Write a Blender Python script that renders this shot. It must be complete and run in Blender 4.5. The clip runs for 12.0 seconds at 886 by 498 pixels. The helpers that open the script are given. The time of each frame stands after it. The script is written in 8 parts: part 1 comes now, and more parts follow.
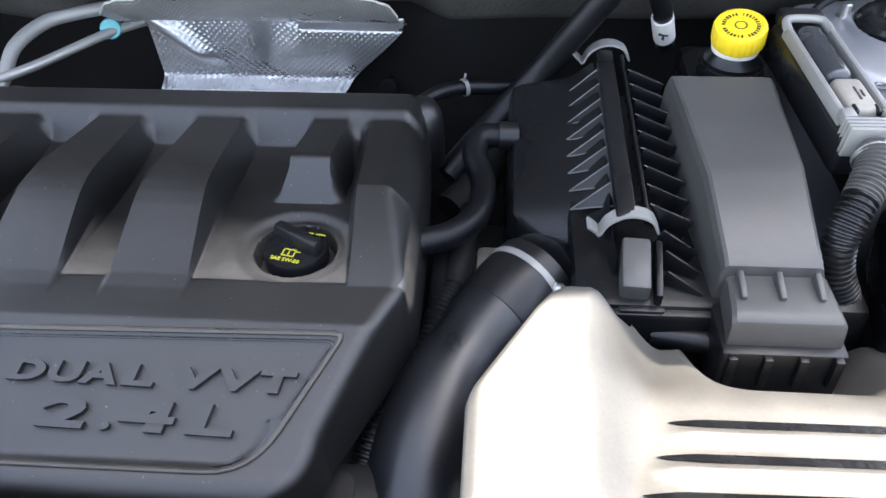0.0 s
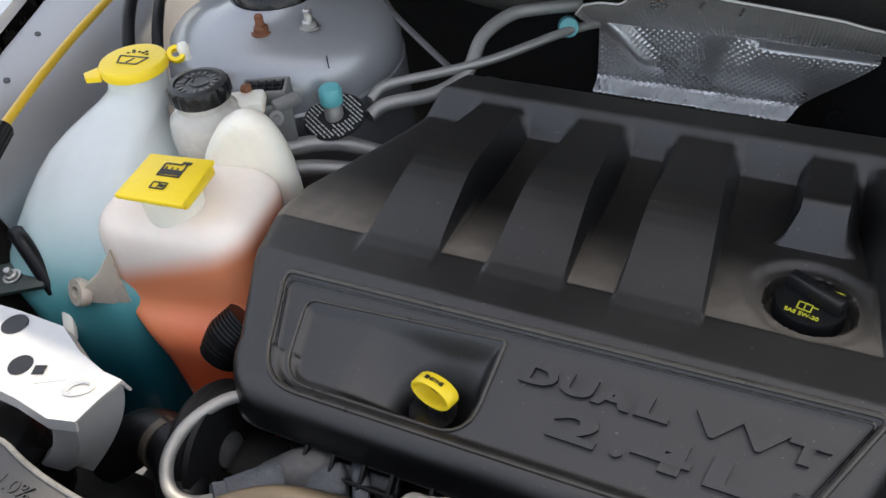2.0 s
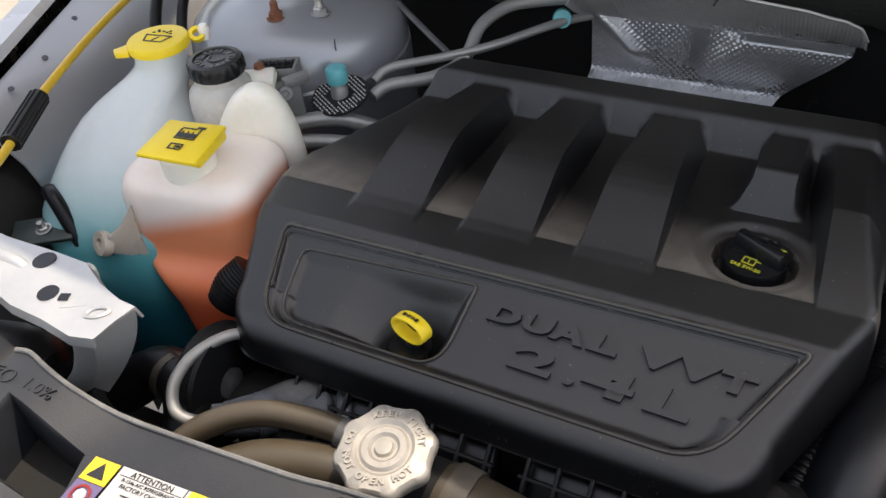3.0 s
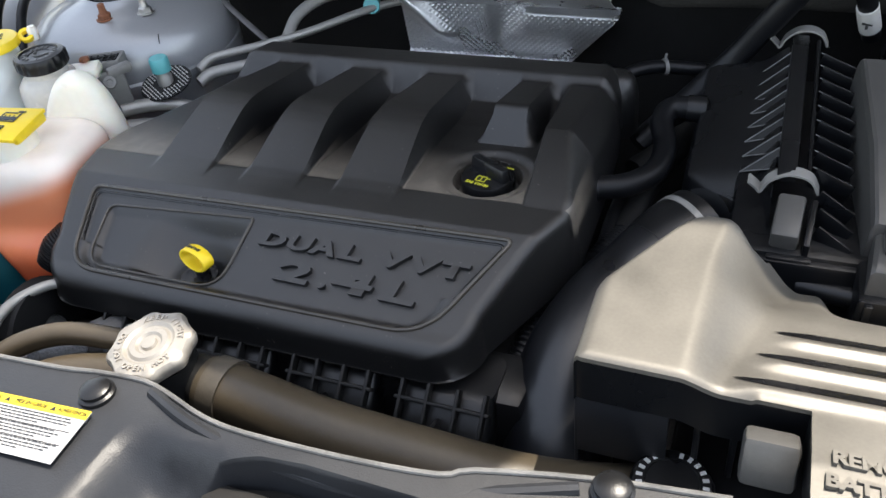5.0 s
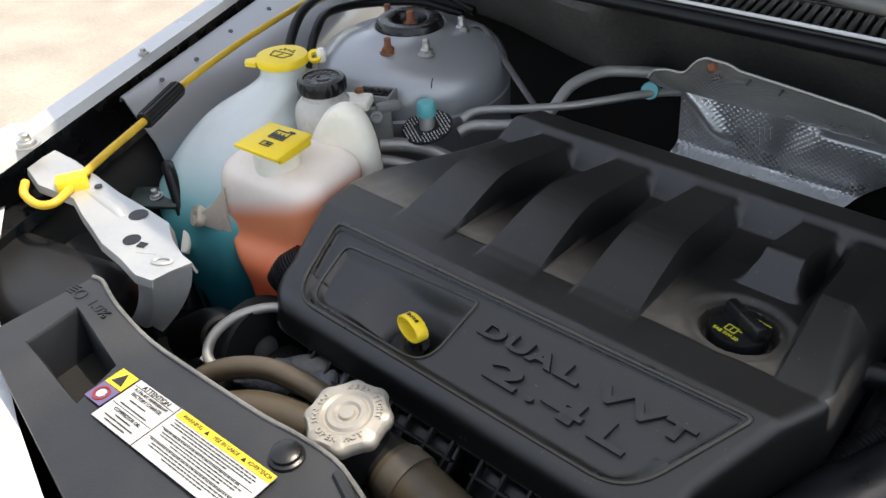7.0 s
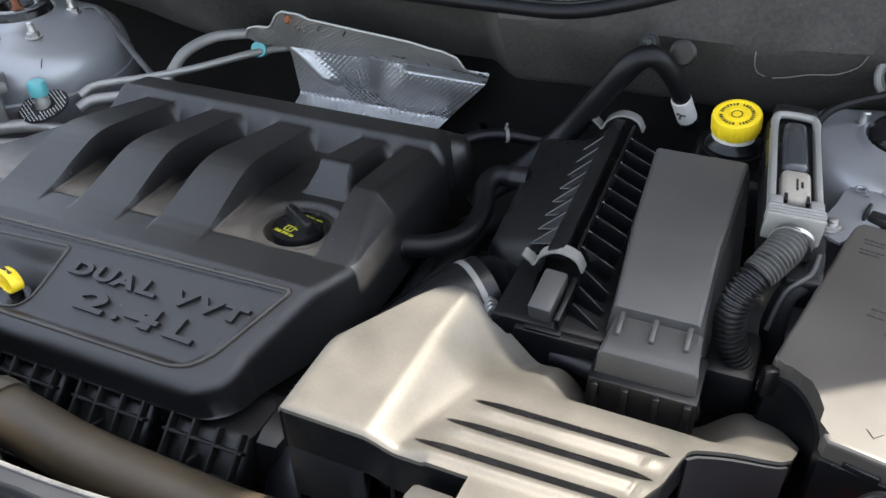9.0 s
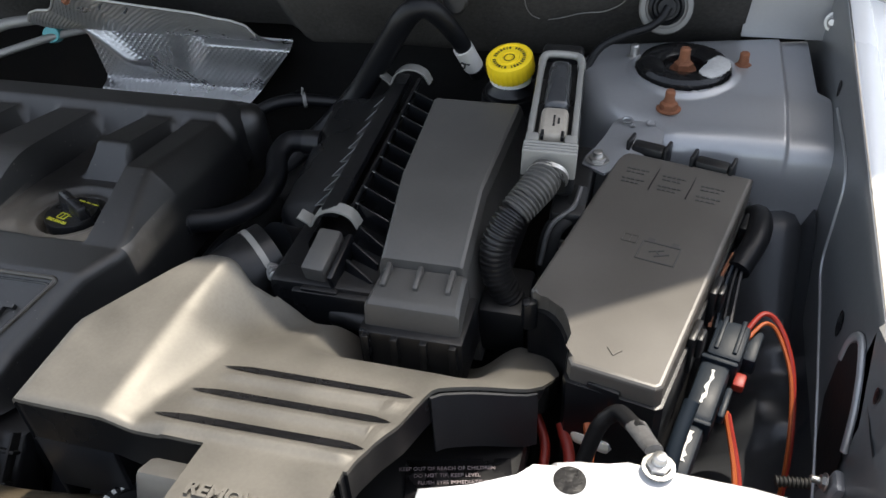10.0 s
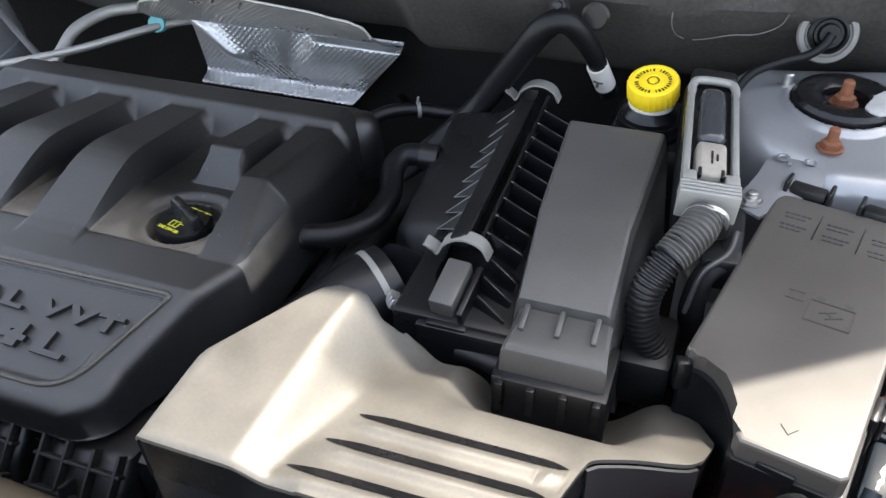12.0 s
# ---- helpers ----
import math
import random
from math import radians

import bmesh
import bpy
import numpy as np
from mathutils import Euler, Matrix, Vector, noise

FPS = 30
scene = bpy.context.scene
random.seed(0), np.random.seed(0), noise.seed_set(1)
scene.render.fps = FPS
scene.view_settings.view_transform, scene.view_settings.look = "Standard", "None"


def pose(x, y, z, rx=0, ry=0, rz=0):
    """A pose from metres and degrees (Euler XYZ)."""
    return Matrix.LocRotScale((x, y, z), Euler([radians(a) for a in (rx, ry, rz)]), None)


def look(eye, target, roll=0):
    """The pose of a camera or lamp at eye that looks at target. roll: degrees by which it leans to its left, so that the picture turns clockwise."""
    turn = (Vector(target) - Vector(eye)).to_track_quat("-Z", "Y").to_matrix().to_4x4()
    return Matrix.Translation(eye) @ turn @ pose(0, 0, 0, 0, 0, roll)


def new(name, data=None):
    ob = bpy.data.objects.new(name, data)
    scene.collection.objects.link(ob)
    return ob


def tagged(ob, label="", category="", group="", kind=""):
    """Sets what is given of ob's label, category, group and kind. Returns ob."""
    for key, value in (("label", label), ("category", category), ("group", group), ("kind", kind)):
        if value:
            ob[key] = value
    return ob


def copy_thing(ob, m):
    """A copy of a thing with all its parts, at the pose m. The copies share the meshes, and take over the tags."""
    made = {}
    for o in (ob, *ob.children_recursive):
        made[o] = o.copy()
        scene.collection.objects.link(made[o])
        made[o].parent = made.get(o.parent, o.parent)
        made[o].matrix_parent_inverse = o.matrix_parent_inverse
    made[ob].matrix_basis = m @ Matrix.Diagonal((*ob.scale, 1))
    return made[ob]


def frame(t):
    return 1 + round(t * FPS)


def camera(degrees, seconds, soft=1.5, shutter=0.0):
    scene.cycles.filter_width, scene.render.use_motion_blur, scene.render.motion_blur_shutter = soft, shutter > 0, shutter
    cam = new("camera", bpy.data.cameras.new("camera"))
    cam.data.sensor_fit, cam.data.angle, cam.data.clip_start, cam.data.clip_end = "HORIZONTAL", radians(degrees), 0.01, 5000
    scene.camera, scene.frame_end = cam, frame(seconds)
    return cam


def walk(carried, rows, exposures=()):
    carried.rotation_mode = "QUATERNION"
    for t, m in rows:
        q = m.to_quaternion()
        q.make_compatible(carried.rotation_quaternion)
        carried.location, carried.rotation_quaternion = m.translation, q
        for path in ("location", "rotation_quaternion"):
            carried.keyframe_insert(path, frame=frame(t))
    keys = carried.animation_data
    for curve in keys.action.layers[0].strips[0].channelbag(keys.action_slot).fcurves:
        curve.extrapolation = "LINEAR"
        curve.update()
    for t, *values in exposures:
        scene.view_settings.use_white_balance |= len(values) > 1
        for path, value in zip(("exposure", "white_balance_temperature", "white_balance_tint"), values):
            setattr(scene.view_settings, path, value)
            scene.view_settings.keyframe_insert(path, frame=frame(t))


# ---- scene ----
cam = camera(57.45, 12.0)
PATH = [
    (0, (0.033, -0.0106, 1.3459), (-0.0919, 1.4761, 0.0139), -1.45),
    (0.5, (-0.0177, -0.0095, 1.3396), (-0.3055, 1.4371, -0.0111), -3.3),
    (1, (-0.0824, -0.0048, 1.3444), (-0.5176, 1.402, -0.009), -3.6),
    (1.5, (-0.134, -0.0065, 1.3525), (-0.7305, 1.3537, 0.0132), -5.09),
    (2, (-0.1634, -0.0155, 1.3595), (-0.8527, 1.3153, 0.0352), -5.59),
    (2.5, (-0.1507, -0.0393, 1.3619), (-0.8878, 1.2786, 0.0506), -5.77),
    (3, (-0.0971, -0.0712, 1.3656), (-0.8548, 1.2491, 0.0684), -5.81),
    (3.5, (-0.0102, -0.0917, 1.3675), (-0.7343, 1.2593, 0.0829), -6.34),
    (3.7, (0.0291, -0.0989, 1.3621), (-0.679, 1.2603, 0.0771), -7.71),
    (5.3, (0.103, -0.1312, 1.3521), (-0.5653, 1.2804, 0.1028), -7.42),
    (5.5, (0.0919, -0.131, 1.3527), (-0.578, 1.2781, 0.1014), -6.66),
    (6, (0.0651, -0.1138, 1.3479), (-0.6692, 1.2612, 0.0949), -5.27),
    (6.5, (0.0445, -0.0831, 1.3598), (-0.9569, 1.1694, 0.1647), -3.88),
    (6.7, (0.0392, -0.076, 1.3695), (-1.0682, 1.1069, 0.1972), -3.15),
    (8.3, (0.1358, -0.0902, 1.3964), (-0.8543, 1.257, 0.2988), -3.76),
    (8.5, (0.1667, -0.0884, 1.393), (-0.7321, 1.3068, 0.277), -3.42),
    (9, (0.2715, -0.0842, 1.3838), (-0.3895, 1.3743, 0.1855), -1.98),
    (9.5, (0.3512, -0.0674, 1.3743), (-0.1466, 1.4247, 0.139), -2.15),
    (10, (0.3882, -0.0504, 1.3689), (-0.0686, 1.4344, 0.1093), -3.67),
    (10.5, (0.3972, -0.0355, 1.3674), (-0.0837, 1.4424, 0.1086), -5.57),
    (11, (0.3982, -0.0263, 1.365), (-0.0873, 1.4505, 0.1067), -5.93),
    (11.5, (0.3767, -0.0135, 1.3631), (-0.1514, 1.4419, 0.097), -5.26),
    (12, (0.3021, -0.0118, 1.3667), (-0.2606, 1.4253, 0.0946), -2.58),
]
walk(cam, [(t, look(eye, target, roll)) for t, eye, target, roll in PATH],
     exposures=[(0.0, 2.62, 6500, 12), (0.5, 2.68, 6600, 11), (1.0, 2.73, 7200, 12), (1.5, 2.20, 6900, 11), (2.0, 1.46, 7300, 11), (2.5, 1.21, 7500, 13), (3.5, 1.31, 7300, 12), (5.5, 1.74, 6900, 9), (6.5, 1.26, 7000, 9), (8.5, 1.20, 7400, 12), (9.0, 1.98, 6900, 9), (9.5, 2.28, 6800, 9), (10.0, 1.38, 7000, 9), (10.5, 0.86, 7000, 9), (11.0, 0.86, 7000, 9), (11.5, 1.12, 7000, 9), (12.0, 2.20, 6900, 10)])

# ---- world and light ----
world = bpy.data.worlds.new("sky")
scene.world = world
world.use_nodes = True
wn = world.node_tree
sky = wn.nodes.new("ShaderNodeTexSky")
sky.sky_type = "NISHITA"
sky.sun_disc = False
SUN_EL, SUN_AZ = 67.0, 35.0      # degrees; azimuth clockwise from +y
sky.sun_elevation, sky.sun_rotation = radians(SUN_EL), radians(SUN_AZ)
sky.air_density, sky.dust_density = 1.0, 1.5
haze = wn.nodes.new("ShaderNodeHueSaturation")
haze.inputs["Saturation"].default_value = 0.6
wn.links.new(sky.outputs[0], haze.inputs["Color"])
wn.links.new(haze.outputs[0], wn.nodes["Background"].inputs[0])
wn.nodes["Background"].inputs[1].default_value = 0.15
sun_data = bpy.data.lights.new("sun", "SUN")
sun_data.energy, sun_data.angle, sun_data.color = 2.3, radians(0.6), (1.0, 0.95, 0.88)
sun = new("sun", sun_data)
sd = Vector((math.sin(radians(SUN_AZ)) * math.cos(radians(SUN_EL)), math.cos(radians(SUN_AZ)) * math.cos(radians(SUN_EL)), math.sin(radians(SUN_EL))))
sun.matrix_world = look(sd * 6, (0, 0, 0))


# ---- materials ----
def mat(name, color, rough=0.5, metal=0.0, vary=0.15, big=6.0, fine=180.0, bump=0.15, bump_scale=None, dust=0.0,
        dust_color=(0.32, 0.29, 0.25), specks=0.0, sss=0.0, coat=0.0, rough_vary=0.12, spec=0.5, settle=0.3):
    """A surface with blotches, grain, fine relief, and dust lying on what faces up."""
    m = bpy.data.materials.new(name)
    m.use_nodes = True
    nt = m.node_tree
    N, K = nt.nodes, nt.links
    p = N["Principled BSDF"]
    p.inputs["Metallic"].default_value = metal
    p.inputs["Specular IOR Level"].default_value = spec
    if coat:
        p.inputs["Coat Weight"].default_value, p.inputs["Coat Roughness"].default_value = coat, 0.08
    if sss:
        p.inputs["Subsurface Weight"].default_value = sss
        p.inputs["Subsurface Radius"].default_value = (1.0, 0.7, 0.5)
        p.inputs["Subsurface Scale"].default_value = 0.02
    co = N.new("ShaderNodeTexCoord")
    n1, n2 = N.new("ShaderNodeTexNoise"), N.new("ShaderNodeTexNoise")
    n1.inputs["Scale"].default_value, n1.inputs["Detail"].default_value = big, 5
    n2.inputs["Scale"].default_value, n2.inputs["Detail"].default_value = fine, 3
    for n in (n1, n2):
        K.new(co.outputs["Object"], n.inputs["Vector"])
    add = N.new("ShaderNodeMath")
    add.operation = "MULTIPLY_ADD"
    K.new(n2.outputs[0], add.inputs[0])
    add.inputs[1].default_value = 0.45
    K.new(n1.outputs[0], add.inputs[2])
    ramp = N.new("ShaderNodeMapRange")
    ramp.inputs[1].default_value, ramp.inputs[2].default_value = 0.35, 1.1
    ramp.inputs[3].default_value, ramp.inputs[4].default_value = 1 - vary, 1 + vary
    K.new(add.outputs[0], ramp.inputs[0])
    mul = N.new("ShaderNodeVectorMath")
    mul.operation = "SCALE"
    mul.inputs[0].default_value = color[:3]
    K.new(ramp.outputs[0], mul.inputs["Scale"])
    col = mul.outputs[0]
    if dust or specks:
        geo = N.new("ShaderNodeNewGeometry")
        sep = N.new("ShaderNodeSeparateXYZ")
        K.new(geo.outputs["Normal"], sep.inputs[0])
        up = N.new("ShaderNodeMapRange")
        up.inputs[1].default_value, up.inputs[2].default_value = settle, 1.0
        up.inputs[3].default_value, up.inputs[4].default_value = 0.0, 1.0
        K.new(sep.outputs[2], up.inputs[0])
        patch = N.new("ShaderNodeMapRange")
        patch.inputs[1].default_value, patch.inputs[2].default_value = 0.4, 0.75
        patch.inputs[3].default_value, patch.inputs[4].default_value = 0.35 * dust, dust
        K.new(n1.outputs[0], patch.inputs[0])
        fac = N.new("ShaderNodeMath")
        fac.operation = "MULTIPLY"
        K.new(up.outputs[0], fac.inputs[0])
        K.new(patch.outputs[0], fac.inputs[1])
        last = fac.outputs[0]
        if specks:
            v = N.new("ShaderNodeTexNoise")
            v.inputs["Scale"].default_value, v.inputs["Detail"].default_value = 330.0, 1
            K.new(co.outputs["Object"], v.inputs["Vector"])
            sp = N.new("ShaderNodeMapRange")
            sp.inputs[1].default_value, sp.inputs[2].default_value = 0.735, 0.80
            sp.inputs[3].default_value, sp.inputs[4].default_value = 0.0, specks
            K.new(v.outputs[0], sp.inputs[0])
            mx = N.new("ShaderNodeMath")
            mx.operation = "MAXIMUM"
            K.new(last, mx.inputs[0])
            K.new(sp.outputs[0], mx.inputs[1])
            last = mx.outputs[0]
        mix = N.new("ShaderNodeMix")
        mix.data_type = "RGBA"
        K.new(last, mix.inputs["Factor"])
        K.new(col, mix.inputs["A"])
        mix.inputs["B"].default_value = (*dust_color, 1)
        col = mix.outputs["Result"]
    K.new(col, p.inputs["Base Color"])
    rr = N.new("ShaderNodeMapRange")
    rr.inputs[1].default_value, rr.inputs[2].default_value = 0.3, 0.7
    rr.inputs[3].default_value, rr.inputs[4].default_value = max(0.03, rough - rough_vary), min(1, rough + rough_vary)
    K.new(n1.outputs[0], rr.inputs[0])
    K.new(rr.outputs[0], p.inputs["Roughness"])
    if bump:
        b = N.new("ShaderNodeBump")
        b.inputs["Strength"].default_value, b.inputs["Distance"].default_value = bump, 0.001
        src = n2
        if bump_scale:
            src = N.new("ShaderNodeTexNoise")
            src.inputs["Scale"].default_value, src.inputs["Detail"].default_value = bump_scale, 2
            K.new(co.outputs["Object"], src.inputs["Vector"])
        K.new(src.outputs[0], b.inputs["Height"])
        K.new(b.outputs[0], p.inputs["Normal"])
    return m


def fluid_mat(name, top, fluid, level, soft=0.012, rough=0.24, deep=None, thick=0.0):
    """Milky plastic through which a liquid shows up to its level."""
    m = mat(name, top, rough, vary=0.06, big=14, fine=90, bump=0.04, sss=0.12)
    nt = m.node_tree
    N, K = nt.nodes, nt.links
    geo = N.new("ShaderNodeNewGeometry")
    sep = N.new("ShaderNodeSeparateXYZ")
    K.new(geo.outputs["Position"], sep.inputs[0])
    r = N.new("ShaderNodeMapRange")
    r.interpolation_type = "SMOOTHSTEP"
    r.inputs[1].default_value, r.inputs[2].default_value = level - soft, level + soft
    lean = N.new("ShaderNodeMath")
    lean.operation = "MULTIPLY_ADD"
    lean.inputs[1].default_value = -thick
    K.new(sep.outputs[0], lean.inputs[0])
    K.new(sep.outputs[2], lean.inputs[2])
    K.new(lean.outputs[0], r.inputs[0])
    mix = N.new("ShaderNodeMix")
    mix.data_type = "RGBA"
    mix.inputs["A"].default_value = (*fluid, 1)
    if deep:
        # darker low down: deeper liquid, and on the washer tank its shade too
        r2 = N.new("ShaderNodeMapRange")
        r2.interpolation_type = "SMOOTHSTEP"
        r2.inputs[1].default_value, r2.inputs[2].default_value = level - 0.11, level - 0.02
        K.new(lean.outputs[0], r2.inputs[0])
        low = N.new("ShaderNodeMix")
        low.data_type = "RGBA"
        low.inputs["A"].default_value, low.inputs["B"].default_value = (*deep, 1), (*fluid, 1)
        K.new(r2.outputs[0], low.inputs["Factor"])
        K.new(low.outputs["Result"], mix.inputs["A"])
    K.new(r.outputs[0], mix.inputs["Factor"])
    p = N["Principled BSDF"]
    K.new(p.inputs["Base Color"].links[0].from_socket, mix.inputs["B"])
    K.new(mix.outputs["Result"], p.inputs["Base Color"])
    return m


M_COVER = mat("moulded black cover plastic", (0.0050, 0.0052, 0.0058), 0.40, vary=0.2, fine=420, bump=0.22, bump_scale=1500, dust=0.075, specks=0.35, rough_vary=0.06, spec=0.78, settle=0.20)


def trough_front_tint(m):
    """A cloudy lighter brown at the front ends of the cover's troughs, fading backwards."""
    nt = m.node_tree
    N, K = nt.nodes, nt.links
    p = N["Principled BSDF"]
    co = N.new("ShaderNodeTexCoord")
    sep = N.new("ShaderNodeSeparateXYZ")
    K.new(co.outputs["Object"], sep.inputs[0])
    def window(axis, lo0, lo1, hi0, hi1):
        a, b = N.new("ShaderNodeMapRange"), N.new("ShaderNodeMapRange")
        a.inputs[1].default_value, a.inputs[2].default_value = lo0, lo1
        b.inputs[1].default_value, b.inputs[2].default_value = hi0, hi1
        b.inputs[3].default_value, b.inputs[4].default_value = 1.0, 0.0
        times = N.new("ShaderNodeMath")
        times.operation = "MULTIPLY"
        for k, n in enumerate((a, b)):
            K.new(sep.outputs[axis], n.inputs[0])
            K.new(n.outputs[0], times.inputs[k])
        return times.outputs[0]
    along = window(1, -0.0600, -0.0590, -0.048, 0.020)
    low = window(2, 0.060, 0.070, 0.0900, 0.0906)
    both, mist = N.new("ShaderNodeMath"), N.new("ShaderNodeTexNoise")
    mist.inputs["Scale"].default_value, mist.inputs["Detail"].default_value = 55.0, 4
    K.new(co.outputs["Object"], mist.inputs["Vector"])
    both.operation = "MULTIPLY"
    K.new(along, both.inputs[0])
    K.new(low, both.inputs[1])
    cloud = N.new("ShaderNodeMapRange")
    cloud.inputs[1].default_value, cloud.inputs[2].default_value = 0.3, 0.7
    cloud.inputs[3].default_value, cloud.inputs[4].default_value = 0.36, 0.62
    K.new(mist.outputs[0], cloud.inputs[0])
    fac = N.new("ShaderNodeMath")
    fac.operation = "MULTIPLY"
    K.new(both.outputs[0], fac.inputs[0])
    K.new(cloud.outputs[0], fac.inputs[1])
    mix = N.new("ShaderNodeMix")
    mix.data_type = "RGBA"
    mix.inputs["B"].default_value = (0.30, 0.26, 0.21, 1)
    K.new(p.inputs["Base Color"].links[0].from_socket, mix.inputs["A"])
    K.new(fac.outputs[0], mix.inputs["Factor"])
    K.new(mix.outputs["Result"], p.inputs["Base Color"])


trough_front_tint(M_COVER)
M_BLACK = mat("satin black plastic", (0.0062, 0.0068, 0.0082), 0.31, vary=0.25, fine=300, bump=0.15, bump_scale=1200, dust=0.04, rough_vary=0.1, spec=0.45, settle=0.5)
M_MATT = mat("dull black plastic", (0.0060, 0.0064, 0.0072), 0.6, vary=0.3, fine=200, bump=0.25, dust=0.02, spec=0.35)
M_RUBBER = mat("black rubber", (0.0055, 0.0060, 0.0075), 0.4, vary=0.25, fine=160, bump=0.15, dust=0.01, spec=0.3)
M_DUSTY = mat("dusty brown hose rubber", (0.040, 0.031, 0.020), 0.46, vary=0.35, fine=120, bump=0.25, dust=0.5, dust_color=(0.185, 0.145, 0.092))
M_FELT = mat("grey-black felt lining", (0.050, 0.0475, 0.044), 0.93, vary=0.7, big=9, fine=200, bump=0.9, dust=0.12, specks=0.25)
M_FOIL = mat("embossed aluminium foil", (0.80, 0.80, 0.80), 0.33, 0.75, vary=0.12, big=12, fine=90, bump=0.15, rough_vary=0.1)
M_ALU = mat("bare aluminium", (0.42, 0.41, 0.385), 0.52, 0.6, vary=0.15, fine=150, bump=0.25, rough_vary=0.12)
M_CAST = mat("pale cast alloy", (0.40, 0.37, 0.325), 0.5, 0.5, vary=0.12, fine=240, bump=0.35)
M_SILVER = mat("silver car paint", (0.37, 0.38, 0.395), 0.36, 0.45, vary=0.06, big=5, fine=300, bump=0.04, dust=0.18, coat=0.4, rough_vary=0.08)
M_STEEL = mat("galvanised steel", (0.56, 0.56, 0.55), 0.42, 0.65, vary=0.1, big=16, fine=140, bump=0.15, dust=0.1)
M_WHITE = mat("white car paint", (0.74, 0.75, 0.76), 0.28, 0.0, vary=0.04, big=5, fine=200, bump=0.03, dust=0.12, coat=0.5)
M_BATT = mat("worn bronze-grey plastic", (0.138, 0.130, 0.115), 0.47, 0.38, vary=0.26, big=16, fine=420, bump=0.10, bump_scale=1500, dust=0.12, dust_color=(0.30, 0.27, 0.22), rough_vary=0.10)
M_LID = mat("grained brown-black plastic", (0.085, 0.077, 0.067), 0.40, 0.0, vary=0.12, spec=0.8, big=14, fine=380, bump=0.10, bump_scale=1300, dust=0.14, dust_color=(0.22, 0.20, 0.17), rough_vary=0.06)
M_SCUFF = mat("scuffed black plastic", (0.13, 0.13, 0.13), 0.6, vary=0.5, big=90, fine=400, bump=0.3)
M_GREYLID = mat("grey-black moulded plastic", (0.072, 0.070, 0.067), 0.36, 0.0, vary=0.18, big=10, fine=300, bump=0.10, bump_scale=1300, dust=0.24, dust_color=(0.2, 0.19, 0.165), rough_vary=0.06)
M_SHROUD = mat("weathered grey plastic", (0.016, 0.0175, 0.021), 0.45, vary=0.3, big=9, fine=260, bump=0.2, bump_scale=900, dust=0.05, dust_color=(0.27, 0.255, 0.23))
M_YELLOW = mat("yellow plastic", (1.0, 0.72, 0.03), 0.42, vary=0.08, big=20, fine=250, bump=0.12)
M_RODYEL = mat("yellow painted steel", (0.72, 0.45, 0.03), 0.38, vary=0.15, big=14, fine=200, bump=0.12, dust=0.12)
M_MILK = mat("milky white plastic", (0.94, 0.89, 0.77), 0.34, vary=0.08, big=14, fine=120, bump=0.06, sss=0.25, dust=0.04)
M_CLIP = mat("grey-white spring steel", (0.30, 0.295, 0.275), 0.5, 0.2, vary=0.12, big=30, fine=250, bump=0.15)
M_GREY = mat("grey plastic", (0.19, 0.188, 0.18), 0.5, vary=0.15, big=16, fine=200, bump=0.15, dust=0.15)
M_LOOM = mat("grey-black convoluted tube", (0.009, 0.009, 0.010), 0.38, vary=0.3, big=14, fine=200, bump=0.2, dust=0.035, dust_color=(0.24, 0.23, 0.21))
M_INSERT = mat("dusty beige plastic", (0.36, 0.325, 0.275), 0.55, vary=0.25, big=40, fine=300, bump=0.2, dust=0.2)
# brown base colour holds the beads' highlight from the sky
M_BEAD = mat("black plastic bead lightened for highlight", (0.050, 0.043, 0.034), 0.36, vary=0.45, big=40, fine=300, bump=0.15, spec=0.7)
M_EAR = mat("cloudy grey plastic", (0.52, 0.46, 0.38), 0.3, vary=0.15, big=30, fine=200, bump=0.08, sss=0.2)
M_TANK = mat("yellowed milky plastic", (0.60, 0.575, 0.52), 0.28, vary=0.12, big=24, fine=160, bump=0.06, sss=0.2, dust=0.08)
M_DIMINK = mat("faded pinkish print", (0.26, 0.215, 0.225), 0.5, vary=0.2, bump=0)
# same silver paint, dimmed in its colour for the shaded inner wall
M_INNER = mat("silver paint dimmed for the shaded wall", (0.165, 0.172, 0.182), 0.42, 0.4, vary=0.14, big=6, fine=280, bump=0.06, dust=0.12, coat=0.2)
M_EDGE = mat("scuffed pale plastic edge", (0.15, 0.147, 0.14), 0.5, vary=0.6, big=35, fine=300, bump=0.3)
M_INTAKE = mat("satin black intake rubber", (0.0065, 0.0075, 0.0100), 0.38, vary=0.3, big=12, fine=200, bump=0.12, dust=0.02, spec=0.75)
M_TAPE = mat("white tape", (0.66, 0.65, 0.62), 0.6, vary=0.1, big=30, fine=200, bump=0.2)
M_RUST = mat("rusty steel", (0.22, 0.085, 0.042), 0.8, 0.1, vary=0.45, big=60, fine=400, bump=0.7)
M_BOLT = mat("zinc bolt", (0.55, 0.54, 0.52), 0.4, 0.9, vary=0.2, big=40, fine=300, bump=0.2)
M_TEAL = mat("teal cap plastic", (0.12, 0.46, 0.48), 0.4, vary=0.1, big=30, fine=200, bump=0.1)
M_RED = mat("red cable sheath", (0.27, 0.020, 0.012), 0.45, vary=0.2, big=30, fine=200, bump=0.1)
M_ORANGE = mat("orange wire", (0.36, 0.080, 0.020), 0.45, vary=0.15, big=30, fine=200, bump=0.1)
M_INK = mat("black print", (0.015, 0.015, 0.016), 0.5, vary=0.1, bump=0)
M_YINK = mat("yellow print", (0.62, 0.60, 0.05), 0.5, vary=0.1, bump=0)
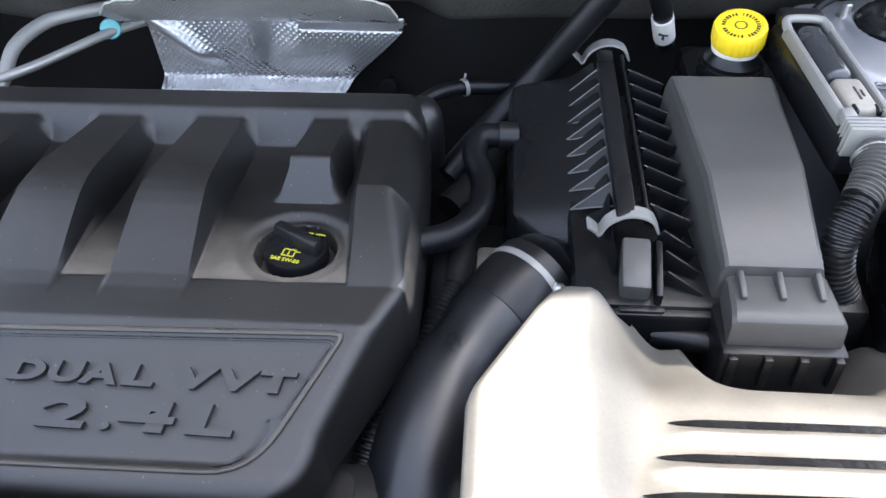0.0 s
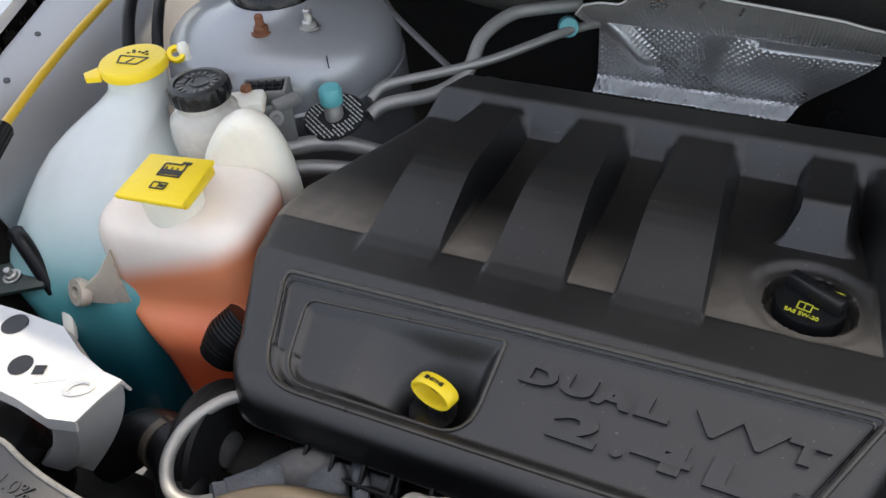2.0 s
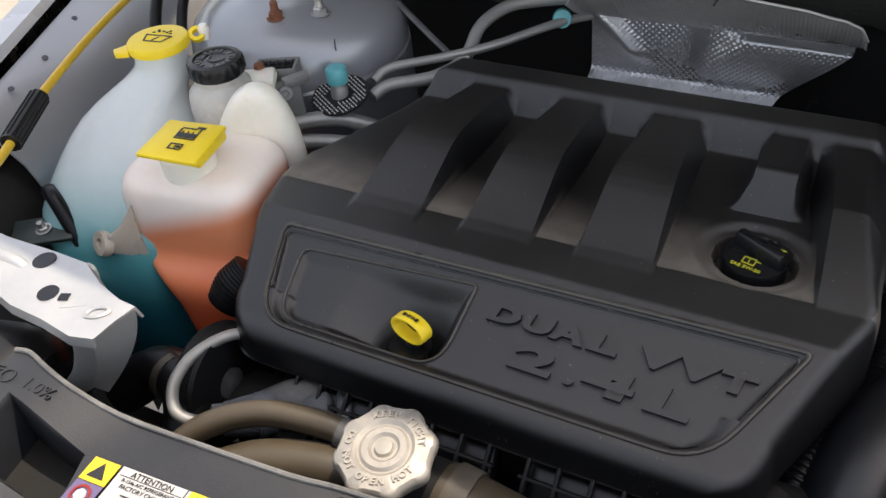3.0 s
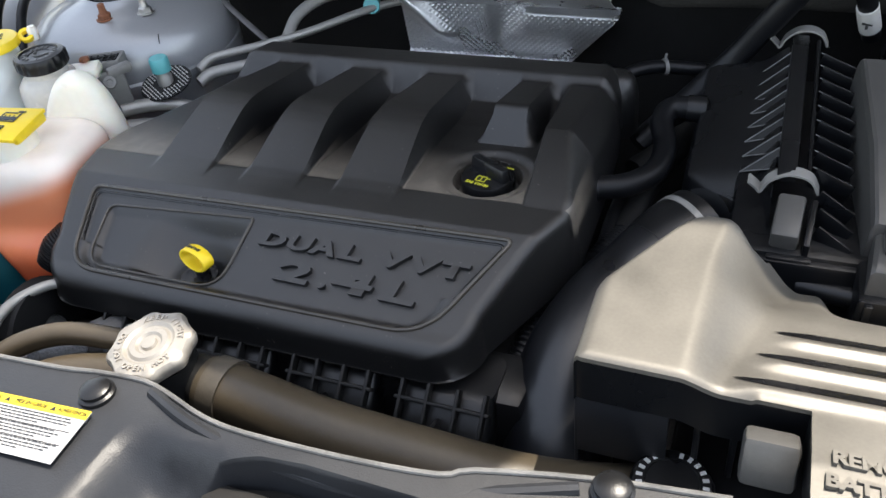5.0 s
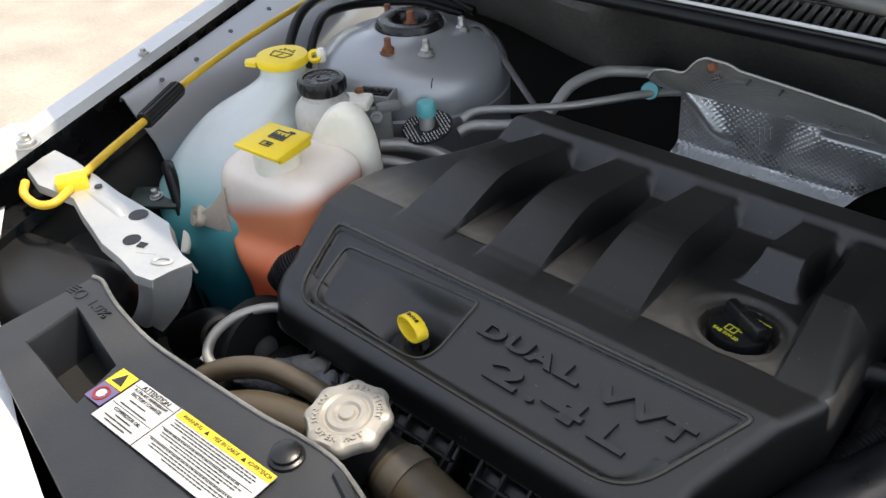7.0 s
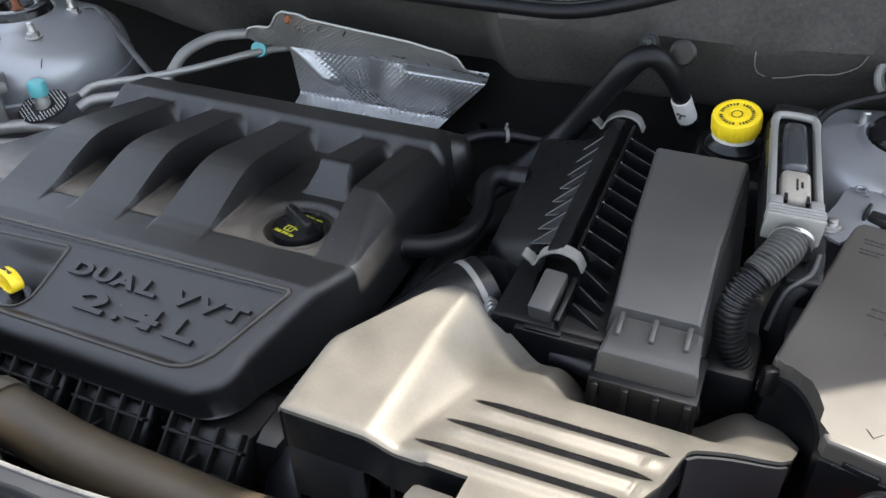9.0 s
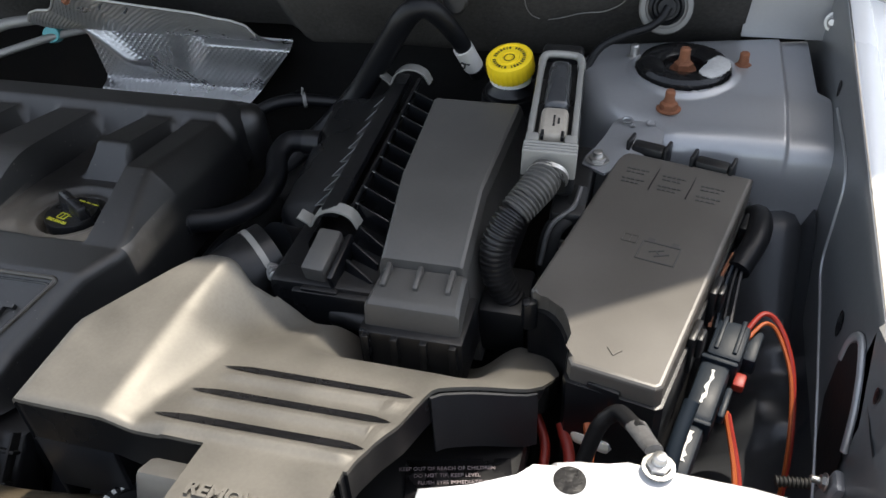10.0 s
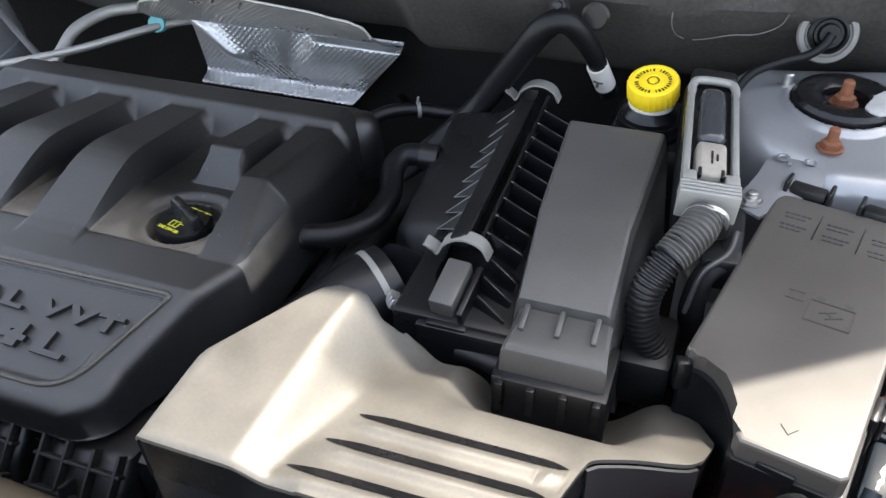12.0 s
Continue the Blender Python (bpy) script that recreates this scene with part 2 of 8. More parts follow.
M_WINK = mat("white print", (0.62, 0.62, 0.60), 0.5, vary=0.1, bump=0)
M_PAPER = mat("white label film", (0.45, 0.45, 0.445), 0.4, vary=0.05, big=14, bump=0.05, dust=0.1)
M_LYEL = mat("yellow label film", (0.66, 0.50, 0.03), 0.4, vary=0.05, big=14, bump=0.05)
M_LPUR = mat("violet label film", (0.13, 0.10, 0.20), 0.4, vary=0.1, big=14, bump=0.05)
M_CONC = mat("pale gravelly concrete", (0.34, 0.30, 0.25), 0.9, vary=0.35, big=3.0, fine=60, bump=0.6)
# also laid as flat black for the shade in gaps, holes and louvres
M_TAR_GAP = mat("black sealant and gap black", (0.008, 0.008, 0.009), 0.24, vary=0.2, big=30, fine=200, bump=0.4)
M_SMEAR = mat("pale grey sealant", (0.46, 0.46, 0.45), 0.6, vary=0.2, big=60, fine=300, bump=0.5)
# silver paint with the wheelhouse and hole shade put into the colour
M_SHADESILVER = mat("silver paint darkened for shade", (0.042, 0.045, 0.051), 0.36, 0.3, vary=0.15, big=6, fine=260, bump=0.05, dust=0.03, coat=0.3)
M_DARK = mat("grimy dark metal and gap fill", (0.009, 0.0088, 0.0085), 0.7, 0.2, vary=0.5, big=12, fine=120, bump=0.6, dust=0.04)
M_ALLOY = mat("grimy grey alloy", (0.105, 0.105, 0.107), 0.65, 0.3, vary=0.5, big=20, fine=180, bump=0.7, dust=0.2)
M_SENSOR = mat("dusty blue-grey plastic", (0.085, 0.092, 0.104), 0.7, vary=0.6, big=60, fine=420, bump=1.0, dust=0.25, dust_color=(0.20, 0.20, 0.20))
M_NAVY = mat("blue-black plastic", (0.010, 0.016, 0.024), 0.50, vary=0.2, big=20, fine=300, bump=0.12, spec=0.25)
M_TORN = mat("torn grey tape", (0.080, 0.078, 0.074), 0.55, vary=0.3, big=80, fine=400, bump=0.6)
M_SMOKE = mat("smoked glossy plastic", (0.050, 0.052, 0.056), 0.16, vary=0.1, big=30, fine=200, bump=0.03, coat=0.5)
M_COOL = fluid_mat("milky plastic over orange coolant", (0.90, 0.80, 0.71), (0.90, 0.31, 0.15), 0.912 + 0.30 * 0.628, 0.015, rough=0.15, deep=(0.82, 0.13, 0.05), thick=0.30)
# part of this dark teal low down is shade put into the colour
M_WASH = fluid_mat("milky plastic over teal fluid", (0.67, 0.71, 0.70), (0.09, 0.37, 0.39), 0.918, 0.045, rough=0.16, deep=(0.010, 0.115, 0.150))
M_DUSTCLAMP = mat("dull browned steel", (0.085, 0.072, 0.055), 0.5, 0.5, vary=0.35, big=40, fine=220, bump=0.3, dust=0.2)
M_GREENP = mat("dark green plastic", (0.016, 0.030, 0.027), 0.4, vary=0.2, big=20, fine=200, bump=0.1, dust=0.06)


# ---- building helpers ----
ORIGIN = {}


def thing(name, at, label, category, group="", kind=""):
    ob = new(name)
    ob.empty_display_size = 0.02
    ob.location = at
    ORIGIN[ob.name] = Vector(at)
    return tagged(ob, label, category, group, kind)


def finish(name, bm, material, sharp=38):
    me = bpy.data.meshes.new(name)
    bmesh.ops.recalc_face_normals(bm, faces=bm.faces)
    bm.to_mesh(me)
    bm.free()
    me.materials.append(material)
    me.polygons.foreach_set("use_smooth", [True] * len(me.polygons))
    me.set_sharp_from_angle(angle=radians(sharp))
    return me


def part(name, bm, material, parent, label="", sharp=38):
    """One mesh under a thing or a part; the mesh is given in world metres."""
    o = ORIGIN[parent.name]
    bmesh.ops.translate(bm, verts=bm.verts, vec=-o)
    ob = new(name, finish(name, bm, material, sharp))
    ob.parent = parent
    ORIGIN[ob.name] = o
    if label:
        ob["label"] = label
    return ob


def solo(name, bm, material, at, label, category, group="", kind="", sharp=38):
    """A thing of one mesh."""
    bmesh.ops.translate(bm, verts=bm.verts, vec=-Vector(at))
    ob = new(name, finish(name, bm, material, sharp))
    ob.location = at
    ORIGIN[ob.name] = Vector(at)
    return tagged(ob, label, category, group, kind)


def merge(bm, other):
    me = bpy.data.meshes.new("tmp")
    other.to_mesh(me)
    other.free()
    bm.from_mesh(me)
    bpy.data.meshes.remove(me)
    return bm


def rbox(c, s, r=0.003, turn=(0, 0, 0), seg=2, bm=None, taper=None):
    """A box with rounded edges; taper: scale of its top in x and y."""
    b = bmesh.new()
    bmesh.ops.create_cube(b, size=1.0)
    for v in b.verts:
        k = taper if taper and v.co.z > 0 else (1, 1)
        v.co = Vector((v.co.x * s[0] * k[0], v.co.y * s[1] * k[1], v.co.z * s[2]))
    if r > 0:
        bmesh.ops.bevel(b, geom=b.edges[:], offset=min(r, 0.45 * min(s)), segments=seg, affect="EDGES", profile=0.5)
    b.transform(pose(*c, *turn))
    return merge(bm, b) if bm is not None else b


def lathe(profile, at=(0, 0, 0), seg=28, turn=(0, 0, 0), bm=None, wave=None):
    """A turned body from (radius, height) pairs; wave(angle, radius, height) may change the radius."""
    b = bmesh.new()
    rings = []
    for r, z in profile:
        if r < 1e-6:
            rings.append([b.verts.new((0, 0, z))])
            continue
        ring = []
        for i in range(seg):
            a = 2 * math.pi * i / seg
            q = wave(a, r, z) if wave else r
            ring.append(b.verts.new((q * math.cos(a), q * math.sin(a), z)))
        rings.append(ring)
    for p, q in zip(rings, rings[1:]):
        for i in range(seg):
            j = (i + 1) % seg
            if len(p) == 1 and len(q) == 1:
                continue
            if len(p) == 1:
                b.faces.new((p[0], q[i], q[j]))
            elif len(q) == 1:
                b.faces.new((p[i], q[0], p[j]))
            else:
                b.faces.new((p[i], q[i], q[j], p[j]))
    b.transform(pose(*at, *turn))
    return merge(bm, b) if bm is not None else b


def smooth_path(pts, steps=8):
    """A Catmull-Rom line through the points."""
    P = [Vector(p) for p in pts]
    P = [2 * P[0] - P[1]] + P + [2 * P[-1] - P[-2]]
    out = []
    for a, b, c, d in zip(P, P[1:], P[2:], P[3:]):
        for i in range(steps):
            t = i / steps
            out.append(0.5 * (2 * b + (c - a) * t + (2 * a - 5 * b + 4 * c - d) * t * t + (3 * b - a - 3 * c + d) * t ** 3))
    return out + [P[-2]]


def tube(pts, r, seg=12, steps=8, bm=None, caps=True, ridges=0, depth=0.0, flat=1.0):
    """A hose along the points. r: one radius, or one for each point. ridges: rings per metre, as on convoluted tube."""
    line = smooth_path(pts, steps)
    rs = [r] * len(pts) if not isinstance(r, (list, tuple)) else r
    length = [0.0]
    for a, b in zip(line, line[1:]):
        length.append(length[-1] + (b - a).length)
    if ridges:
        n = max(8, int(length[-1] * ridges * 4))
        fine = []
        for i in range(n + 1):
            s = length[-1] * i / n
            k = max(0, min(len(line) - 2, next((j for j in range(len(length) - 1) if length[j + 1] >= s), len(line) - 2)))
            u = (s - length[k]) / max(1e-9, length[k + 1] - length[k])
            fine.append((line[k].lerp(line[k + 1], u), s / length[-1]))
    else:
        fine = [(p, s / length[-1]) for p, s in zip(line, length)]
    b = bm if bm is not None else bmesh.new()
    rings, side = [], None
    for i, (p, s) in enumerate(fine):
        q0, q1 = fine[max(0, i - 1)][0], fine[min(len(fine) - 1, i + 1)][0]
        d = (q1 - q0).normalized()
        if side is None:
            side = d.cross(Vector((0, 0, 1)))
            if side.length < 0.1:
                side = d.cross(Vector((1, 0, 0)))
        side = (side - d * side.dot(d)).normalized()
        up = d.cross(side)
        x = s * (len(rs) - 1)
        k = min(int(x), len(rs) - 2)
        rad = rs[k] + (rs[k + 1] - rs[k]) * (x - k)
        if ridges:
            rad += depth * (1 if i % 4 in (0, 1) else -1)
        rings.append([b.verts.new(p + (side * math.cos(2 * math.pi * j / seg) + up * flat * math.sin(2 * math.pi * j / seg)) * rad) for j in range(seg)])
    for p, q in zip(rings, rings[1:]):
        for j in range(seg):
            b.faces.new((p[j], q[j], q[(j + 1) % seg], p[(j + 1) % seg]))
    if caps:
        b.faces.new(rings[0])
        b.faces.new(rings[-1])
    return b


def prism(outline, z0, z1, bevel=0.0, seg=2, bm=None, m=None):
    """An upright slab on a plan outline."""
    b = bmesh.new()
    low = [b.verts.new((x, y, z0)) for x, y in outline]
    high = [b.verts.new((x, y, z1)) for x, y in outline]
    n = len(outline)
    b.faces.new(low[::-1])
    top = b.faces.new(high)
    for i in range(n):
        b.faces.new((low[i], low[(i + 1) % n], high[(i + 1) % n], high[i]))
    if bevel:
        bmesh.ops.bevel(b, geom=list(top.edges), offset=bevel, segments=seg, affect="EDGES", profile=0.5)
    if m is not None:
        b.transform(m)
    return merge(bm, b) if bm is not None else b


def rounded(cx, cy, sx, sy, r, turn=0.0, n=5):
    """The plan of a rectangle with round corners."""
    out, c, s = [], math.cos(radians(turn)), math.sin(radians(turn))
    for k, (ax, ay) in enumerate(((1, 1), (-1, 1), (-1, -1), (1, -1))):
        for i in range(n + 1):
            a = math.pi / 2 * (k + i / n)
            x, y = ax * (sx / 2 - r) + r * math.cos(a), ay * (sy / 2 - r) + r * math.sin(a)
            out.append((cx + c * x - s * y, cy + s * x + c * y))
    return out


def loft(sections, bm=None, n=5, smooth=3):
    """A blow-moulded body through sections (cx, cy, z, sx, sy, corner radius, turn), rounded between them."""
    S = [np.array(s, float) for s in sections]
    P = [2 * S[0] - S[1]] + S + [2 * S[-1] - S[-2]]
    fine = []
    for a, b_, c, d in zip(P, P[1:], P[2:], P[3:]):
        for i in range(smooth):
            t = i / smooth
            fine.append(0.5 * (2 * b_ + (c - a) * t + (2 * a - 5 * b_ + 4 * c - d) * t * t + (3 * b_ - a - 3 * c + d) * t ** 3))
    fine.append(S[-1])
    b = bm if bm is not None else bmesh.new()
    rings = []
    for cx, cy, z, sx, sy, r, turn in fine:
        r = min(r, 0.49 * sx, 0.49 * sy)
        rings.append([b.verts.new((x, y, z)) for x, y in rounded(cx, cy, max(sx, 0.002), max(sy, 0.002), max(r, 0.0005), turn, n)])
    k = len(rings[0])
    for p, q in zip(rings, rings[1:]):
        for j in range(k):
            b.faces.new((p[j], p[(j + 1) % k], q[(j + 1) % k], q[j]))
    b.faces.new(rings[0][::-1])
    b.faces.new(rings[-1])
    return b


def step(a, b, x):
    t = min(1.0, max(0.0, (x - a) / (b - a)))
    return t * t * (3 - 2 * t)


def ramp(a, b, x):
    return min(1.0, max(0.0, (x - a) / (b - a)))


def line_at(pairs, x):
    """Straight lines through (x, value) pairs."""
    if x <= pairs[0][0]:
        return pairs[0][1]
    for (a, u), (b, v) in zip(pairs, pairs[1:]):
        if x <= b:
            return u + (v - u) * (x - a) / (b - a)
    return pairs[-1][1]


def words(text, size, m, material, parent, name="lettering", depth=0.0006, wide=1.0, bold=0.0, lean=0.0, space=1.0, label="", fit=None):
    """Raised lettering in the built-in font, centred on the pose m."""
    c = bpy.data.curves.new("tmp", "FONT")
    c.body, c.size, c.align_x, c.align_y = text, size, "CENTER", "CENTER"
    c.extrude, c.offset, c.resolution_u, c.space_character = depth / 2, bold, 3, space
    ob = new("tmp", c)
    dg = bpy.context.evaluated_depsgraph_get()
    me = bpy.data.meshes.new_from_object(ob.evaluated_get(dg))
    bm = bmesh.new()
    bm.from_mesh(me)
    bpy.data.objects.remove(ob)
    bpy.data.curves.remove(c)
    bpy.data.meshes.remove(me)
    if fit:
        xs, ys = [v.co.x for v in bm.verts], [v.co.y for v in bm.verts]
        mx, my = (min(xs) + max(xs)) / 2, (min(ys) + max(ys)) / 2
        for v in bm.verts:
            v.co.x, v.co.y = (v.co.x - mx) * fit[0] / (max(xs) - min(xs)), (v.co.y - my) * fit[1] / (max(ys) - min(ys))
    bm.transform(m @ Matrix(((wide, lean, 0, 0), (0, 1, 0, 0), (0, 0, 1, 0), (0, 0, 0, 1))))
    return part(name, bm, material, parent, label)


def print_bars(rows, m, material, parent, name="print", height=0.0012, thick=0.0003):
    """Writing too small to read, as bars: rows of (x, y, length) on the pose m."""
    bm = bmesh.new()
    for x, y, w in rows:
        b = bmesh.new()
        bmesh.ops.create_cube(b, size=1.0)
        b.transform(m @ Matrix.Translation((x + w / 2, y, 0)) @ Matrix.Diagonal((w, height, thick, 1)))
        merge(bm, b)
    return part(name, bm, material, parent)


def bolt(at, r, h, material, name, label, turn=(0, 0, 0), nut=1.7, group="", parent=None):
    """A stud with its hexagon nut."""
    bm = lathe([(0, 0), (r * nut, 0), (r * nut, h * 0.34), (r * 1.25, h * 0.42), (0, h * 0.42)], at, 6, turn)
    lathe([(0, h * 0.3), (r * 1.0, h * 0.3), (r * 1.02, h * 0.55), (r * 0.92, h * 0.6), (r * 0.95, h * 0.93), (r * 0.7, h), (0, h)], at, 12, turn, bm)
    lathe([(r * nut * 1.35, 0), (r * nut * 1.35, h * 0.08), (r * nut, h * 0.1)], at, 16, turn, bm)
    if parent is not None:
        return part(name, bm, material, parent, label)
    return solo(name, bm, material, at, label, "stud", group)


# ---- the large structure ----
def ground():
    bm = bmesh.new()
    n, far = 40, 600.0
    for i in range(n + 1):
        for j in range(n + 1):
            u, v = 2 * i / n - 1, 2 * j / n - 1
            bm.verts.new((far * u * abs(u) ** 2, far * v * abs(v) ** 2, 0.0))
    bm.verts.ensure_lookup_table()
    for i in range(n):
        for j in range(n):
            a = i * (n + 1) + j
            bm.faces.new([bm.verts[k] for k in (a, a + n + 1, a + n + 2, a + 1)])
    solo("ground", bm, M_CONC, (0, 0, 0), "pale sunlit gravelly concrete ground beside the car", "ground", kind="structure")


def strip(sections, bm=None, close=False):
    """A sheet through rows of points."""
    b = bm if bm is not None else bmesh.new()
    rows = [[b.verts.new(p) for p in row] for row in sections]
    for p, q in zip(rows, rows[1:]):
        for i in range(len(p) - 1):
            b.faces.new((p[i], p[i + 1], q[i + 1], q[i]))
    return b


def thicken(bm, t):
    bmesh.ops.recalc_face_normals(bm, faces=bm.faces)
    bmesh.ops.solidify(bm, geom=bm.faces[:], thickness=t)
    return bm


def left_fender():
    """The fender flange, a black channel for the shade in its gap, and the inner panel below."""
    f = thing("fender_panel", (-0.95, 0.5, 0.0), "white painted front fender with a bright top flange", "fender", kind="structure")
    ys = [-0.05 + 0.06 * i for i in range(22)]
    edge = lambda y: -0.811 - 0.49 * (y - 0.29)
    outer = [[(edge(y) - 0.23, y, 0.30), (edge(y) - 0.22, y, 0.75), (edge(y) - 0.15, y, 0.925), (edge(y) - 0.085, y, 0.985), (edge(y) - 0.06, y, 1.000)] for y in ys]
    part("outer_panel", thicken(strip(outer), 0.002), M_WHITE, f)
    flange = [[(edge(y) - 0.06, y, 1.002), (edge(y) - 0.035, y, 0.998), (edge(y) - 0.034, y, 0.985)] for y in ys]
    part("flange", thicken(strip(flange), 0.002), M_WHITE, f)
    part("gap_channel", strip([[(edge(y) - 0.058, y, 0.990), (edge(y) - 0.056, y, 0.935), (edge(y) - 0.004, y, 0.930), (edge(y) - 0.004, y, 0.945)] for y in ys]), M_TAR_GAP, f, "black channel painted for the shade inside the flange")
    p = thing("inner_fender", (-0.85, 0.5, 0.0), "grey painted inner fender panel behind the washer tank", "inner fender", kind="structure")
    top = lambda y: -0.866 - 0.455 * (y - 0.335)
    inner = []
    for y in [0.335 + 0.03 * i for i in range(27)]:
        x, w = top(y), 0.062 + 0.040 * step(0.36, 0.52, y)
        inner.append([(x - 0.004, y, 0.968), (x + 0.002, y, 0.976), (x + 0.010, y, 0.975), (x + 0.5 * w, y, 0.957), (x + w, y, 0.932), (x + w + 0.016, y, 0.90), (x + w + 0.024, y, 0.55)])
    panel = part("panel", thicken(strip(inner), 0.002), M_SILVER, p)
    for y, u in ((0.40, 0.020), (0.47, 0.026), (0.56, 0.022), (0.66, 0.030)):
        part("punched_hole", lathe([(0, 0), (0.0036, 0), (0.0034, 0.0006), (0, 0.0006)], (top(y) + u, y, 0.9745 - 0.40 * (u - 0.010) + 0.0010), 14, (0, 20, -24)), M_SHADESILVER, panel)
    # near-black colour stands for the shade in the cavity beside the washer tank
    low = [[(edge(y) - 0.012, y, 0.925), (edge(y) + 0.015, y, 0.905), (edge(y) + 0.05, y, 0.86), (edge(y) + 0.07, y, 0.66)] for y in ys if y <= 0.38]
    part("front_panel", thicken(strip(low), 0.002), M_DARK, p, "lower front panel coloured dark for the shaded cavity")
    bolt((-0.792, 0.19, 0.996), 0.006, 0.014, M_BOLT, "flange_bolt", "zinc bolt in the fender flange", parent=f)
    bolt((-0.905, 0.40, 0.999), 0.004, 0.008, M_BOLT, "flange_bolt", "zinc bolt in the fender flange", parent=f)


def right_fender():
    f = thing("fender_panel", (0.60, 0.5, 0.0), "silver painted right inner fender with a turned top flange", "fender", kind="structure")
    top = lambda y: 0.997 + 0.15 * (y - 0.44)
    skin = lambda y, z: 0.5475 + 0.055 * (z - 0.93) + 0.006 * (y - 0.44) - 0.05 * max(0.0, 0.36 - y)
    ys = [0.14 + 0.04 * i for i in range(26)]
    wall = [[(skin(y, z), y, z) for z in (0.45, 0.70, 0.84, 0.90, 0.95, 0.98, top(y) - 0.004)] + [(skin(y, top(y)) + 0.002, y, top(y))] for y in ys]
    part("inner_wall", thicken(strip(wall), 0.002), M_INNER, f)
    flange = [[(skin(y, top(y)) + 0.0022, y, top(y) + 0.0012), (skin(y, top(y)) + 0.005, y, top(y) + 0.0020), (skin(y, top(y)) + 0.022, y, top(y) - 0.004), (skin(y, top(y)) + 0.030, y, top(y) - 0.022), (skin(y, top(y)) + 0.056, y, top(y) - 0.030)] for y in ys]
    part("flange", thicken(strip(flange), 0.002), M_WHITE, f, "pale turned edge")
    outer = [[(skin(y, 1) + 0.058, y, top(y) - 0.029), (skin(y, 1) + 0.085, y, 1.012), (skin(y, 1) + 0.15, y, 1.000), (skin(y, 1) + 0.23, y, 0.95), (skin(y, 1) + 0.28, y, 0.75), (skin(y, 1) + 0.28, y, 0.3)] for y in ys]
    part("outer_panel", thicken(strip(outer), 0.002), M_WHITE, f)
    for y, z, r in ((0.677, 1.0016, 0.0048), (0.4435, 0.9266, 0.0072), (0.335, 0.968, 0.004)):
        hole = lathe([(0, 0), (r, 0), (r * 1.15, 0.0008), (0, 0.0012)], (0, 0, 0), 18)
        hole.transform(pose(skin(y, z) - 0.0022, y, z, 0, -90, 0) @ Matrix.Diagonal((1.5, 0.8, 1, 1)))
        part("hole", hole, M_TAR_GAP, f)
    # black sheet for the shade in the opening behind the headlamp, with its pressed lip
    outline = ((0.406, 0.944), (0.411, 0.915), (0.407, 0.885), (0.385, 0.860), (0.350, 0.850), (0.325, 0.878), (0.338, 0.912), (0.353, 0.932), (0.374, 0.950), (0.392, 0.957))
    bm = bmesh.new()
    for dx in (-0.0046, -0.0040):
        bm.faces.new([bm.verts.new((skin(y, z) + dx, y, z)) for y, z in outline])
    part("opening_shade", bm, M_MATT, f, "black sheet for the shaded opening behind the headlamp")
    part("pressed_lip", tube([(skin(y, z) - 0.0042, y, z) for y, z in ((0.409, 0.925), (0.407, 0.945), (0.393, 0.961), (0.374, 0.955), (0.352, 0.936), (0.335, 0.910))], 0.0036, 10, 5, flat=0.7), M_SILVER, f)
    # overlap of the wheelhouse sheet on the panel
    part("overlap_edge", tube([(skin(y, z) - 0.0024, y, z) for y, z in ((0.660, 0.990), (0.600, 0.988), (0.575, 0.985), (0.557, 0.974), (0.548, 0.945), (0.536, 0.908), (0.500, 0.893), (0.437, 0.870), (0.377, 0.845), (0.32, 0.825))], 0.0016, 8, 5), M_SILVER, f)
    tab = part("bracket_tab", rbox((0.536, 0.318, 0.886), (0.008, 0.018, 0.032), 0.003, (0, 12, 0)), M_SILVER, f)
    bolt((0.531, 0.320, 0.894), 0.0028, 0.010, M_BOLT, "bolt", "small zinc bolt", (0, -80, 0), parent=tab)
    # the wheelhouse beside the fuse box: a domed back part, then ledges that step down to the front
    t = thing("wheelhouse_tray", (0.50, 0.42, 0.80), "pressed silver wheelhouse tray with steps, darkened for its shade", "tray", kind="structure")
    rows = []
    for i in range(66):
        y = 0.14 + 0.0075 * i
        d = 0.016 * step(0.335, 0.352, y) + 0.018 * step(0.412, 0.430, y) + 0.018 * step(0.486, 0.506, y)
        back = step(0.520, 0.600, y)
        row = []
        for j in range(25):
            x = 0.330 + 0.2145 * j / 24
            z = line_at([(0.330, 0.66), (0.40, 0.70), (0.445, 0.742), (0.495, 0.772), (0.520, 0.782), (0.534, 0.800), (0.5445, 0.850)], x)
            z += d * step(0.39, 0.45, x) * step(0.545, 0.52, x)
            z += 0.010 * math.exp(-((x - 0.505) ** 2 + (y - 0.455) ** 2) / 0.00022) - 0.008 * math.exp(-((x - 0.497) ** 2 + (y - 0.376) ** 2) / 0.00018)
            z += back * (0.050 * math.sin(math.pi * ramp(0.36, 0.60, x)) + 0.03)
            row.append((x, y, z))
        rows.append(row)
    part("pressing", thicken(strip(rows), 0.002), M_SHADESILVER, t)


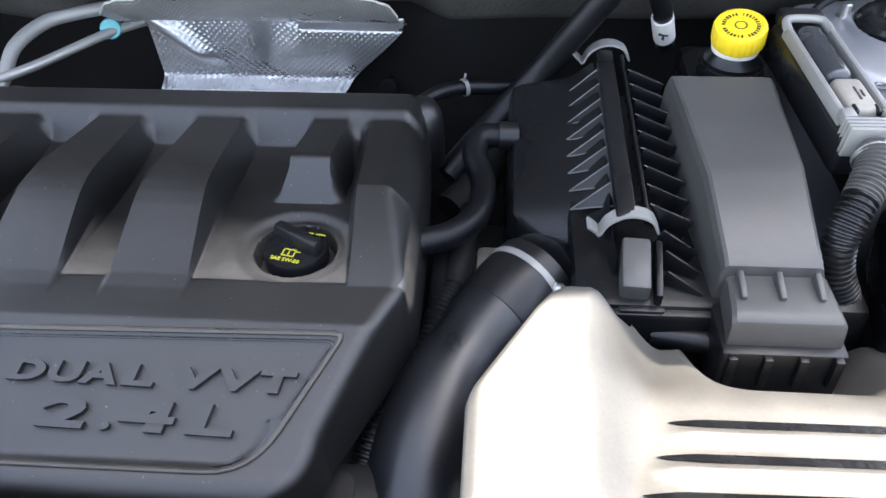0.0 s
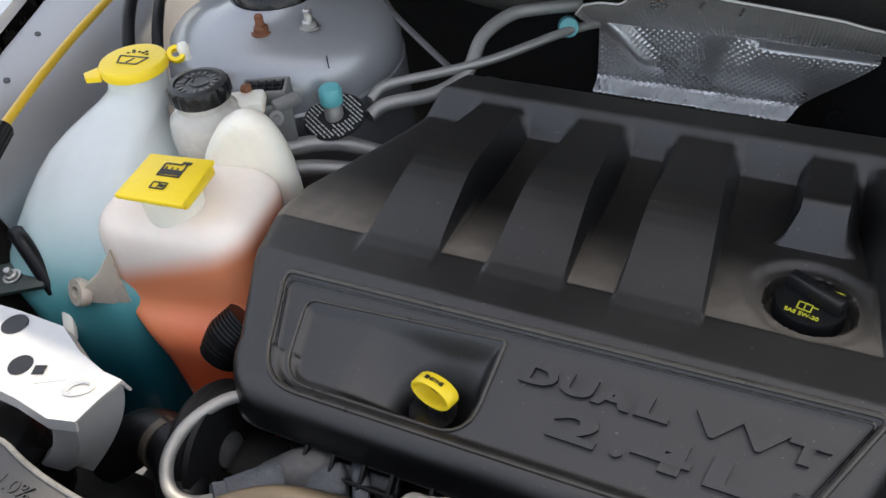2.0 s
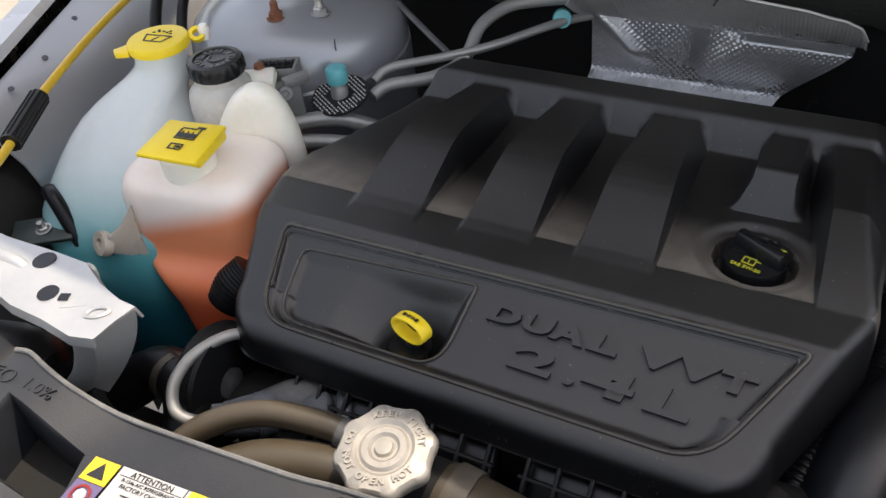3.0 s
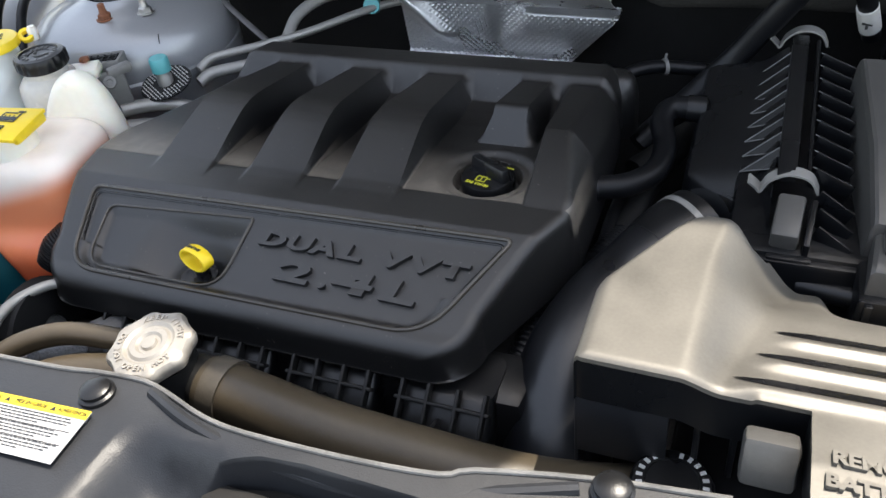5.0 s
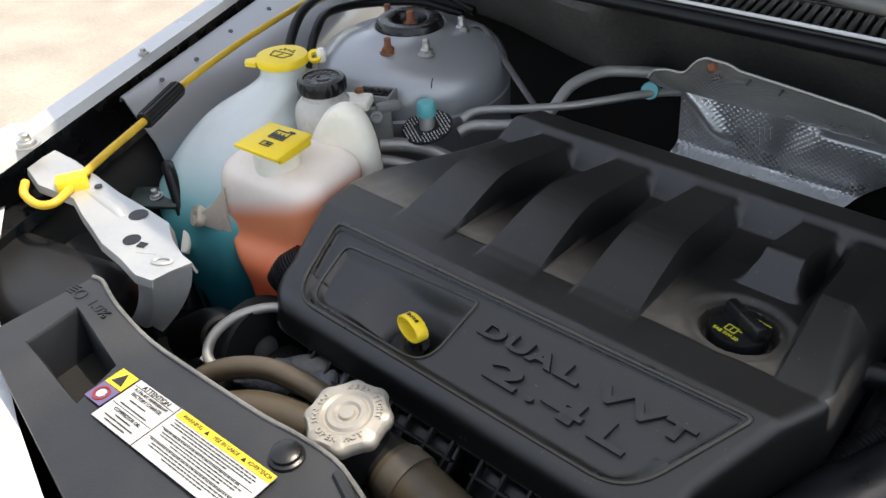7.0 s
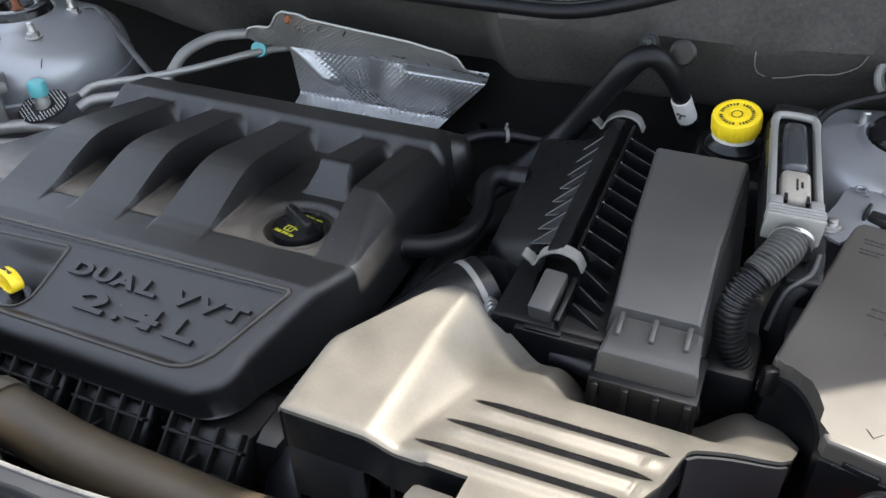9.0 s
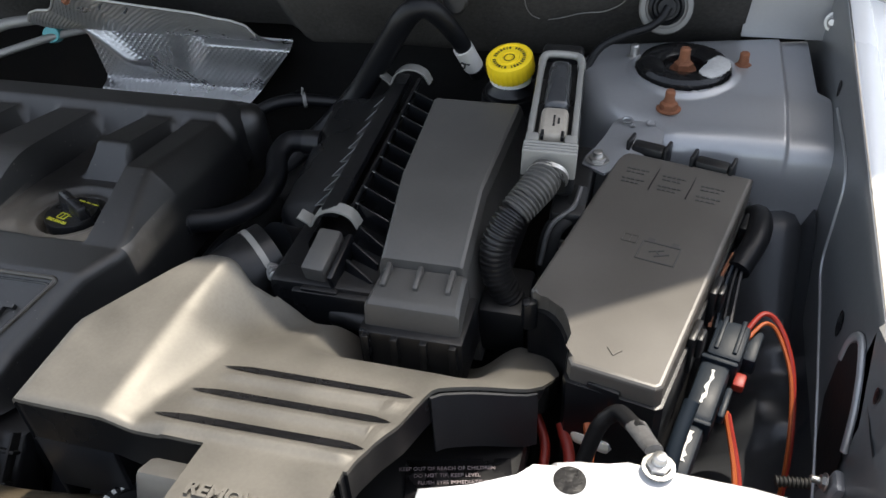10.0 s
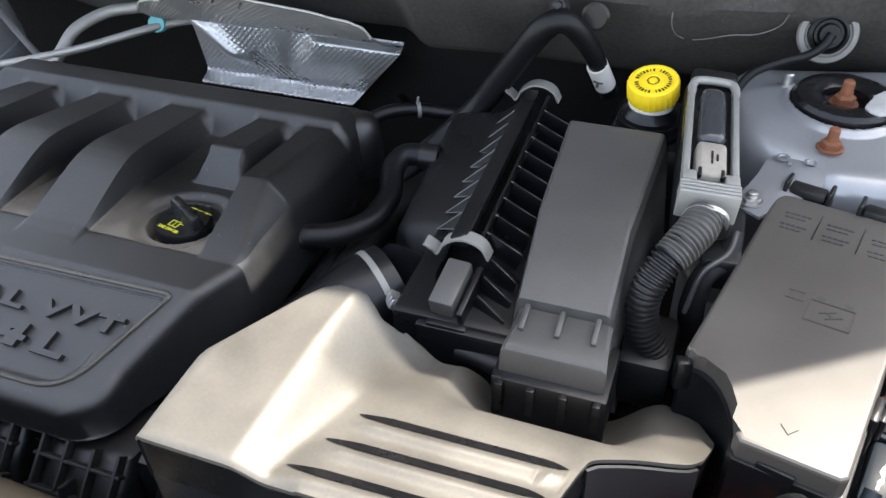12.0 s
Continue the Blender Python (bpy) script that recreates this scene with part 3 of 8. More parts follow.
def strut_tower(cx, cy, top, side, label):
    """A pressed drum: shallow domed crown, rounded shoulder, upright wall with a weld seam, the mount in its opening."""
    t = thing("strut_tower", (cx, cy, top - 0.25), label, "strut tower", "strut towers", kind="structure")
    prof = [(0.137, -0.28), (0.134, -0.10), (0.1335, -0.078), (0.1315, -0.0765), (0.131, -0.060), (0.1285, -0.046), (0.123, -0.034), (0.114, -0.025), (0.100, -0.018), (0.080, -0.012), (0.062, -0.007), (0.052, -0.001), (0.049, 0.002), (0.046, 0.001), (0.044, -0.014)]
    part("crown", lathe(prof, (cx, cy, top), 72), M_SILVER, t)
    part("mount_bearing", lathe([(0.0, -0.008), (0.0445, -0.008), (0.0445, 0.006), (0.041, 0.011), (0.031, 0.012), (0.024, 0.009), (0.020, -0.004), (0.0, -0.004)], (cx, cy, top), 44), M_TAR_GAP, t, "glossy black mount bearing")
    return t


def right_tower(cx, cy, top, label):
    """A tower that runs out into a broad shelf: round at the inner side, square to the fender at the outer."""
    t = thing("strut_tower", (cx, cy, top - 0.25), label, "strut tower", "strut towers", kind="structure")
    def outside(x, y):
        a = math.hypot(x - cx, y - cy - 0.006) - 0.084
        qx, qy = 0.414 - x, 0.636 - y
        b = math.hypot(max(qx, 0), max(qy, 0)) + min(max(qx, qy), 0)
        h_ = max(0.02 - abs(a - b), 0) / 0.02
        return max(min(a, b) - h_ * h_ * 0.005, y - 0.781 - 0.23 * (x - 0.402))
    def z(x, y):
        d = outside(x, y)
        v = top - 0.004 - 0.011 * step(0.685, 0.625, y) - 0.004 * step(0.508, 0.511, x)
        if d > 0:
            v -= 0.024 - math.sqrt(max(0.0, 0.024 ** 2 - min(d, 0.024) ** 2)) + 9.0 * max(0.0, d - 0.0236)
        q = math.hypot(x - cx, y - cy)
        v += 0.004 * step(0.056, 0.048, q) - 0.014 * step(0.0465, 0.0445, q)
        return max(v, 0.80)
    rows = []
    for i in range(131):
        y = 0.578 + 0.27 * i / 130
        xr = 0.549 - 0.011 * step(0.690, 0.706, y)
        rows.append([(0.300 + (xr - 0.300) * j / 130, y, z(0.300 + (xr - 0.300) * j / 130, y)) for j in range(131)])
    part("crown", strip(rows), M_SILVER, t, sharp=60)
    # dark block added to fill the black gap beside the fender
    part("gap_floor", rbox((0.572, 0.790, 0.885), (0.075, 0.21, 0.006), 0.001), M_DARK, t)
    part("mount_bearing", lathe([(0.0, -0.006), (0.0445, -0.006), (0.0450, 0.003), (0.042, 0.007), (0.034, 0.0085), (0.024, 0.007), (0.020, 0.004), (0.019, -0.004), (0.0, -0.004)], (cx, cy, top), 48), M_TAR_GAP, t, "glossy black mount bearing")
    return t


def towers():
    L = strut_tower(-0.691, 0.669, 1.000, -1, "silver left strut tower with a black bearing and studs")
    bolt((-0.688, 0.668, 0.997), 0.0056, 0.024, M_RUST, "shaft", "rusty damper shaft", parent=L)
    for x, y, k, m in ((-0.668, 0.603, 0, M_RUST), (-0.757, 0.694, 0, M_RUST), (-0.640, 0.714, 0, M_BOLT), (-0.625, 0.628, 0, M_BOLT)):
        bolt((x, y, 0.9885), 0.0048, 0.020, m, "stud", "weathered mounting stud", parent=L)
    R = right_tower(0.413, 0.721, 0.990, "silver right strut tower with a black bearing and rusty studs")
    bolt((0.413, 0.723, 0.986), 0.0056, 0.024, M_RUST, "shaft", "rusty damper shaft", parent=R)
    for x, y, m in ((0.403, 0.653, M_RUST), (0.471, 0.744, M_RUST), (0.364, 0.746, M_BOLT)):
        bolt((x, y, 0.9795), 0.0050, 0.020, m, "stud", "rusty mounting stud and nut", parent=R)
    # smear of pale sealant on the bearing
    rows = []
    rng = random.Random(4)
    for i in range(19):
        ang = radians(-62 + 78 * i / 18)
        inn, out = 0.020 + 0.003 * rng.random() + 0.010 * abs(i / 9 - 1) ** 4, 0.0455 - 0.002 * rng.random() - 0.008 * abs(i / 9 - 1) ** 6
        rows.append([(0.413 + r * math.cos(ang), 0.721 + r * math.sin(ang), 0.9955 + 0.0045 * math.sin(math.pi * min(1, max(0, (r - 0.016) / 0.034))) + 0.0006 * rng.random()) for r in [inn + (out - inn) * k / 6 for k in range(7)]])
    part("sealant_smear", thicken(strip(rows), 0.0015), M_SMEAR, R, "pale smear of sealant")
    # pressed plate lying over the tower's shoulder, down to the connector's bolt
    bm = strip([[(0.362, 0.649, 0.9715), (0.381, 0.647, 0.9735), (0.400, 0.642, 0.9735)], [(0.354, 0.634, 0.9705), (0.378, 0.630, 0.9730), (0.403, 0.626, 0.9715)], [(0.349, 0.616, 0.9675), (0.374, 0.612, 0.9695), (0.400, 0.608, 0.9650)],
                [(0.342, 0.600, 0.9640), (0.361, 0.597, 0.9650), (0.382, 0.592, 0.9620)], [(0.335, 0.587, 0.9622), (0.349, 0.581, 0.9625), (0.364, 0.574, 0.9610)], [(0.333, 0.574, 0.9610), (0.343, 0.568, 0.9612), (0.354, 0.562, 0.9605)]])
    bmesh.ops.subdivide_edges(bm, edges=bm.edges, cuts=2, use_grid_fill=True, smooth=0.4)
    tab = part("gusset", thicken(bm, 0.003), M_SILVER, R)
    for x, y, r in ((0.367, 0.636, 0.0050), (0.389, 0.634, 0.0046), (0.373, 0.627, 0.0022)):
        part("pressed_ring", lathe([(r, 0), (r + 0.001, 0.0012), (r - 0.001, 0.0014), (r - 0.0018, 0)], (x, y, 0.9735), 18), M_SILVER, tab)
    bm = bmesh.new()
    rows = []
    for i in range(9):
        a = radians(-150 + 18 * i)
        rows.append([(-0.691 + r * math.cos(a), 0.669 + r * math.sin(a), z) for r, z in ((0.133, 0.926), (0.1365, 0.9235), (0.1365, 0.916))])
    strip(rows, bm)
    part("weld_flange", thicken(bm, 0.0015), M_SILVER, L)
    part("scratch", tube([(-0.742, 0.596, 0.9815), (-0.728, 0.590, 0.9815), (-0.716, 0.592, 0.9815)], 0.0006, 5, 3), M_MATT, L)
    part("scratch", tube([(-0.600, 0.613, 0.9760), (-0.592, 0.600, 0.9705), (-0.586, 0.592, 0.9665)], 0.0006, 5, 3), M_MATT, L)


def cowl(x):
    return 0.728 + 0.06 * (x + 0.05) ** 2 + 0.03 * step(0.15, 0.45, x) + 0.010 * step(0.02, 0.34, x)


def cowl_top(x):
    return 1.060 - 0.05 * (x + 0.1) ** 2 + 0.085 * step(0.02, 0.34, x)


def firewall():
    """The felt-lined bulkhead: a bulging lip above, the dark wall set back below it, the cowl grille behind."""
    f = thing("wall_bulkhead", (0, 0.80, 0.5), "grey-black felt lining of the bulkhead", "bulkhead", kind="structure")
    rows = []
    for i in range(81):
        x = -0.80 + 1.272 * i / 80
        back = 0.050 * step(-0.46, -0.39, x) * step(-0.015, -0.075, x)
        y0 = 0.795 + 0.06 * (x + 0.05) ** 2 + 0.03 * step(0.15, 0.45, x) + 0.004 * math.sin(x * 17) + back
        z0 = 0.948 + 0.006 * math.sin(x * 5 + 1) + 0.022 * step(-0.45, -0.70, x)
        wav = 0.0025 * math.sin(x * 43) + 0.002 * math.sin(x * 91 + 1)
        rows.append([(x, y0 + 0.10, z0 - 0.004), (x, y0 + 0.020, z0 - 0.006), (x, y0 + 0.004, z0 - 0.001), (x, y0 - 0.004, z0 + 0.008), (x, y0 - 0.020 + wav, z0 + 0.030), (x, y0 - 0.042 + wav, z0 + 0.062), (x, y0 - 0.062 + wav, z0 + 0.090), (x, y0 - 0.068, z0 + 0.102), (x, cowl(x) + 0.002, cowl_top(x) + 0.004), (x, cowl(x) + 0.012, cowl_top(x) + 0.014)])
    part("lining", strip(rows), M_FELT, f)
    bm = bmesh.new()
    rbox((-0.14, 0.915, 0.66), (1.46, 0.03, 0.62), 0.004, bm=bm)
    part("lower_wall", bm, M_DARK, f, "dark metal low on the bulkhead")
    for pts in ([(0.270, 0.7655, 1.012), (0.283, 0.7655, 1.0145), (0.305, 0.7645, 1.0215), (0.328, 0.7705, 1.0225), (0.346, 0.7685, 1.0335), (0.352, 0.760, 1.050)],
                [(0.250, 0.7395, 1.058), (0.250, 0.7375, 1.040), (0.254, 0.7515, 1.0225), (0.262, 0.7575, 1.016)]):
        part("pale_thread", tube(pts, 0.0006, 5, 5), M_GREY, f, "pale loose thread")
    # painted metal corner at the right
    c = thing("cowl_corner", (0.52, 0.82, 0.95), "silver painted cowl corner beside the bulkhead lining", "cowl", kind="structure")
    rows = []
    for i in range(9):
        x = 0.470 + 0.0180 * i
        y0 = 0.812 + 0.02 * (x - 0.455)
        rows.append([(x, y0 + 0.012, 0.985), (x, y0, 0.988), (x, y0 + 0.004, 1.02), (x, y0 + 0.012, 1.07)])
    part("panel", thicken(strip(rows), 0.002), M_SILVER, c)
    bolt((0.556, 0.800, 1.012), 0.0045, 0.014, M_BOLT, "bolt", "zinc flange bolt", (60, -50, 0), parent=c)
    c2 = thing("cowl_corner", (-0.86, 0.86, 0.95), "silver painted cowl corner with the bonnet hinge", "cowl", kind="structure")
    rows = []
    for i in range(9):
        x = -1.02 + 0.035 * i
        y0 = 0.900 - 0.35 * max(0, x + 0.86)
        rows.append([(x, y0 - 0.06, 0.93), (x, y0 - 0.05, 0.955), (x, y0 - 0.005, 0.975), (x, y0 + 0.02, 1.03), (x, y0 + 0.03, 1.10)])
    part("panel", thicken(strip(rows), 0.002), M_SILVER, c2)
    h = part("hinge_plate", rbox((-0.905, 0.800, 1.005), (0.09, 0.006, 0.085), 0.002, (-12, 0, 25)), M_SILVER, c2)
    for x, y in ((-0.925, 0.783), (-0.885, 0.795)):
        bolt((x, y, 1.010), 0.006, 0.014, M_BOLT, "bolt", "zinc hinge bolt", (78, 0, 25), parent=c2)
    # seal along the top of the lining, bright trim behind it, slotted grille
    s = thing("cowl_seal", (-0.1, 0.75, 1.08), "black rubber seal along the cowl edge", "seal", kind="structure")
    pts = [(x, cowl(x), cowl_top(x)) for x in [-0.74 + 0.08 * i for i in range(16)]]
    part("bulb", tube([(x, y + 0.006, z + 0.006) for x, y, z in pts], 0.0085, 14, 4), M_RUBBER, s)
    part("lip", tube([(x, y + 0.016, z + 0.017) for x, y, z in pts], 0.0022, 8, 4), M_WHITE, s, "thin white painted edge")
    g = thing("cowl_grille", (-0.1, 0.83, 1.08), "black slotted cowl grille below the windscreen", "cowl grille", kind="structure")
    base = []
    for x, y, z in pts:
        base.append([(x, y + 0.018, z + 0.008), (x, y + 0.060, z + 0.002), (x, y + 0.24, z + 0.008)])
    part("tray", strip(base), M_MATT, g)
    mesh = finish("slat", rbox((0, 0, 0), (0.0062, 0.062, 0.008), 0.0012, seg=1), M_MATT)
    for r in range(3):
        for i in range(92):
            x = -0.52 + 0.0110 * i
            y = cowl(x) + 0.056 + 0.070 * r
            z = cowl_top(x) + 0.012
            ob = new("slat", mesh)
            ob.parent, ob.location = g, Vector((x, y, z)) - Vector((-0.1, 0.83, 1.08))
            ob.rotation_euler = (0, 0, 0.12)
    for r in range(4):
        bar = [(x, y + 0.022 + 0.070 * r, z + 0.012) for x, y, z in pts]
        part("cross_bar", tube(bar, 0.0045, 6, 3), M_MATT, g)
    part("wiper_arm", tube([(-0.27, 0.84, 1.095), (-0.20, 0.80, 1.092), (-0.10, 0.79, 1.094), (-0.02, 0.83, 1.098), (0.0, 0.90, 1.105)], 0.008, 10), M_GREY, g)


def under_bay():
    """Dark machinery below, partly made up, so that no light comes up through the bay."""
    b = thing("engine_block", (-0.25, 0.45, 0.3), "grimy dark engine block and gearbox below the cover", "engine", kind="structure")
    part("block", rbox((-0.27, 0.46, 0.66), (0.46, 0.36, 0.38), 0.02), M_DARK, b)
    part("gearbox", rbox((0.13, 0.50, 0.62), (0.30, 0.34, 0.22), 0.04), M_DARK, b)
    # sheet added out of view to stop light from the ground
    p = thing("light_stop_tray", (-0.15, 0.4, 0.35), "unseen dark sheet added under the engine to stop light", "tray", kind="structure")
    part("sheet", rbox((-0.15, 0.40, 0.36), (1.5, 1.2, 0.01), 0.003), M_DARK, p)
    q = thing("radiator", (-0.15, 0.06, 0.5), "dark radiator core behind the grille", "radiator", kind="structure")
    # dark boxes added to close bright gaps, not real radiator parts
    part("core", rbox((-0.12, 0.09, 0.66), (0.86, 0.05, 0.40), 0.004), M_DARK, q)
    part("upper_filler", rbox((-0.16, 0.080, 0.885), (0.90, 0.070, 0.075), 0.012), M_DARK, q)
    part("side_filler", rbox((-0.57, 0.165, 0.745), (0.20, 0.110, 0.100), 0.020), M_DARK, q)


def bonnet():
    """The unseen open bonnet, propped up over the bay; shaped to shade the rear half."""
    h = thing("bonnet", (-0.15, 1.30, 1.2), "silver open bonnet propped above the engine, unseen, front edge shaped for shadow", "bonnet", kind="structure")
    rows = []
    for i in range(97):
        x = -1.11 + 1.92 * i / 96
        b = 0.03 * (1 - ((x + 0.15) / 0.96) ** 2)
        row = []
        for j in range(9):
            s = j / 8
            # nose and side sweep are made up, set by where the shadow must end
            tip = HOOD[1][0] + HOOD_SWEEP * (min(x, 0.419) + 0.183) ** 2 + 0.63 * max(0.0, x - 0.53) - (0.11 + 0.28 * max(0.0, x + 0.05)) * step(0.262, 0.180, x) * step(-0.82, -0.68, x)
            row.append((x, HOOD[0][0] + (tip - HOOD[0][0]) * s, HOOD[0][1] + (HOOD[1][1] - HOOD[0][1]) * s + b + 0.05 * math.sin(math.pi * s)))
        rows.append(row)
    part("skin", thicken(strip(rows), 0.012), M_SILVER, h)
    # unseen dark pad, added to cut bounce and darken reflections in the cover
    pad = [[(x, y - 0.022, z - 0.020) for x, y, z in row[1:-1]] for row in rows[7:-7]]
    part("dark_pad", thicken(strip(pad), 0.008), M_MATT, h, "unseen black pad added under the bonnet to darken reflections")


# edge lines tuned by the shadow they throw
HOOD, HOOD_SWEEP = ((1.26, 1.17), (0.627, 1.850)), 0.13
ground()
left_fender()
right_fender()
towers()
firewall()
under_bay()
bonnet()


# ---- engine cover ----
def cover_left(y):
    if y < 0.285:
        return -0.498 + 0.042 * (1 - math.sqrt(max(0, 1 - ((0.285 - y) / 0.042) ** 2)))
    return line_at([(0.285, -0.498), (0.34, -0.517), (0.40, -0.530), (0.44, -0.528), (0.50, -0.512), (0.58, -0.482), (0.66, -0.446)], y)


def cover_right(y):
    if y < 0.283:
        return -0.072 - 0.040 * (1 - math.sqrt(max(0, 1 - ((0.283 - y) / 0.040) ** 2)))
    return line_at([(0.283, -0.072), (0.386, -0.029), (0.40, -0.026), (0.52, -0.027), (0.66, -0.034)], y)


RIBS = (((-0.439, -0.379), (-0.422, -0.386)), ((-0.337, -0.280), (-0.327, -0.290)), ((-0.2405, -0.183), (-0.236, -0.196)), ((-0.068, 0.0), (-0.078, 0.0)))


def cover_height(x, y):
    z = line_at([(0.243, 0.911), (0.262, 0.916), (0.345, 0.9485), (0.352, 0.951), (0.70, 0.951)], y)
    # troughs, and ribs that rise between them
    floor = line_at([(0.391, 0.0), (0.3925, -0.0014), (0.410, -0.0028), (0.430, -0.0056), (0.450, -0.0090), (0.470, -0.0122), (0.490, -0.0150), (0.520, -0.0182), (0.560, -0.0195), (0.582, -0.0180), (0.587, -0.0120), (0.602, 0.007), (0.606, 0.009), (0.631, 0.009), (0.646, -0.004), (0.70, -0.010)], y)
    if x > -0.20:
        floor = line_at([(0.391, 0.0), (0.3925, -0.0018), (0.455, -0.0055), (0.480, -0.0085), (0.500, -0.0120), (0.530, -0.0170), (0.560, -0.0195), (0.582, -0.0180), (0.587, -0.0120), (0.602, 0.007), (0.606, 0.009), (0.631, 0.009), (0.646, -0.004), (0.70, -0.010)], y)
    if x < -0.43:
        floor = (max(floor * 0.75, -0.022) if floor < 0 else floor) * step(-0.55, -0.50, x) + (-0.012 * step(0.39, 0.52, y)) * (1 - step(-0.55, -0.50, x))
    top = line_at([(0.368, 0.0), (0.380, 0.0006), (0.392, 0.0026), (0.404, 0.0060), (0.430, 0.0142), (0.450, 0.0200), (0.462, 0.0225), (0.474, 0.0235), (0.488, 0.0228), (0.502, 0.0205), (0.594, 0.0025), (0.597, 0.0035), (0.603, 0.0078), (0.606, 0.009), (0.631, 0.009), (0.646, -0.004), (0.70, -0.010)], y)
    if x > -0.080:
        top = line_at([(0.388, 0.0), (0.474, 0.0242), (0.594, 0.0025), (0.597, 0.0035), (0.603, 0.0078), (0.606, 0.009), (0.631, 0.009), (0.646, -0.004), (0.70, -0.010)], y)
    back = ramp(0.39, 0.61, y)
    m = 0.0
    for (l0, r0), (l1, r1) in RIBS:
        l, r = l0 + (l1 - l0) * back, r0 + (r1 - r0) * back
        w = 0.003 + (0.016 if l0 > -0.1 else 0.010) * back
        m = max(m, ramp(l - w, l, x) * (1 - ramp(r, r + w, x)))
    # the short rib beside the oil filler
    lo, hi = line_at([(0.484, -0.154), (0.512, -0.141), (0.60, -0.137)], y), line_at([(0.484, -0.097), (0.512, -0.101), (0.60, -0.100)], y)
    d = ramp(lo, lo + 0.007, x) * (1 - ramp(hi, hi + 0.012, x))
    dtop = line_at([(0.492, -0.0112), (0.4940, -0.0095), (0.5160, 0.0150), (0.5195, 0.0170), (0.524, 0.0170), (0.594, 0.0025), (0.597, 0.0035), (0.603, 0.0078), (0.606, 0.009), (0.631, 0.009), (0.646, -0.004), (0.70, -0.010)], y)
    if y > 0.368:
        z += floor * (1 - m) + top * m
        if y > 0.492 and m < 0.5:
            z += d * (dtop - floor)
    # oil filler well
    q = math.hypot(x + 0.1155, y - 0.435)
    z -= 0.0055 * step(0.047, 0.035, q) + 0.014 * step(0.0315, 0.0290, q)
    # the outer flank falls away from the crest of the right-hand rib
    if y > 0.386:
        crest = line_at([(0.386, -0.031), (0.472, -0.048), (0.66, -0.047)], y)
        over = x - crest
        if over > -0.004:
            z -= 1.25 * (over if over > 0.004 else (over + 0.004) ** 2 / 0.016) * ramp(0.386, 0.42, y)
    # panel with its bead
    if y < 0.36:
        lx = line_at([(0.258, -0.462), (0.338, -0.484)], y)
        rx = line_at([(0.262, -0.110), (0.345, -0.0635)], y)
        hi = line_at([(-0.484, 0.339), (-0.066, 0.346)], x)
        e = min(x - lx, rx - x, (y - 0.259) * 1.0, hi - y)
        if x < -0.44 and y < 0.285:
            e = min(e, 0.026 - math.hypot(x + 0.436, y - 0.285))
        if x > -0.125 and y < 0.292:
            e = min(e, 0.034 - math.hypot(x + 0.136, y - 0.293))
        z -= 0.0040 * step(-0.001, 0.008, e)
        # dipstick pocket
        pl, pr = line_at([(0.265, -0.449), (0.325, -0.458)], y), line_at([(0.266, -0.306), (0.333, -0.302)], y)
        ph = line_at([(-0.458, 0.324), (-0.30, 0.333)], x)
        e = min(x - pl, pr - x, y - 0.2655, ph - y)
        if x < -0.43 and y < 0.285:
            e = min(e, 0.018 - math.hypot(x + 0.431, y - 0.2835))
        if x > -0.326 and y < 0.2855:
            e = min(e, 0.020 - math.hypot(x + 0.326, y - 0.2855))
        if e > -0.01:
            bowl = 0.014 * step(0.078, 0.030, math.hypot(x + 0.334, y - 0.279)) + 0.024 * step(0.040, 0.010, math.hypot(x + 0.334, y - 0.281))
            z -= (0.0035 + bowl) * step(0.0, 0.008 + 0.30 * bowl, e)
    # rounded rim
    d = min(x - cover_left(y), cover_right(y) - x, y - 0.243, 0.662 - y)
    if d < 0.011:
        z -= 0.010 * (1 - math.sqrt(max(0.0, 1 - (1 - max(d, 0) / 0.011) ** 2)))
    return z


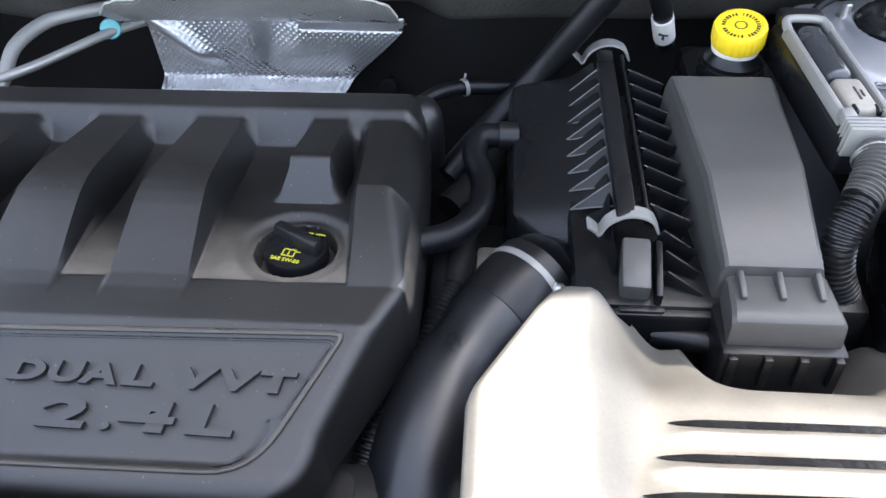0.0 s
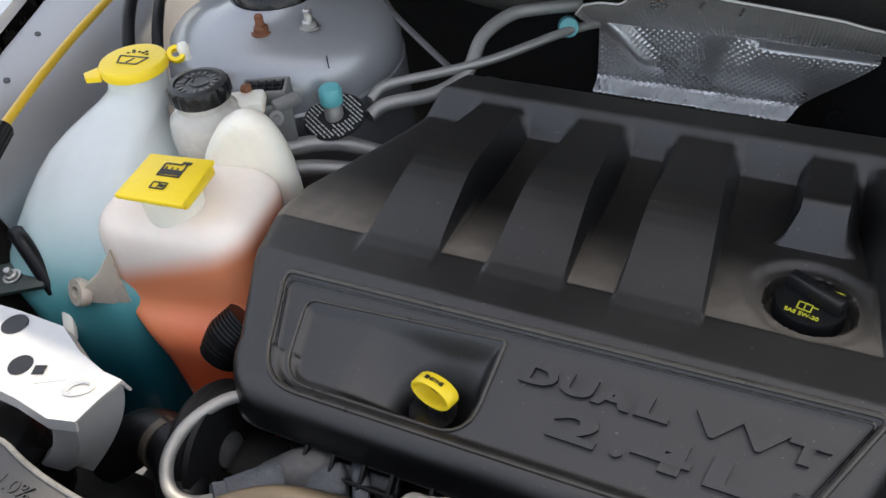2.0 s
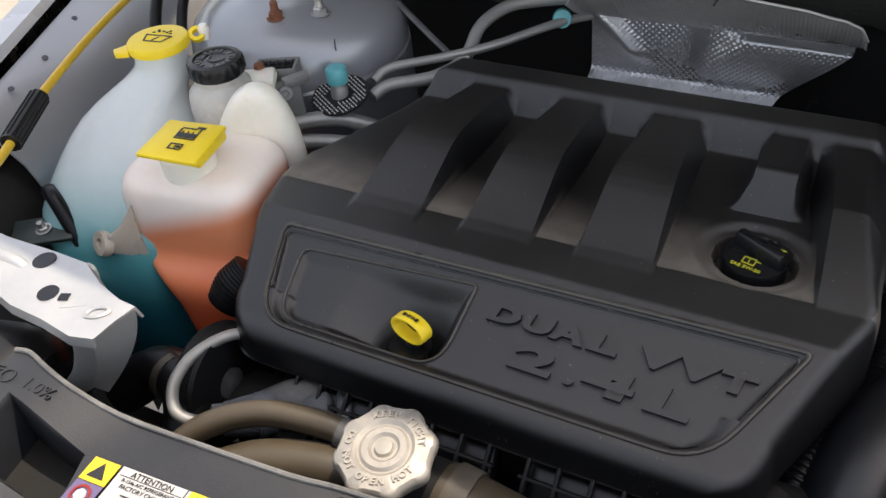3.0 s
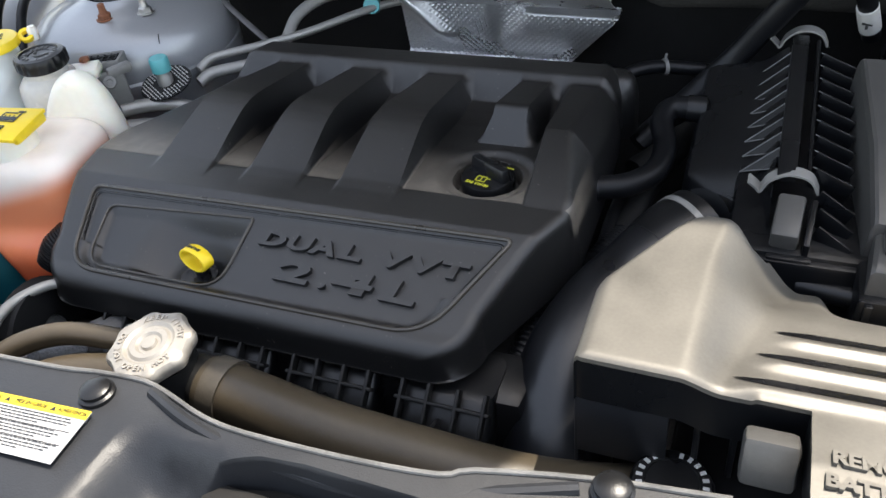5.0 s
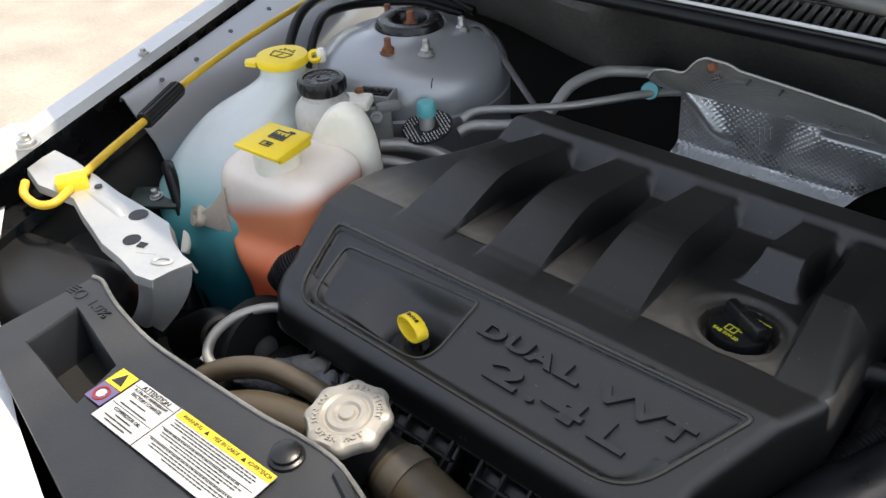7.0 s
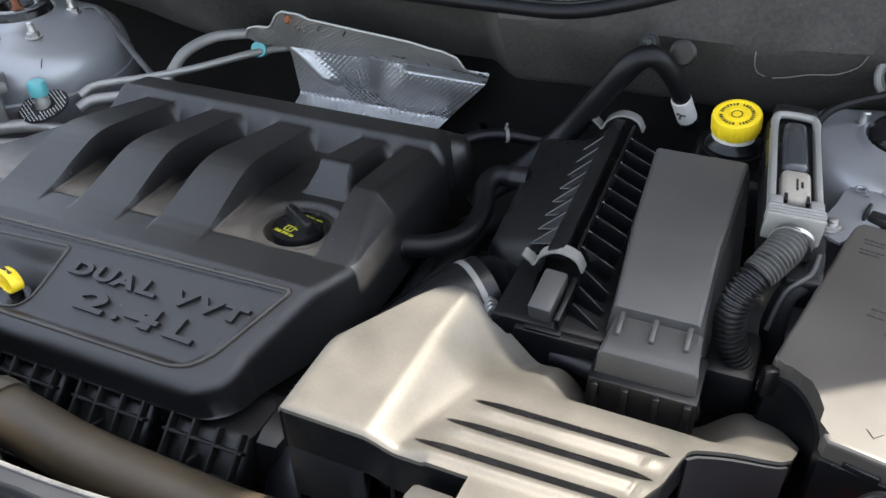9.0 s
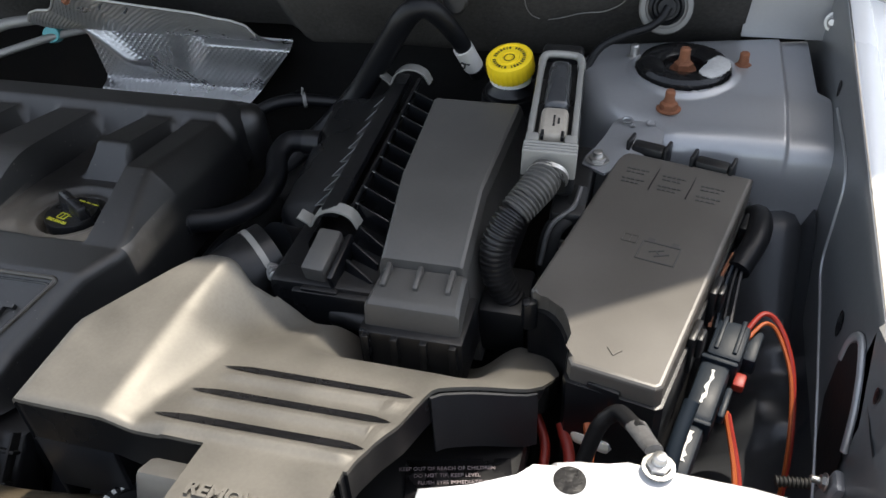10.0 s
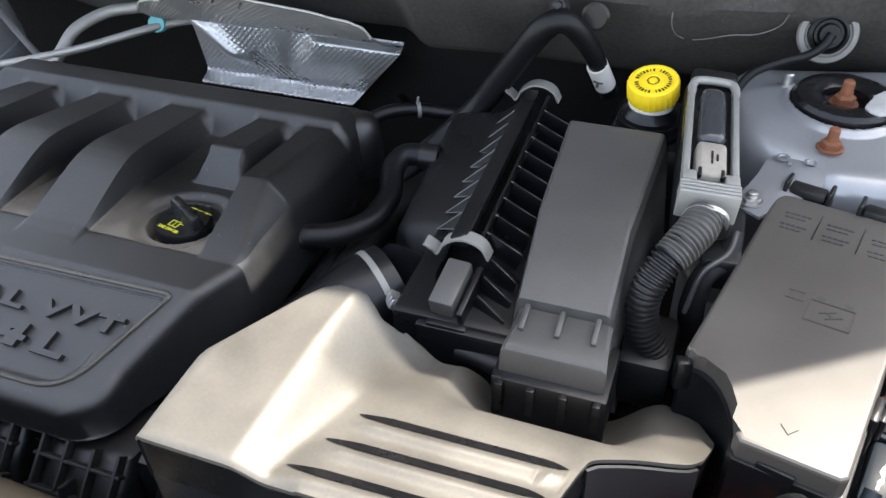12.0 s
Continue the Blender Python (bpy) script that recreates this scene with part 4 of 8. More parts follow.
def engine_cover():
    c = thing("engine_cover", (-0.27, 0.45, 0.86), "black moulded plastic engine cover with four ribs and raised lettering", "engine cover")
    bm = bmesh.new()
    ys = sorted({round(0.243 + 0.011 * (1 - math.cos(math.pi / 2 * i / 5)), 5) for i in range(6)} | {round(0.254 + (0.651 - 0.254) * i / 240, 5) for i in range(241)} | {round(0.651 + 0.011 * math.sin(math.pi / 2 * i / 5), 5) for i in range(6)})
    # columns follow the edges of the ribs
    counts = (4, 4, 20, 5, 30, 5, 22, 5, 28, 5, 22, 5, 28, 5, 24, 5, 26, 6, 14, 5, 20, 4, 4)
    grid = []
    for y in ys:
        l, r = cover_left(y), cover_right(y)
        back = ramp(0.39, 0.61, y)
        w = 0.003 + 0.010 * back
        marks = [l, l + 0.005, l + 0.011]
        for (l0, r0), (l1, r1) in RIBS[:3]:
            a, b = l0 + (l1 - l0) * back, r0 + (r1 - r0) * back
            marks += [a - w, a, b, b + w]
        a = RIBS[3][0][0] + (RIBS[3][1][0] - RIBS[3][0][0]) * back
        lo, hi = line_at([(0.484, -0.154), (0.512, -0.141), (0.60, -0.137)], y), line_at([(0.484, -0.097), (0.512, -0.101), (0.60, -0.100)], y)
        marks += [lo, lo + 0.007, hi, hi + 0.012, max(a - w - 0.006 * back, hi + 0.0125), max(a, hi + 0.0135), r - 0.011, r - 0.005, r]
        # where the sides draw in, the inner columns give way to the rim
        last = len(marks) - 3
        for i in range(3, last):
            marks[i] = min(max(marks[i], marks[2] + 0.0006 * (i - 2)), marks[last] - 0.0006 * (last - i))
        for i in range(3, last):
            marks[i] = max(marks[i], marks[i - 1] + 0.0003)
        xs = []
        for i, (a, b) in enumerate(zip(marks, marks[1:])):
            n = counts[i]
            xs += [a + (b - a) * k / n for k in range(n)]
        xs.append(marks[-1])
        grid.append([bm.verts.new((x, y, cover_height(x, y))) for x in xs])
    for p, q in zip(grid, grid[1:]):
        for i in range(len(p) - 1):
            bm.faces.new((p[i], p[i + 1], q[i + 1], q[i]))
    # the side walls
    loop = [g[0] for g in grid[::-1]] + grid[0][1:] + [g[-1] for g in grid[1:]] + grid[-1][-2:0:-1]
    mid = Vector((-0.27, 0.45, 0))
    prev = loop
    for drop, out in ((0.020, 0.002), (0.045, 0.004), (0.047, 0.0)):
        ring = []
        for v in loop:
            way = Vector((v.co.x, v.co.y, 0)) - mid
            way.normalize()
            z = v.co.z - drop if drop < 0.04 else (0.882 if v.co.y < 0.60 else 0.90)
            if drop > 0.046:
                z -= 0.002
            ring.append(bm.verts.new((v.co.x + way.x * out, v.co.y + way.y * out, z)))
        n = len(loop)
        for i in range(n):
            bm.faces.new((prev[i], prev[(i + 1) % n], ring[(i + 1) % n], ring[i]))
        prev = ring
    part("shell", bm, M_COVER, c, sharp=50)
    slope = math.degrees(math.atan2(0.9485 - 0.916, 0.345 - 0.262))
    plane = lambda x, y, up=0.0: pose(x, y, 0.916 + (y - 0.262) * 0.3916 - 0.0026 + up, slope, 0, -1.5)
    for ch, x, w in (("D", -0.271, 0.0240), ("U", -0.2455, 0.0225), ("A", -0.2215, 0.0260), ("L", -0.195, 0.0215), ("V", -0.1580, 0.0285), ("V", -0.1305, 0.0280), ("T", -0.1045, 0.0240)):
        words(ch, 0.0195, plane(x, 0.3150 - 0.012 * (x + 0.186)), M_COVER, c, "letter", 0.0056, 1.0, 0.0009, 0.20, fit=(w, 0.0150))
    for ch, x, w, h_ in (("2", -0.239, 0.0320, 0.0205), (".", -0.2115, 0.0080, 0.0056), ("4", -0.184, 0.0365, 0.0205), ("L", -0.141, 0.0300, 0.0205)):
        words(ch, 0.0270, plane(x, (0.2900 if ch != "." else 0.2830) - 0.012 * (x + 0.186)), M_COVER, c, "letter", 0.0058, 1.0, 0.0012, 0.20, fit=(w, h_))
    # crisp beads round the panel and the pocket, browned for their sky highlight
    zp = lambda y: line_at([(0.243, 0.911), (0.262, 0.916), (0.345, 0.9485), (0.352, 0.951), (0.70, 0.951)], y)
    def bead(corners, r, up, name, finish_of, label=""):
        pts = []
        n = len(corners)
        for i, (x, y, rad) in enumerate(corners):
            p, a, b = Vector((x, y)), Vector(corners[i - 1][:2]), Vector(corners[(i + 1) % n][:2])
            u, w = (a - p).normalized(), (b - p).normalized()
            for k in range(7):
                s = k / 6
                q = (p + u * rad) * (1 - s) ** 2 + p * 2 * s * (1 - s) + (p + w * rad) * s * s
                pts.append((q.x, q.y))
        out = []
        for (ax, ay), (bx, by) in zip(pts, pts[1:] + pts[:1]):
            k = max(1, int(math.hypot(bx - ax, by - ay) / 0.012))
            out += [(ax + (bx - ax) * i / k, ay + (by - ay) * i / k) for i in range(k)]
        out.append(out[0])
        part(name, tube([(x, y, zp(y) + up) for x, y in out], r, 8, 1, caps=False), finish_of, c, label)
    bead([(-0.4625, 0.258, 0.030), (-0.112, 0.258, 0.030), (-0.0635, 0.3457, 0.008), (-0.484, 0.3390, 0.010)], 0.0021, 0.0001, "panel_bead", M_BEAD, "brownish bead with its highlight in the colour")
    bead([(-0.4585, 0.2615, 0.028), (-0.1145, 0.2615, 0.028), (-0.0690, 0.3425, 0.007), (-0.4795, 0.3355, 0.009)], 0.0014, -0.0030, "panel_groove", M_TAR_GAP)
    bead([(-0.4495, 0.2655, 0.022), (-0.3055, 0.2655, 0.024), (-0.3015, 0.3330, 0.004), (-0.458, 0.3245, 0.010)], 0.0012, -0.0033, "pocket_bead", M_BEAD)
    # corner post at the rear right, where the cover clips on
    part("corner_boss", lathe([(0.0, 0.0), (0.024, 0.0), (0.0235, 0.040), (0.0215, 0.054), (0.017, 0.063), (0.009, 0.068), (0, 0.069)], (-0.041, 0.640, 0.880), 28), M_COVER, c)


def oil_cap():
    c = thing("oil_filler_cap", (-0.112, 0.426, 0.935), "black oil filler cap with yellow print in the cover's well", "oil cap")
    part("disc", lathe([(0, 0.0), (0.0245, 0.0), (0.0245, 0.010), (0.0235, 0.0125), (0.0, 0.0125)], (-0.1155, 0.435, 0.932), 40), M_BLACK, c)
    bm = rbox((-0.1135, 0.4390, 0.950), (0.045, 0.013, 0.014), 0.003, (0, 0, -30), taper=(0.94, 0.7))
    part("grip", bm, M_BLACK, c)
    m = pose(-0.1200, 0.4240, 0.9448, 0, 0, -12)
    words("SAE 5W-20", 0.0048, m @ pose(0, -0.0040, 0), M_YINK, c, "print", 0.0004, 1.0, 0.0001)
    bm = bmesh.new()
    for x, y, w, h_ in ((-0.0045, 0, 0.0009, 0.007), (0.0045, 0, 0.0009, 0.007), (0, 0.0035, 0.0095, 0.0009), (0, -0.0035, 0.0095, 0.0009), (0, 0, 0.0008, 0.007), (0.0065, 0.002, 0.004, 0.0008)):
        rbox((0, 0, 0), (w, h_, 0.0004), 0, bm=bm)
        bmesh.ops.translate(bm, verts=bm.verts[-8:], vec=(x, y, 0))
    bm.transform(m @ pose(0, 0.0040, 0))
    part("manual_symbol", bm, M_YINK, c)
    m2 = pose(-0.1065, 0.4515, 0.9448, 0, 0, 168)
    print_bars([(-0.012, 0.001, 0.008), (-0.002, 0.001, 0.005), (0.005, 0.001, 0.007)], m2, M_YINK, c)


def dipstick():
    d = thing("dipstick_handle", (-0.340, 0.281, 0.885), "yellow plastic dipstick loop handle in the cover's pocket", "dipstick")
    # an oblong band standing up, its open middle facing the front
    bm = lathe([(0.0140, -0.0055), (0.0160, -0.0055), (0.0168, -0.0045), (0.0168, 0.0045), (0.0160, 0.0055), (0.0140, 0.0055), (0.0134, 0.0045), (0.0134, -0.0045), (0.0140, -0.0055)], (0, 0, 0), 40)
    tilt = pose(-0.3365, 0.286, 0.9255, 84, 0, -14)
    bm.transform(tilt @ Matrix.Diagonal((1.0, 0.64, 1.05, 1)))
    part("loop", bm, M_YELLOW, d)
    part("plug", lathe([(0, -0.02), (0.0065, -0.02), (0.0065, 0.010), (0, 0.010)], (-0.3365, 0.287, 0.903), 14), M_BLACK, d)
    part("tube_mouth", lathe([(0.0, 0.0), (0.017, 0.0), (0.015, -0.012), (0, -0.012)], (-0.338, 0.283, 0.9080), 20), M_TAR_GAP, d)
    words("ENGINE", 0.0042, tilt @ pose(0, 0.0106, 0, -90, 0, 0) @ pose(0, 0, 0, 0, 0, 180), M_INK, d, "print", 0.0004, 1.0, 0.0002)


engine_cover()
oil_cap()
dipstick()


# ---- fluid tanks at the left ----
def coolant_tank():
    t = thing("coolant_tank", (-0.60, 0.36, 0.72), "milky white coolant tank half full of orange coolant", "coolant tank")
    # a narrow foot that leans out to a broad upper body with soft shoulders
    bm = loft([(-0.566, 0.334, 0.715, 0.060, 0.050, 0.018, 6), (-0.566, 0.336, 0.730, 0.082, 0.072, 0.024, 6), (-0.566, 0.340, 0.790, 0.094, 0.084, 0.030, 6), (-0.570, 0.345, 0.832, 0.106, 0.088, 0.028, 6),
               (-0.577, 0.348, 0.856, 0.116, 0.092, 0.028, 7), (-0.586, 0.353, 0.869, 0.128, 0.090, 0.030, 8), (-0.601, 0.367, 0.880, 0.143, 0.093, 0.032, 8), (-0.609, 0.377, 0.892, 0.146, 0.104, 0.032, 9), (-0.611, 0.382, 0.918, 0.147, 0.110, 0.034, 9),
               (-0.611, 0.384, 0.936, 0.146, 0.108, 0.032, 9), (-0.611, 0.385, 0.948, 0.138, 0.100, 0.030, 9), (-0.611, 0.386, 0.9555, 0.122, 0.084, 0.028, 9), (-0.611, 0.386, 0.958, 0.100, 0.064, 0.024, 9)], n=9, smooth=4)
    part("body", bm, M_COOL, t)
    # fin-like hump behind the cap
    bm = loft([(-0.594, 0.450, 0.895, 0.090, 0.034, 0.016, 20), (-0.594, 0.450, 0.930, 0.088, 0.036, 0.017, 20), (-0.592, 0.451, 0.958, 0.076, 0.034, 0.016, 20), (-0.589, 0.452, 0.978, 0.058, 0.031, 0.0150, 20),
               (-0.587, 0.452, 0.991, 0.040, 0.027, 0.013, 20), (-0.586, 0.452, 0.998, 0.020, 0.017, 0.008, 20), (-0.586, 0.452, 1.0000, 0.008, 0.007, 0.003, 20)], n=7, smooth=4)
    part("hump", bm, M_MILK, t)
    part("neck", lathe([(0.025, 0.0), (0.0245, 0.022), (0.021, 0.026), (0.0, 0.026)], (-0.606, 0.366, 0.953), 30), M_MILK, t)
    plate = rbox((0, 0, 0), (0.060, 0.058, 0.0045), 0.0016)
    for v in plate.verts:
        v.co.z += 0.9 * v.co.x * v.co.y * (1 if abs(v.co.y) > 0.02 else 0.2)
    lid = pose(-0.6065, 0.366, 0.984, 1.5, 2, 9)
    plate.transform(lid)
    cap = part("cap", plate, M_YELLOW, t, "square yellow snap cap")
    part("cap_hinge", rbox((-0.580, 0.371, 0.979), (0.007, 0.050, 0.010), 0.003, (0, 0, 9)), M_YELLOW, cap)
    m = lid @ pose(0, 0, 0.0034)
    bm = bmesh.new()
    for x, y, w, h in ((-0.0075, 0.0080, 0.0016, 0.015), (0.0115, 0.0090, 0.0016, 0.017), (0.002, 0.0010, 0.0205, 0.0016), (0.0, 0.0165, 0.015, 0.0016), (0.002, 0.0060, 0.0190, 0.0060), (0.0105, 0.0190, 0.008, 0.0030), (-0.004, 0.0100, 0.0012, 0.004), (0.001, 0.0100, 0.0012, 0.004), (0.006, 0.0100, 0.0012, 0.004)):
        rbox((x, y, 0), (w, h, 0.0005), 0, bm=bm)
    for x, y, w, h in ((-0.0055, -0.0115, 0.0012, 0.0075), (0.0065, -0.0115, 0.0012, 0.0075), (0.0005, -0.0115, 0.0010, 0.0075), (0.0005, -0.0078, 0.013, 0.0012), (0.0005, -0.0152, 0.013, 0.0012), (0.0035, -0.0115, 0.0035, 0.0030)):
        rbox((x, y, 0), (w, h, 0.0005), 0, bm=bm)
    bm.transform(m)
    part("level_symbol", bm, M_INK, cap)
    # pointed ear with its hole, on a web from the lower body
    ear = lathe([(0.0055, -0.0045), (0.0125, -0.0045), (0.0138, 0.0), (0.0125, 0.0045), (0.0055, 0.0045), (0.0048, 0.0), (0.0055, -0.0045)], (0, 0, 0), 24)
    ear.transform(pose(-0.677, 0.297, 0.897, 58, 0, -25) @ Matrix.Diagonal((1.15, 0.85, 1, 1)))
    part("ear", ear, M_EAR, t, "cloudy lug with a hole")
    part("ear_web", thicken(strip([[(-0.671, 0.301, 0.905), (-0.672, 0.300, 0.897), (-0.671, 0.300, 0.889)], [(-0.661, 0.311, 0.914), (-0.660, 0.309, 0.899), (-0.658, 0.309, 0.883)], [(-0.652, 0.324, 0.932), (-0.648, 0.318, 0.902), (-0.640, 0.317, 0.874)]]), 0.006), M_EAR, t)


def washer_tank():
    t = thing("washer_tank", (-0.70, 0.36, 0.66), "tall milky washer tank filled with teal fluid", "washer tank")
    bm = loft([(-0.672, 0.340, 0.640, 0.08, 0.08, 0.03, 10), (-0.672, 0.340, 0.670, 0.10, 0.10, 0.035, 10), (-0.678, 0.344, 0.780, 0.112, 0.120, 0.04, 12), (-0.693, 0.352, 0.850, 0.130, 0.132, 0.040, 14),
               (-0.711, 0.370, 0.892, 0.150, 0.146, 0.038, 14), (-0.724, 0.398, 0.928, 0.124, 0.140, 0.036, 14), (-0.736, 0.434, 0.957, 0.094, 0.112, 0.036, 10), (-0.732, 0.466, 0.974, 0.068, 0.076, 0.033, 8),
               (-0.729, 0.480, 0.986, 0.056, 0.058, 0.028, 0), (-0.728, 0.482, 1.001, 0.052, 0.052, 0.026, 0), (-0.728, 0.482, 1.003, 0.030, 0.03, 0.015, 0)], n=7)
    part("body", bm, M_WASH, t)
    cap = part("cap", lathe([(0.0, 0.0), (0.029, 0.0), (0.0315, 0.001), (0.0318, 0.0085), (0.0305, 0.0105), (0.027, 0.0112), (0.0, 0.0116)], (-0.728, 0.483, 1.002), 40), M_YELLOW, t, "round yellow washer cap")
    part("tab", prism([(-0.030, -0.012), (-0.044, -0.008), (-0.046, 0.004), (-0.030, 0.012)], 0, 0.005, 0.001, m=pose(-0.728, 0.482, 1.002, 0, 0, 40)), M_YELLOW, cap)
    part("strap", lathe([(0.0045, -0.003), (0.0085, -0.003), (0.0090, 0.0), (0.0085, 0.003), (0.0045, 0.003), (0.0045, -0.003)], (-0.699, 0.510, 1.008), 20, (35, 0, 40)), M_YELLOW, cap)
    part("strap_pin", lathe([(0, -0.006), (0.005, -0.006), (0.006, 0.006), (0.004, 0.010), (0, 0.010)], (-0.694, 0.516, 1.007), 14), M_MILK, cap)
    m = pose(-0.727, 0.482, 1.0138, 0, 0, 8)
    bm = bmesh.new()
    for x, y, w, h, r in ((0, -0.009, 0.020, 0.0016, 0), (0, 0.004, 0.030, 0.0016, 0), (-0.0125, -0.0025, 0.0016, 0.0145, 20), (0.0125, -0.0025, 0.0016, 0.0145, -20), (0.0, -0.003, 0.0016, 0.009, -25)):
        rbox((x, y, 0), (w, h, 0.0005), 0, (0, 0, r), bm=bm)
    for x, y in ((-0.010, 0.010), (-0.005, 0.012), (0.0, 0.0135), (0.005, 0.012), (0.010, 0.010), (-0.007, 0.015), (0.007, 0.015)):
        rbox((x, y, 0), (0.0028, 0.0022, 0.0005), 0, bm=bm)
    bm.transform(m)
    part("wiper_symbol", bm, M_INK, cap)
    part("side_peg", rbox((-0.695, 0.285, 0.862), (0.010, 0.030, 0.010), 0.003, (40, 0, 35)), M_MILK, t)


def steering_tank():
    t = thing("steering_fluid_tank", (-0.648, 0.474, 0.92), "milky steering fluid tank with a ribbed black cap", "steering fluid tank")
    cx, cy = -0.648, 0.474
    bm = lathe([(0.0, -0.070), (0.026, -0.070), (0.034, -0.062), (0.0365, -0.045), (0.0365, -0.022), (0.034, -0.010), (0.028, -0.003), (0.0245, 0.000), (0.024, 0.008), (0.0, 0.008)], (cx, cy, 0.984), 36)
    part("body", bm, M_TANK, t)
    part("side_bracket", rbox((-0.628, 0.500, 0.972), (0.046, 0.030, 0.014), 0.005, (0, 0, 30)), M_MILK, t)
    cap = part("cap", lathe([(0.0, 0.0), (0.0265, 0.0), (0.0280, 0.003), (0.0280, 0.013), (0.0265, 0.0158), (0.0215, 0.0168), (0.0205, 0.0150), (0.0125, 0.0150), (0.0115, 0.0142), (0.0, 0.0142)], (cx, cy, 0.991), 80, wave=lambda a, r, z: r * (1 + (0.022 if math.cos(20 * a) > 0 else -0.03)) if 0.024 < r and 0.001 < z < 0.0155 else r), M_BLACK, t, "ribbed black screw cap")
    for i in range(18):
        a = radians(20 * i)
        if i in (4, 9, 14):
            continue
        b = rbox((cx + 0.0165 * math.cos(a), cy + 0.0165 * math.sin(a), 1.0063), (0.0050, 0.0030, 0.0010), 0.0003, (0, 0, 20 * i))
        part("raised_mark", b, M_GREYLID, cap)
    curve = bmesh.new()
    tube([(cx - 0.008, cy + 0.004, 1.0056), (cx - 0.006, cy - 0.003, 1.0056), (cx + 0.001, cy - 0.005, 1.0056), (cx + 0.006, cy - 0.001, 1.0056), (cx + 0.009, cy + 0.005, 1.0056)], 0.0012, 6, 4, bm=curve)
    part("raised_symbol", curve, M_GREYLID, cap)
    part("clip_bolt", lathe([(0, 0), (0.006, 0), (0.0055, 0.004), (0, 0.005)], (-0.628, 0.512, 0.980), 6), M_RUST, t)


def connector_bracket():
    b = thing("connector_bracket", (-0.61, 0.52, 0.93), "grey plastic bracket with an empty connector socket", "bracket")
    part("arm", rbox((-0.604, 0.514, 0.944), (0.036, 0.009, 0.046), 0.004, (0, 0, 48)), M_GREY, b)
    part("shoulder", rbox((-0.594, 0.524, 0.966), (0.030, 0.012, 0.012), 0.004, (0, 0, 62)), M_GREY, b)
    # an open shell with a black honeycombed mouth
    s = bmesh.new()
    for u, w, sx, sy in ((-0.021, 0, 0.004, 0.030), (0.021, 0, 0.004, 0.030), (0, -0.013, 0.044, 0.004), (0, 0.013, 0.044, 0.004)):
        rbox((u, w, 0), (sx, sy, 0.020), 0.0015, bm=s)
    frame_at = pose(-0.624, 0.534, 0.964, 0, 0, 24)
    s.transform(frame_at)
    shell = part("socket", s, M_GREY, b)
    mouth = rbox((0, 0, -0.002), (0.040, 0.024, 0.018), 0.001)
    for i in range(5):
        rbox((-0.016 + 0.008 * i, 0, 0.0075), (0.0016, 0.022, 0.003), 0.0004, bm=mouth)
    for i in range(2):
        rbox((0, -0.004 + 0.008 * i, 0.0075), (0.036, 0.0016, 0.003), 0.0004, bm=mouth)
    mouth.transform(frame_at)
    part("socket_mouth", mouth, M_MATT, shell)
    part("bolt_head", lathe([(0, 0), (0.0075, 0), (0.0070, 0.004), (0.0035, 0.0045), (0.003, 0.003), (0, 0.003)], (-0.5965, 0.5065, 0.958), 18, (60, 0, 45)), M_GREY, b)


def prop_rod():
    r = thing("bonnet_prop_rod", (-0.80, 0.40, 0.97), "yellow bonnet prop rod with a ribbed grey grip", "prop rod")
    part("rod", tube([(-0.700, 0.182, 0.979), (-0.730, 0.232, 0.980), (-0.766, 0.312, 0.984), (-0.796, 0.376, 0.990), (-0.850, 0.510, 0.992), (-0.906, 0.675, 0.990), (-0.918, 0.70, 0.984)], 0.0044, 12), M_RODYEL, r)
    part("hook", tube([(-0.700, 0.182, 0.979), (-0.690, 0.162, 0.978), (-0.700, 0.150, 0.978), (-0.728, 0.150, 0.979), (-0.745, 0.160, 0.982)], 0.0043, 12), M_RODYEL, r)
    part("clip", rbox((-0.708, 0.190, 0.980), (0.030, 0.020, 0.018), 0.004, (0, 0, 65)), M_YELLOW, r)
    part("grip", tube([(-0.764, 0.308, 0.984), (-0.780, 0.342, 0.987), (-0.796, 0.376, 0.990)], 0.0092, 24, 8, ridges=0), M_LOOM, r, "ribbed grey foam grip")
    for i in range(12):
        a = 2 * math.pi * i / 12
        u, w = Vector((0.91, 0.41, 0)), Vector((0, 0, 1))
        o = (u * math.cos(a) + w * math.sin(a)) * 0.0092
        part("grip_rib", tube([Vector((-0.765, 0.310, 0.984)) + o, Vector((-0.795, 0.374, 0.990)) + o], 0.0013, 6, 1), M_MATT, r)


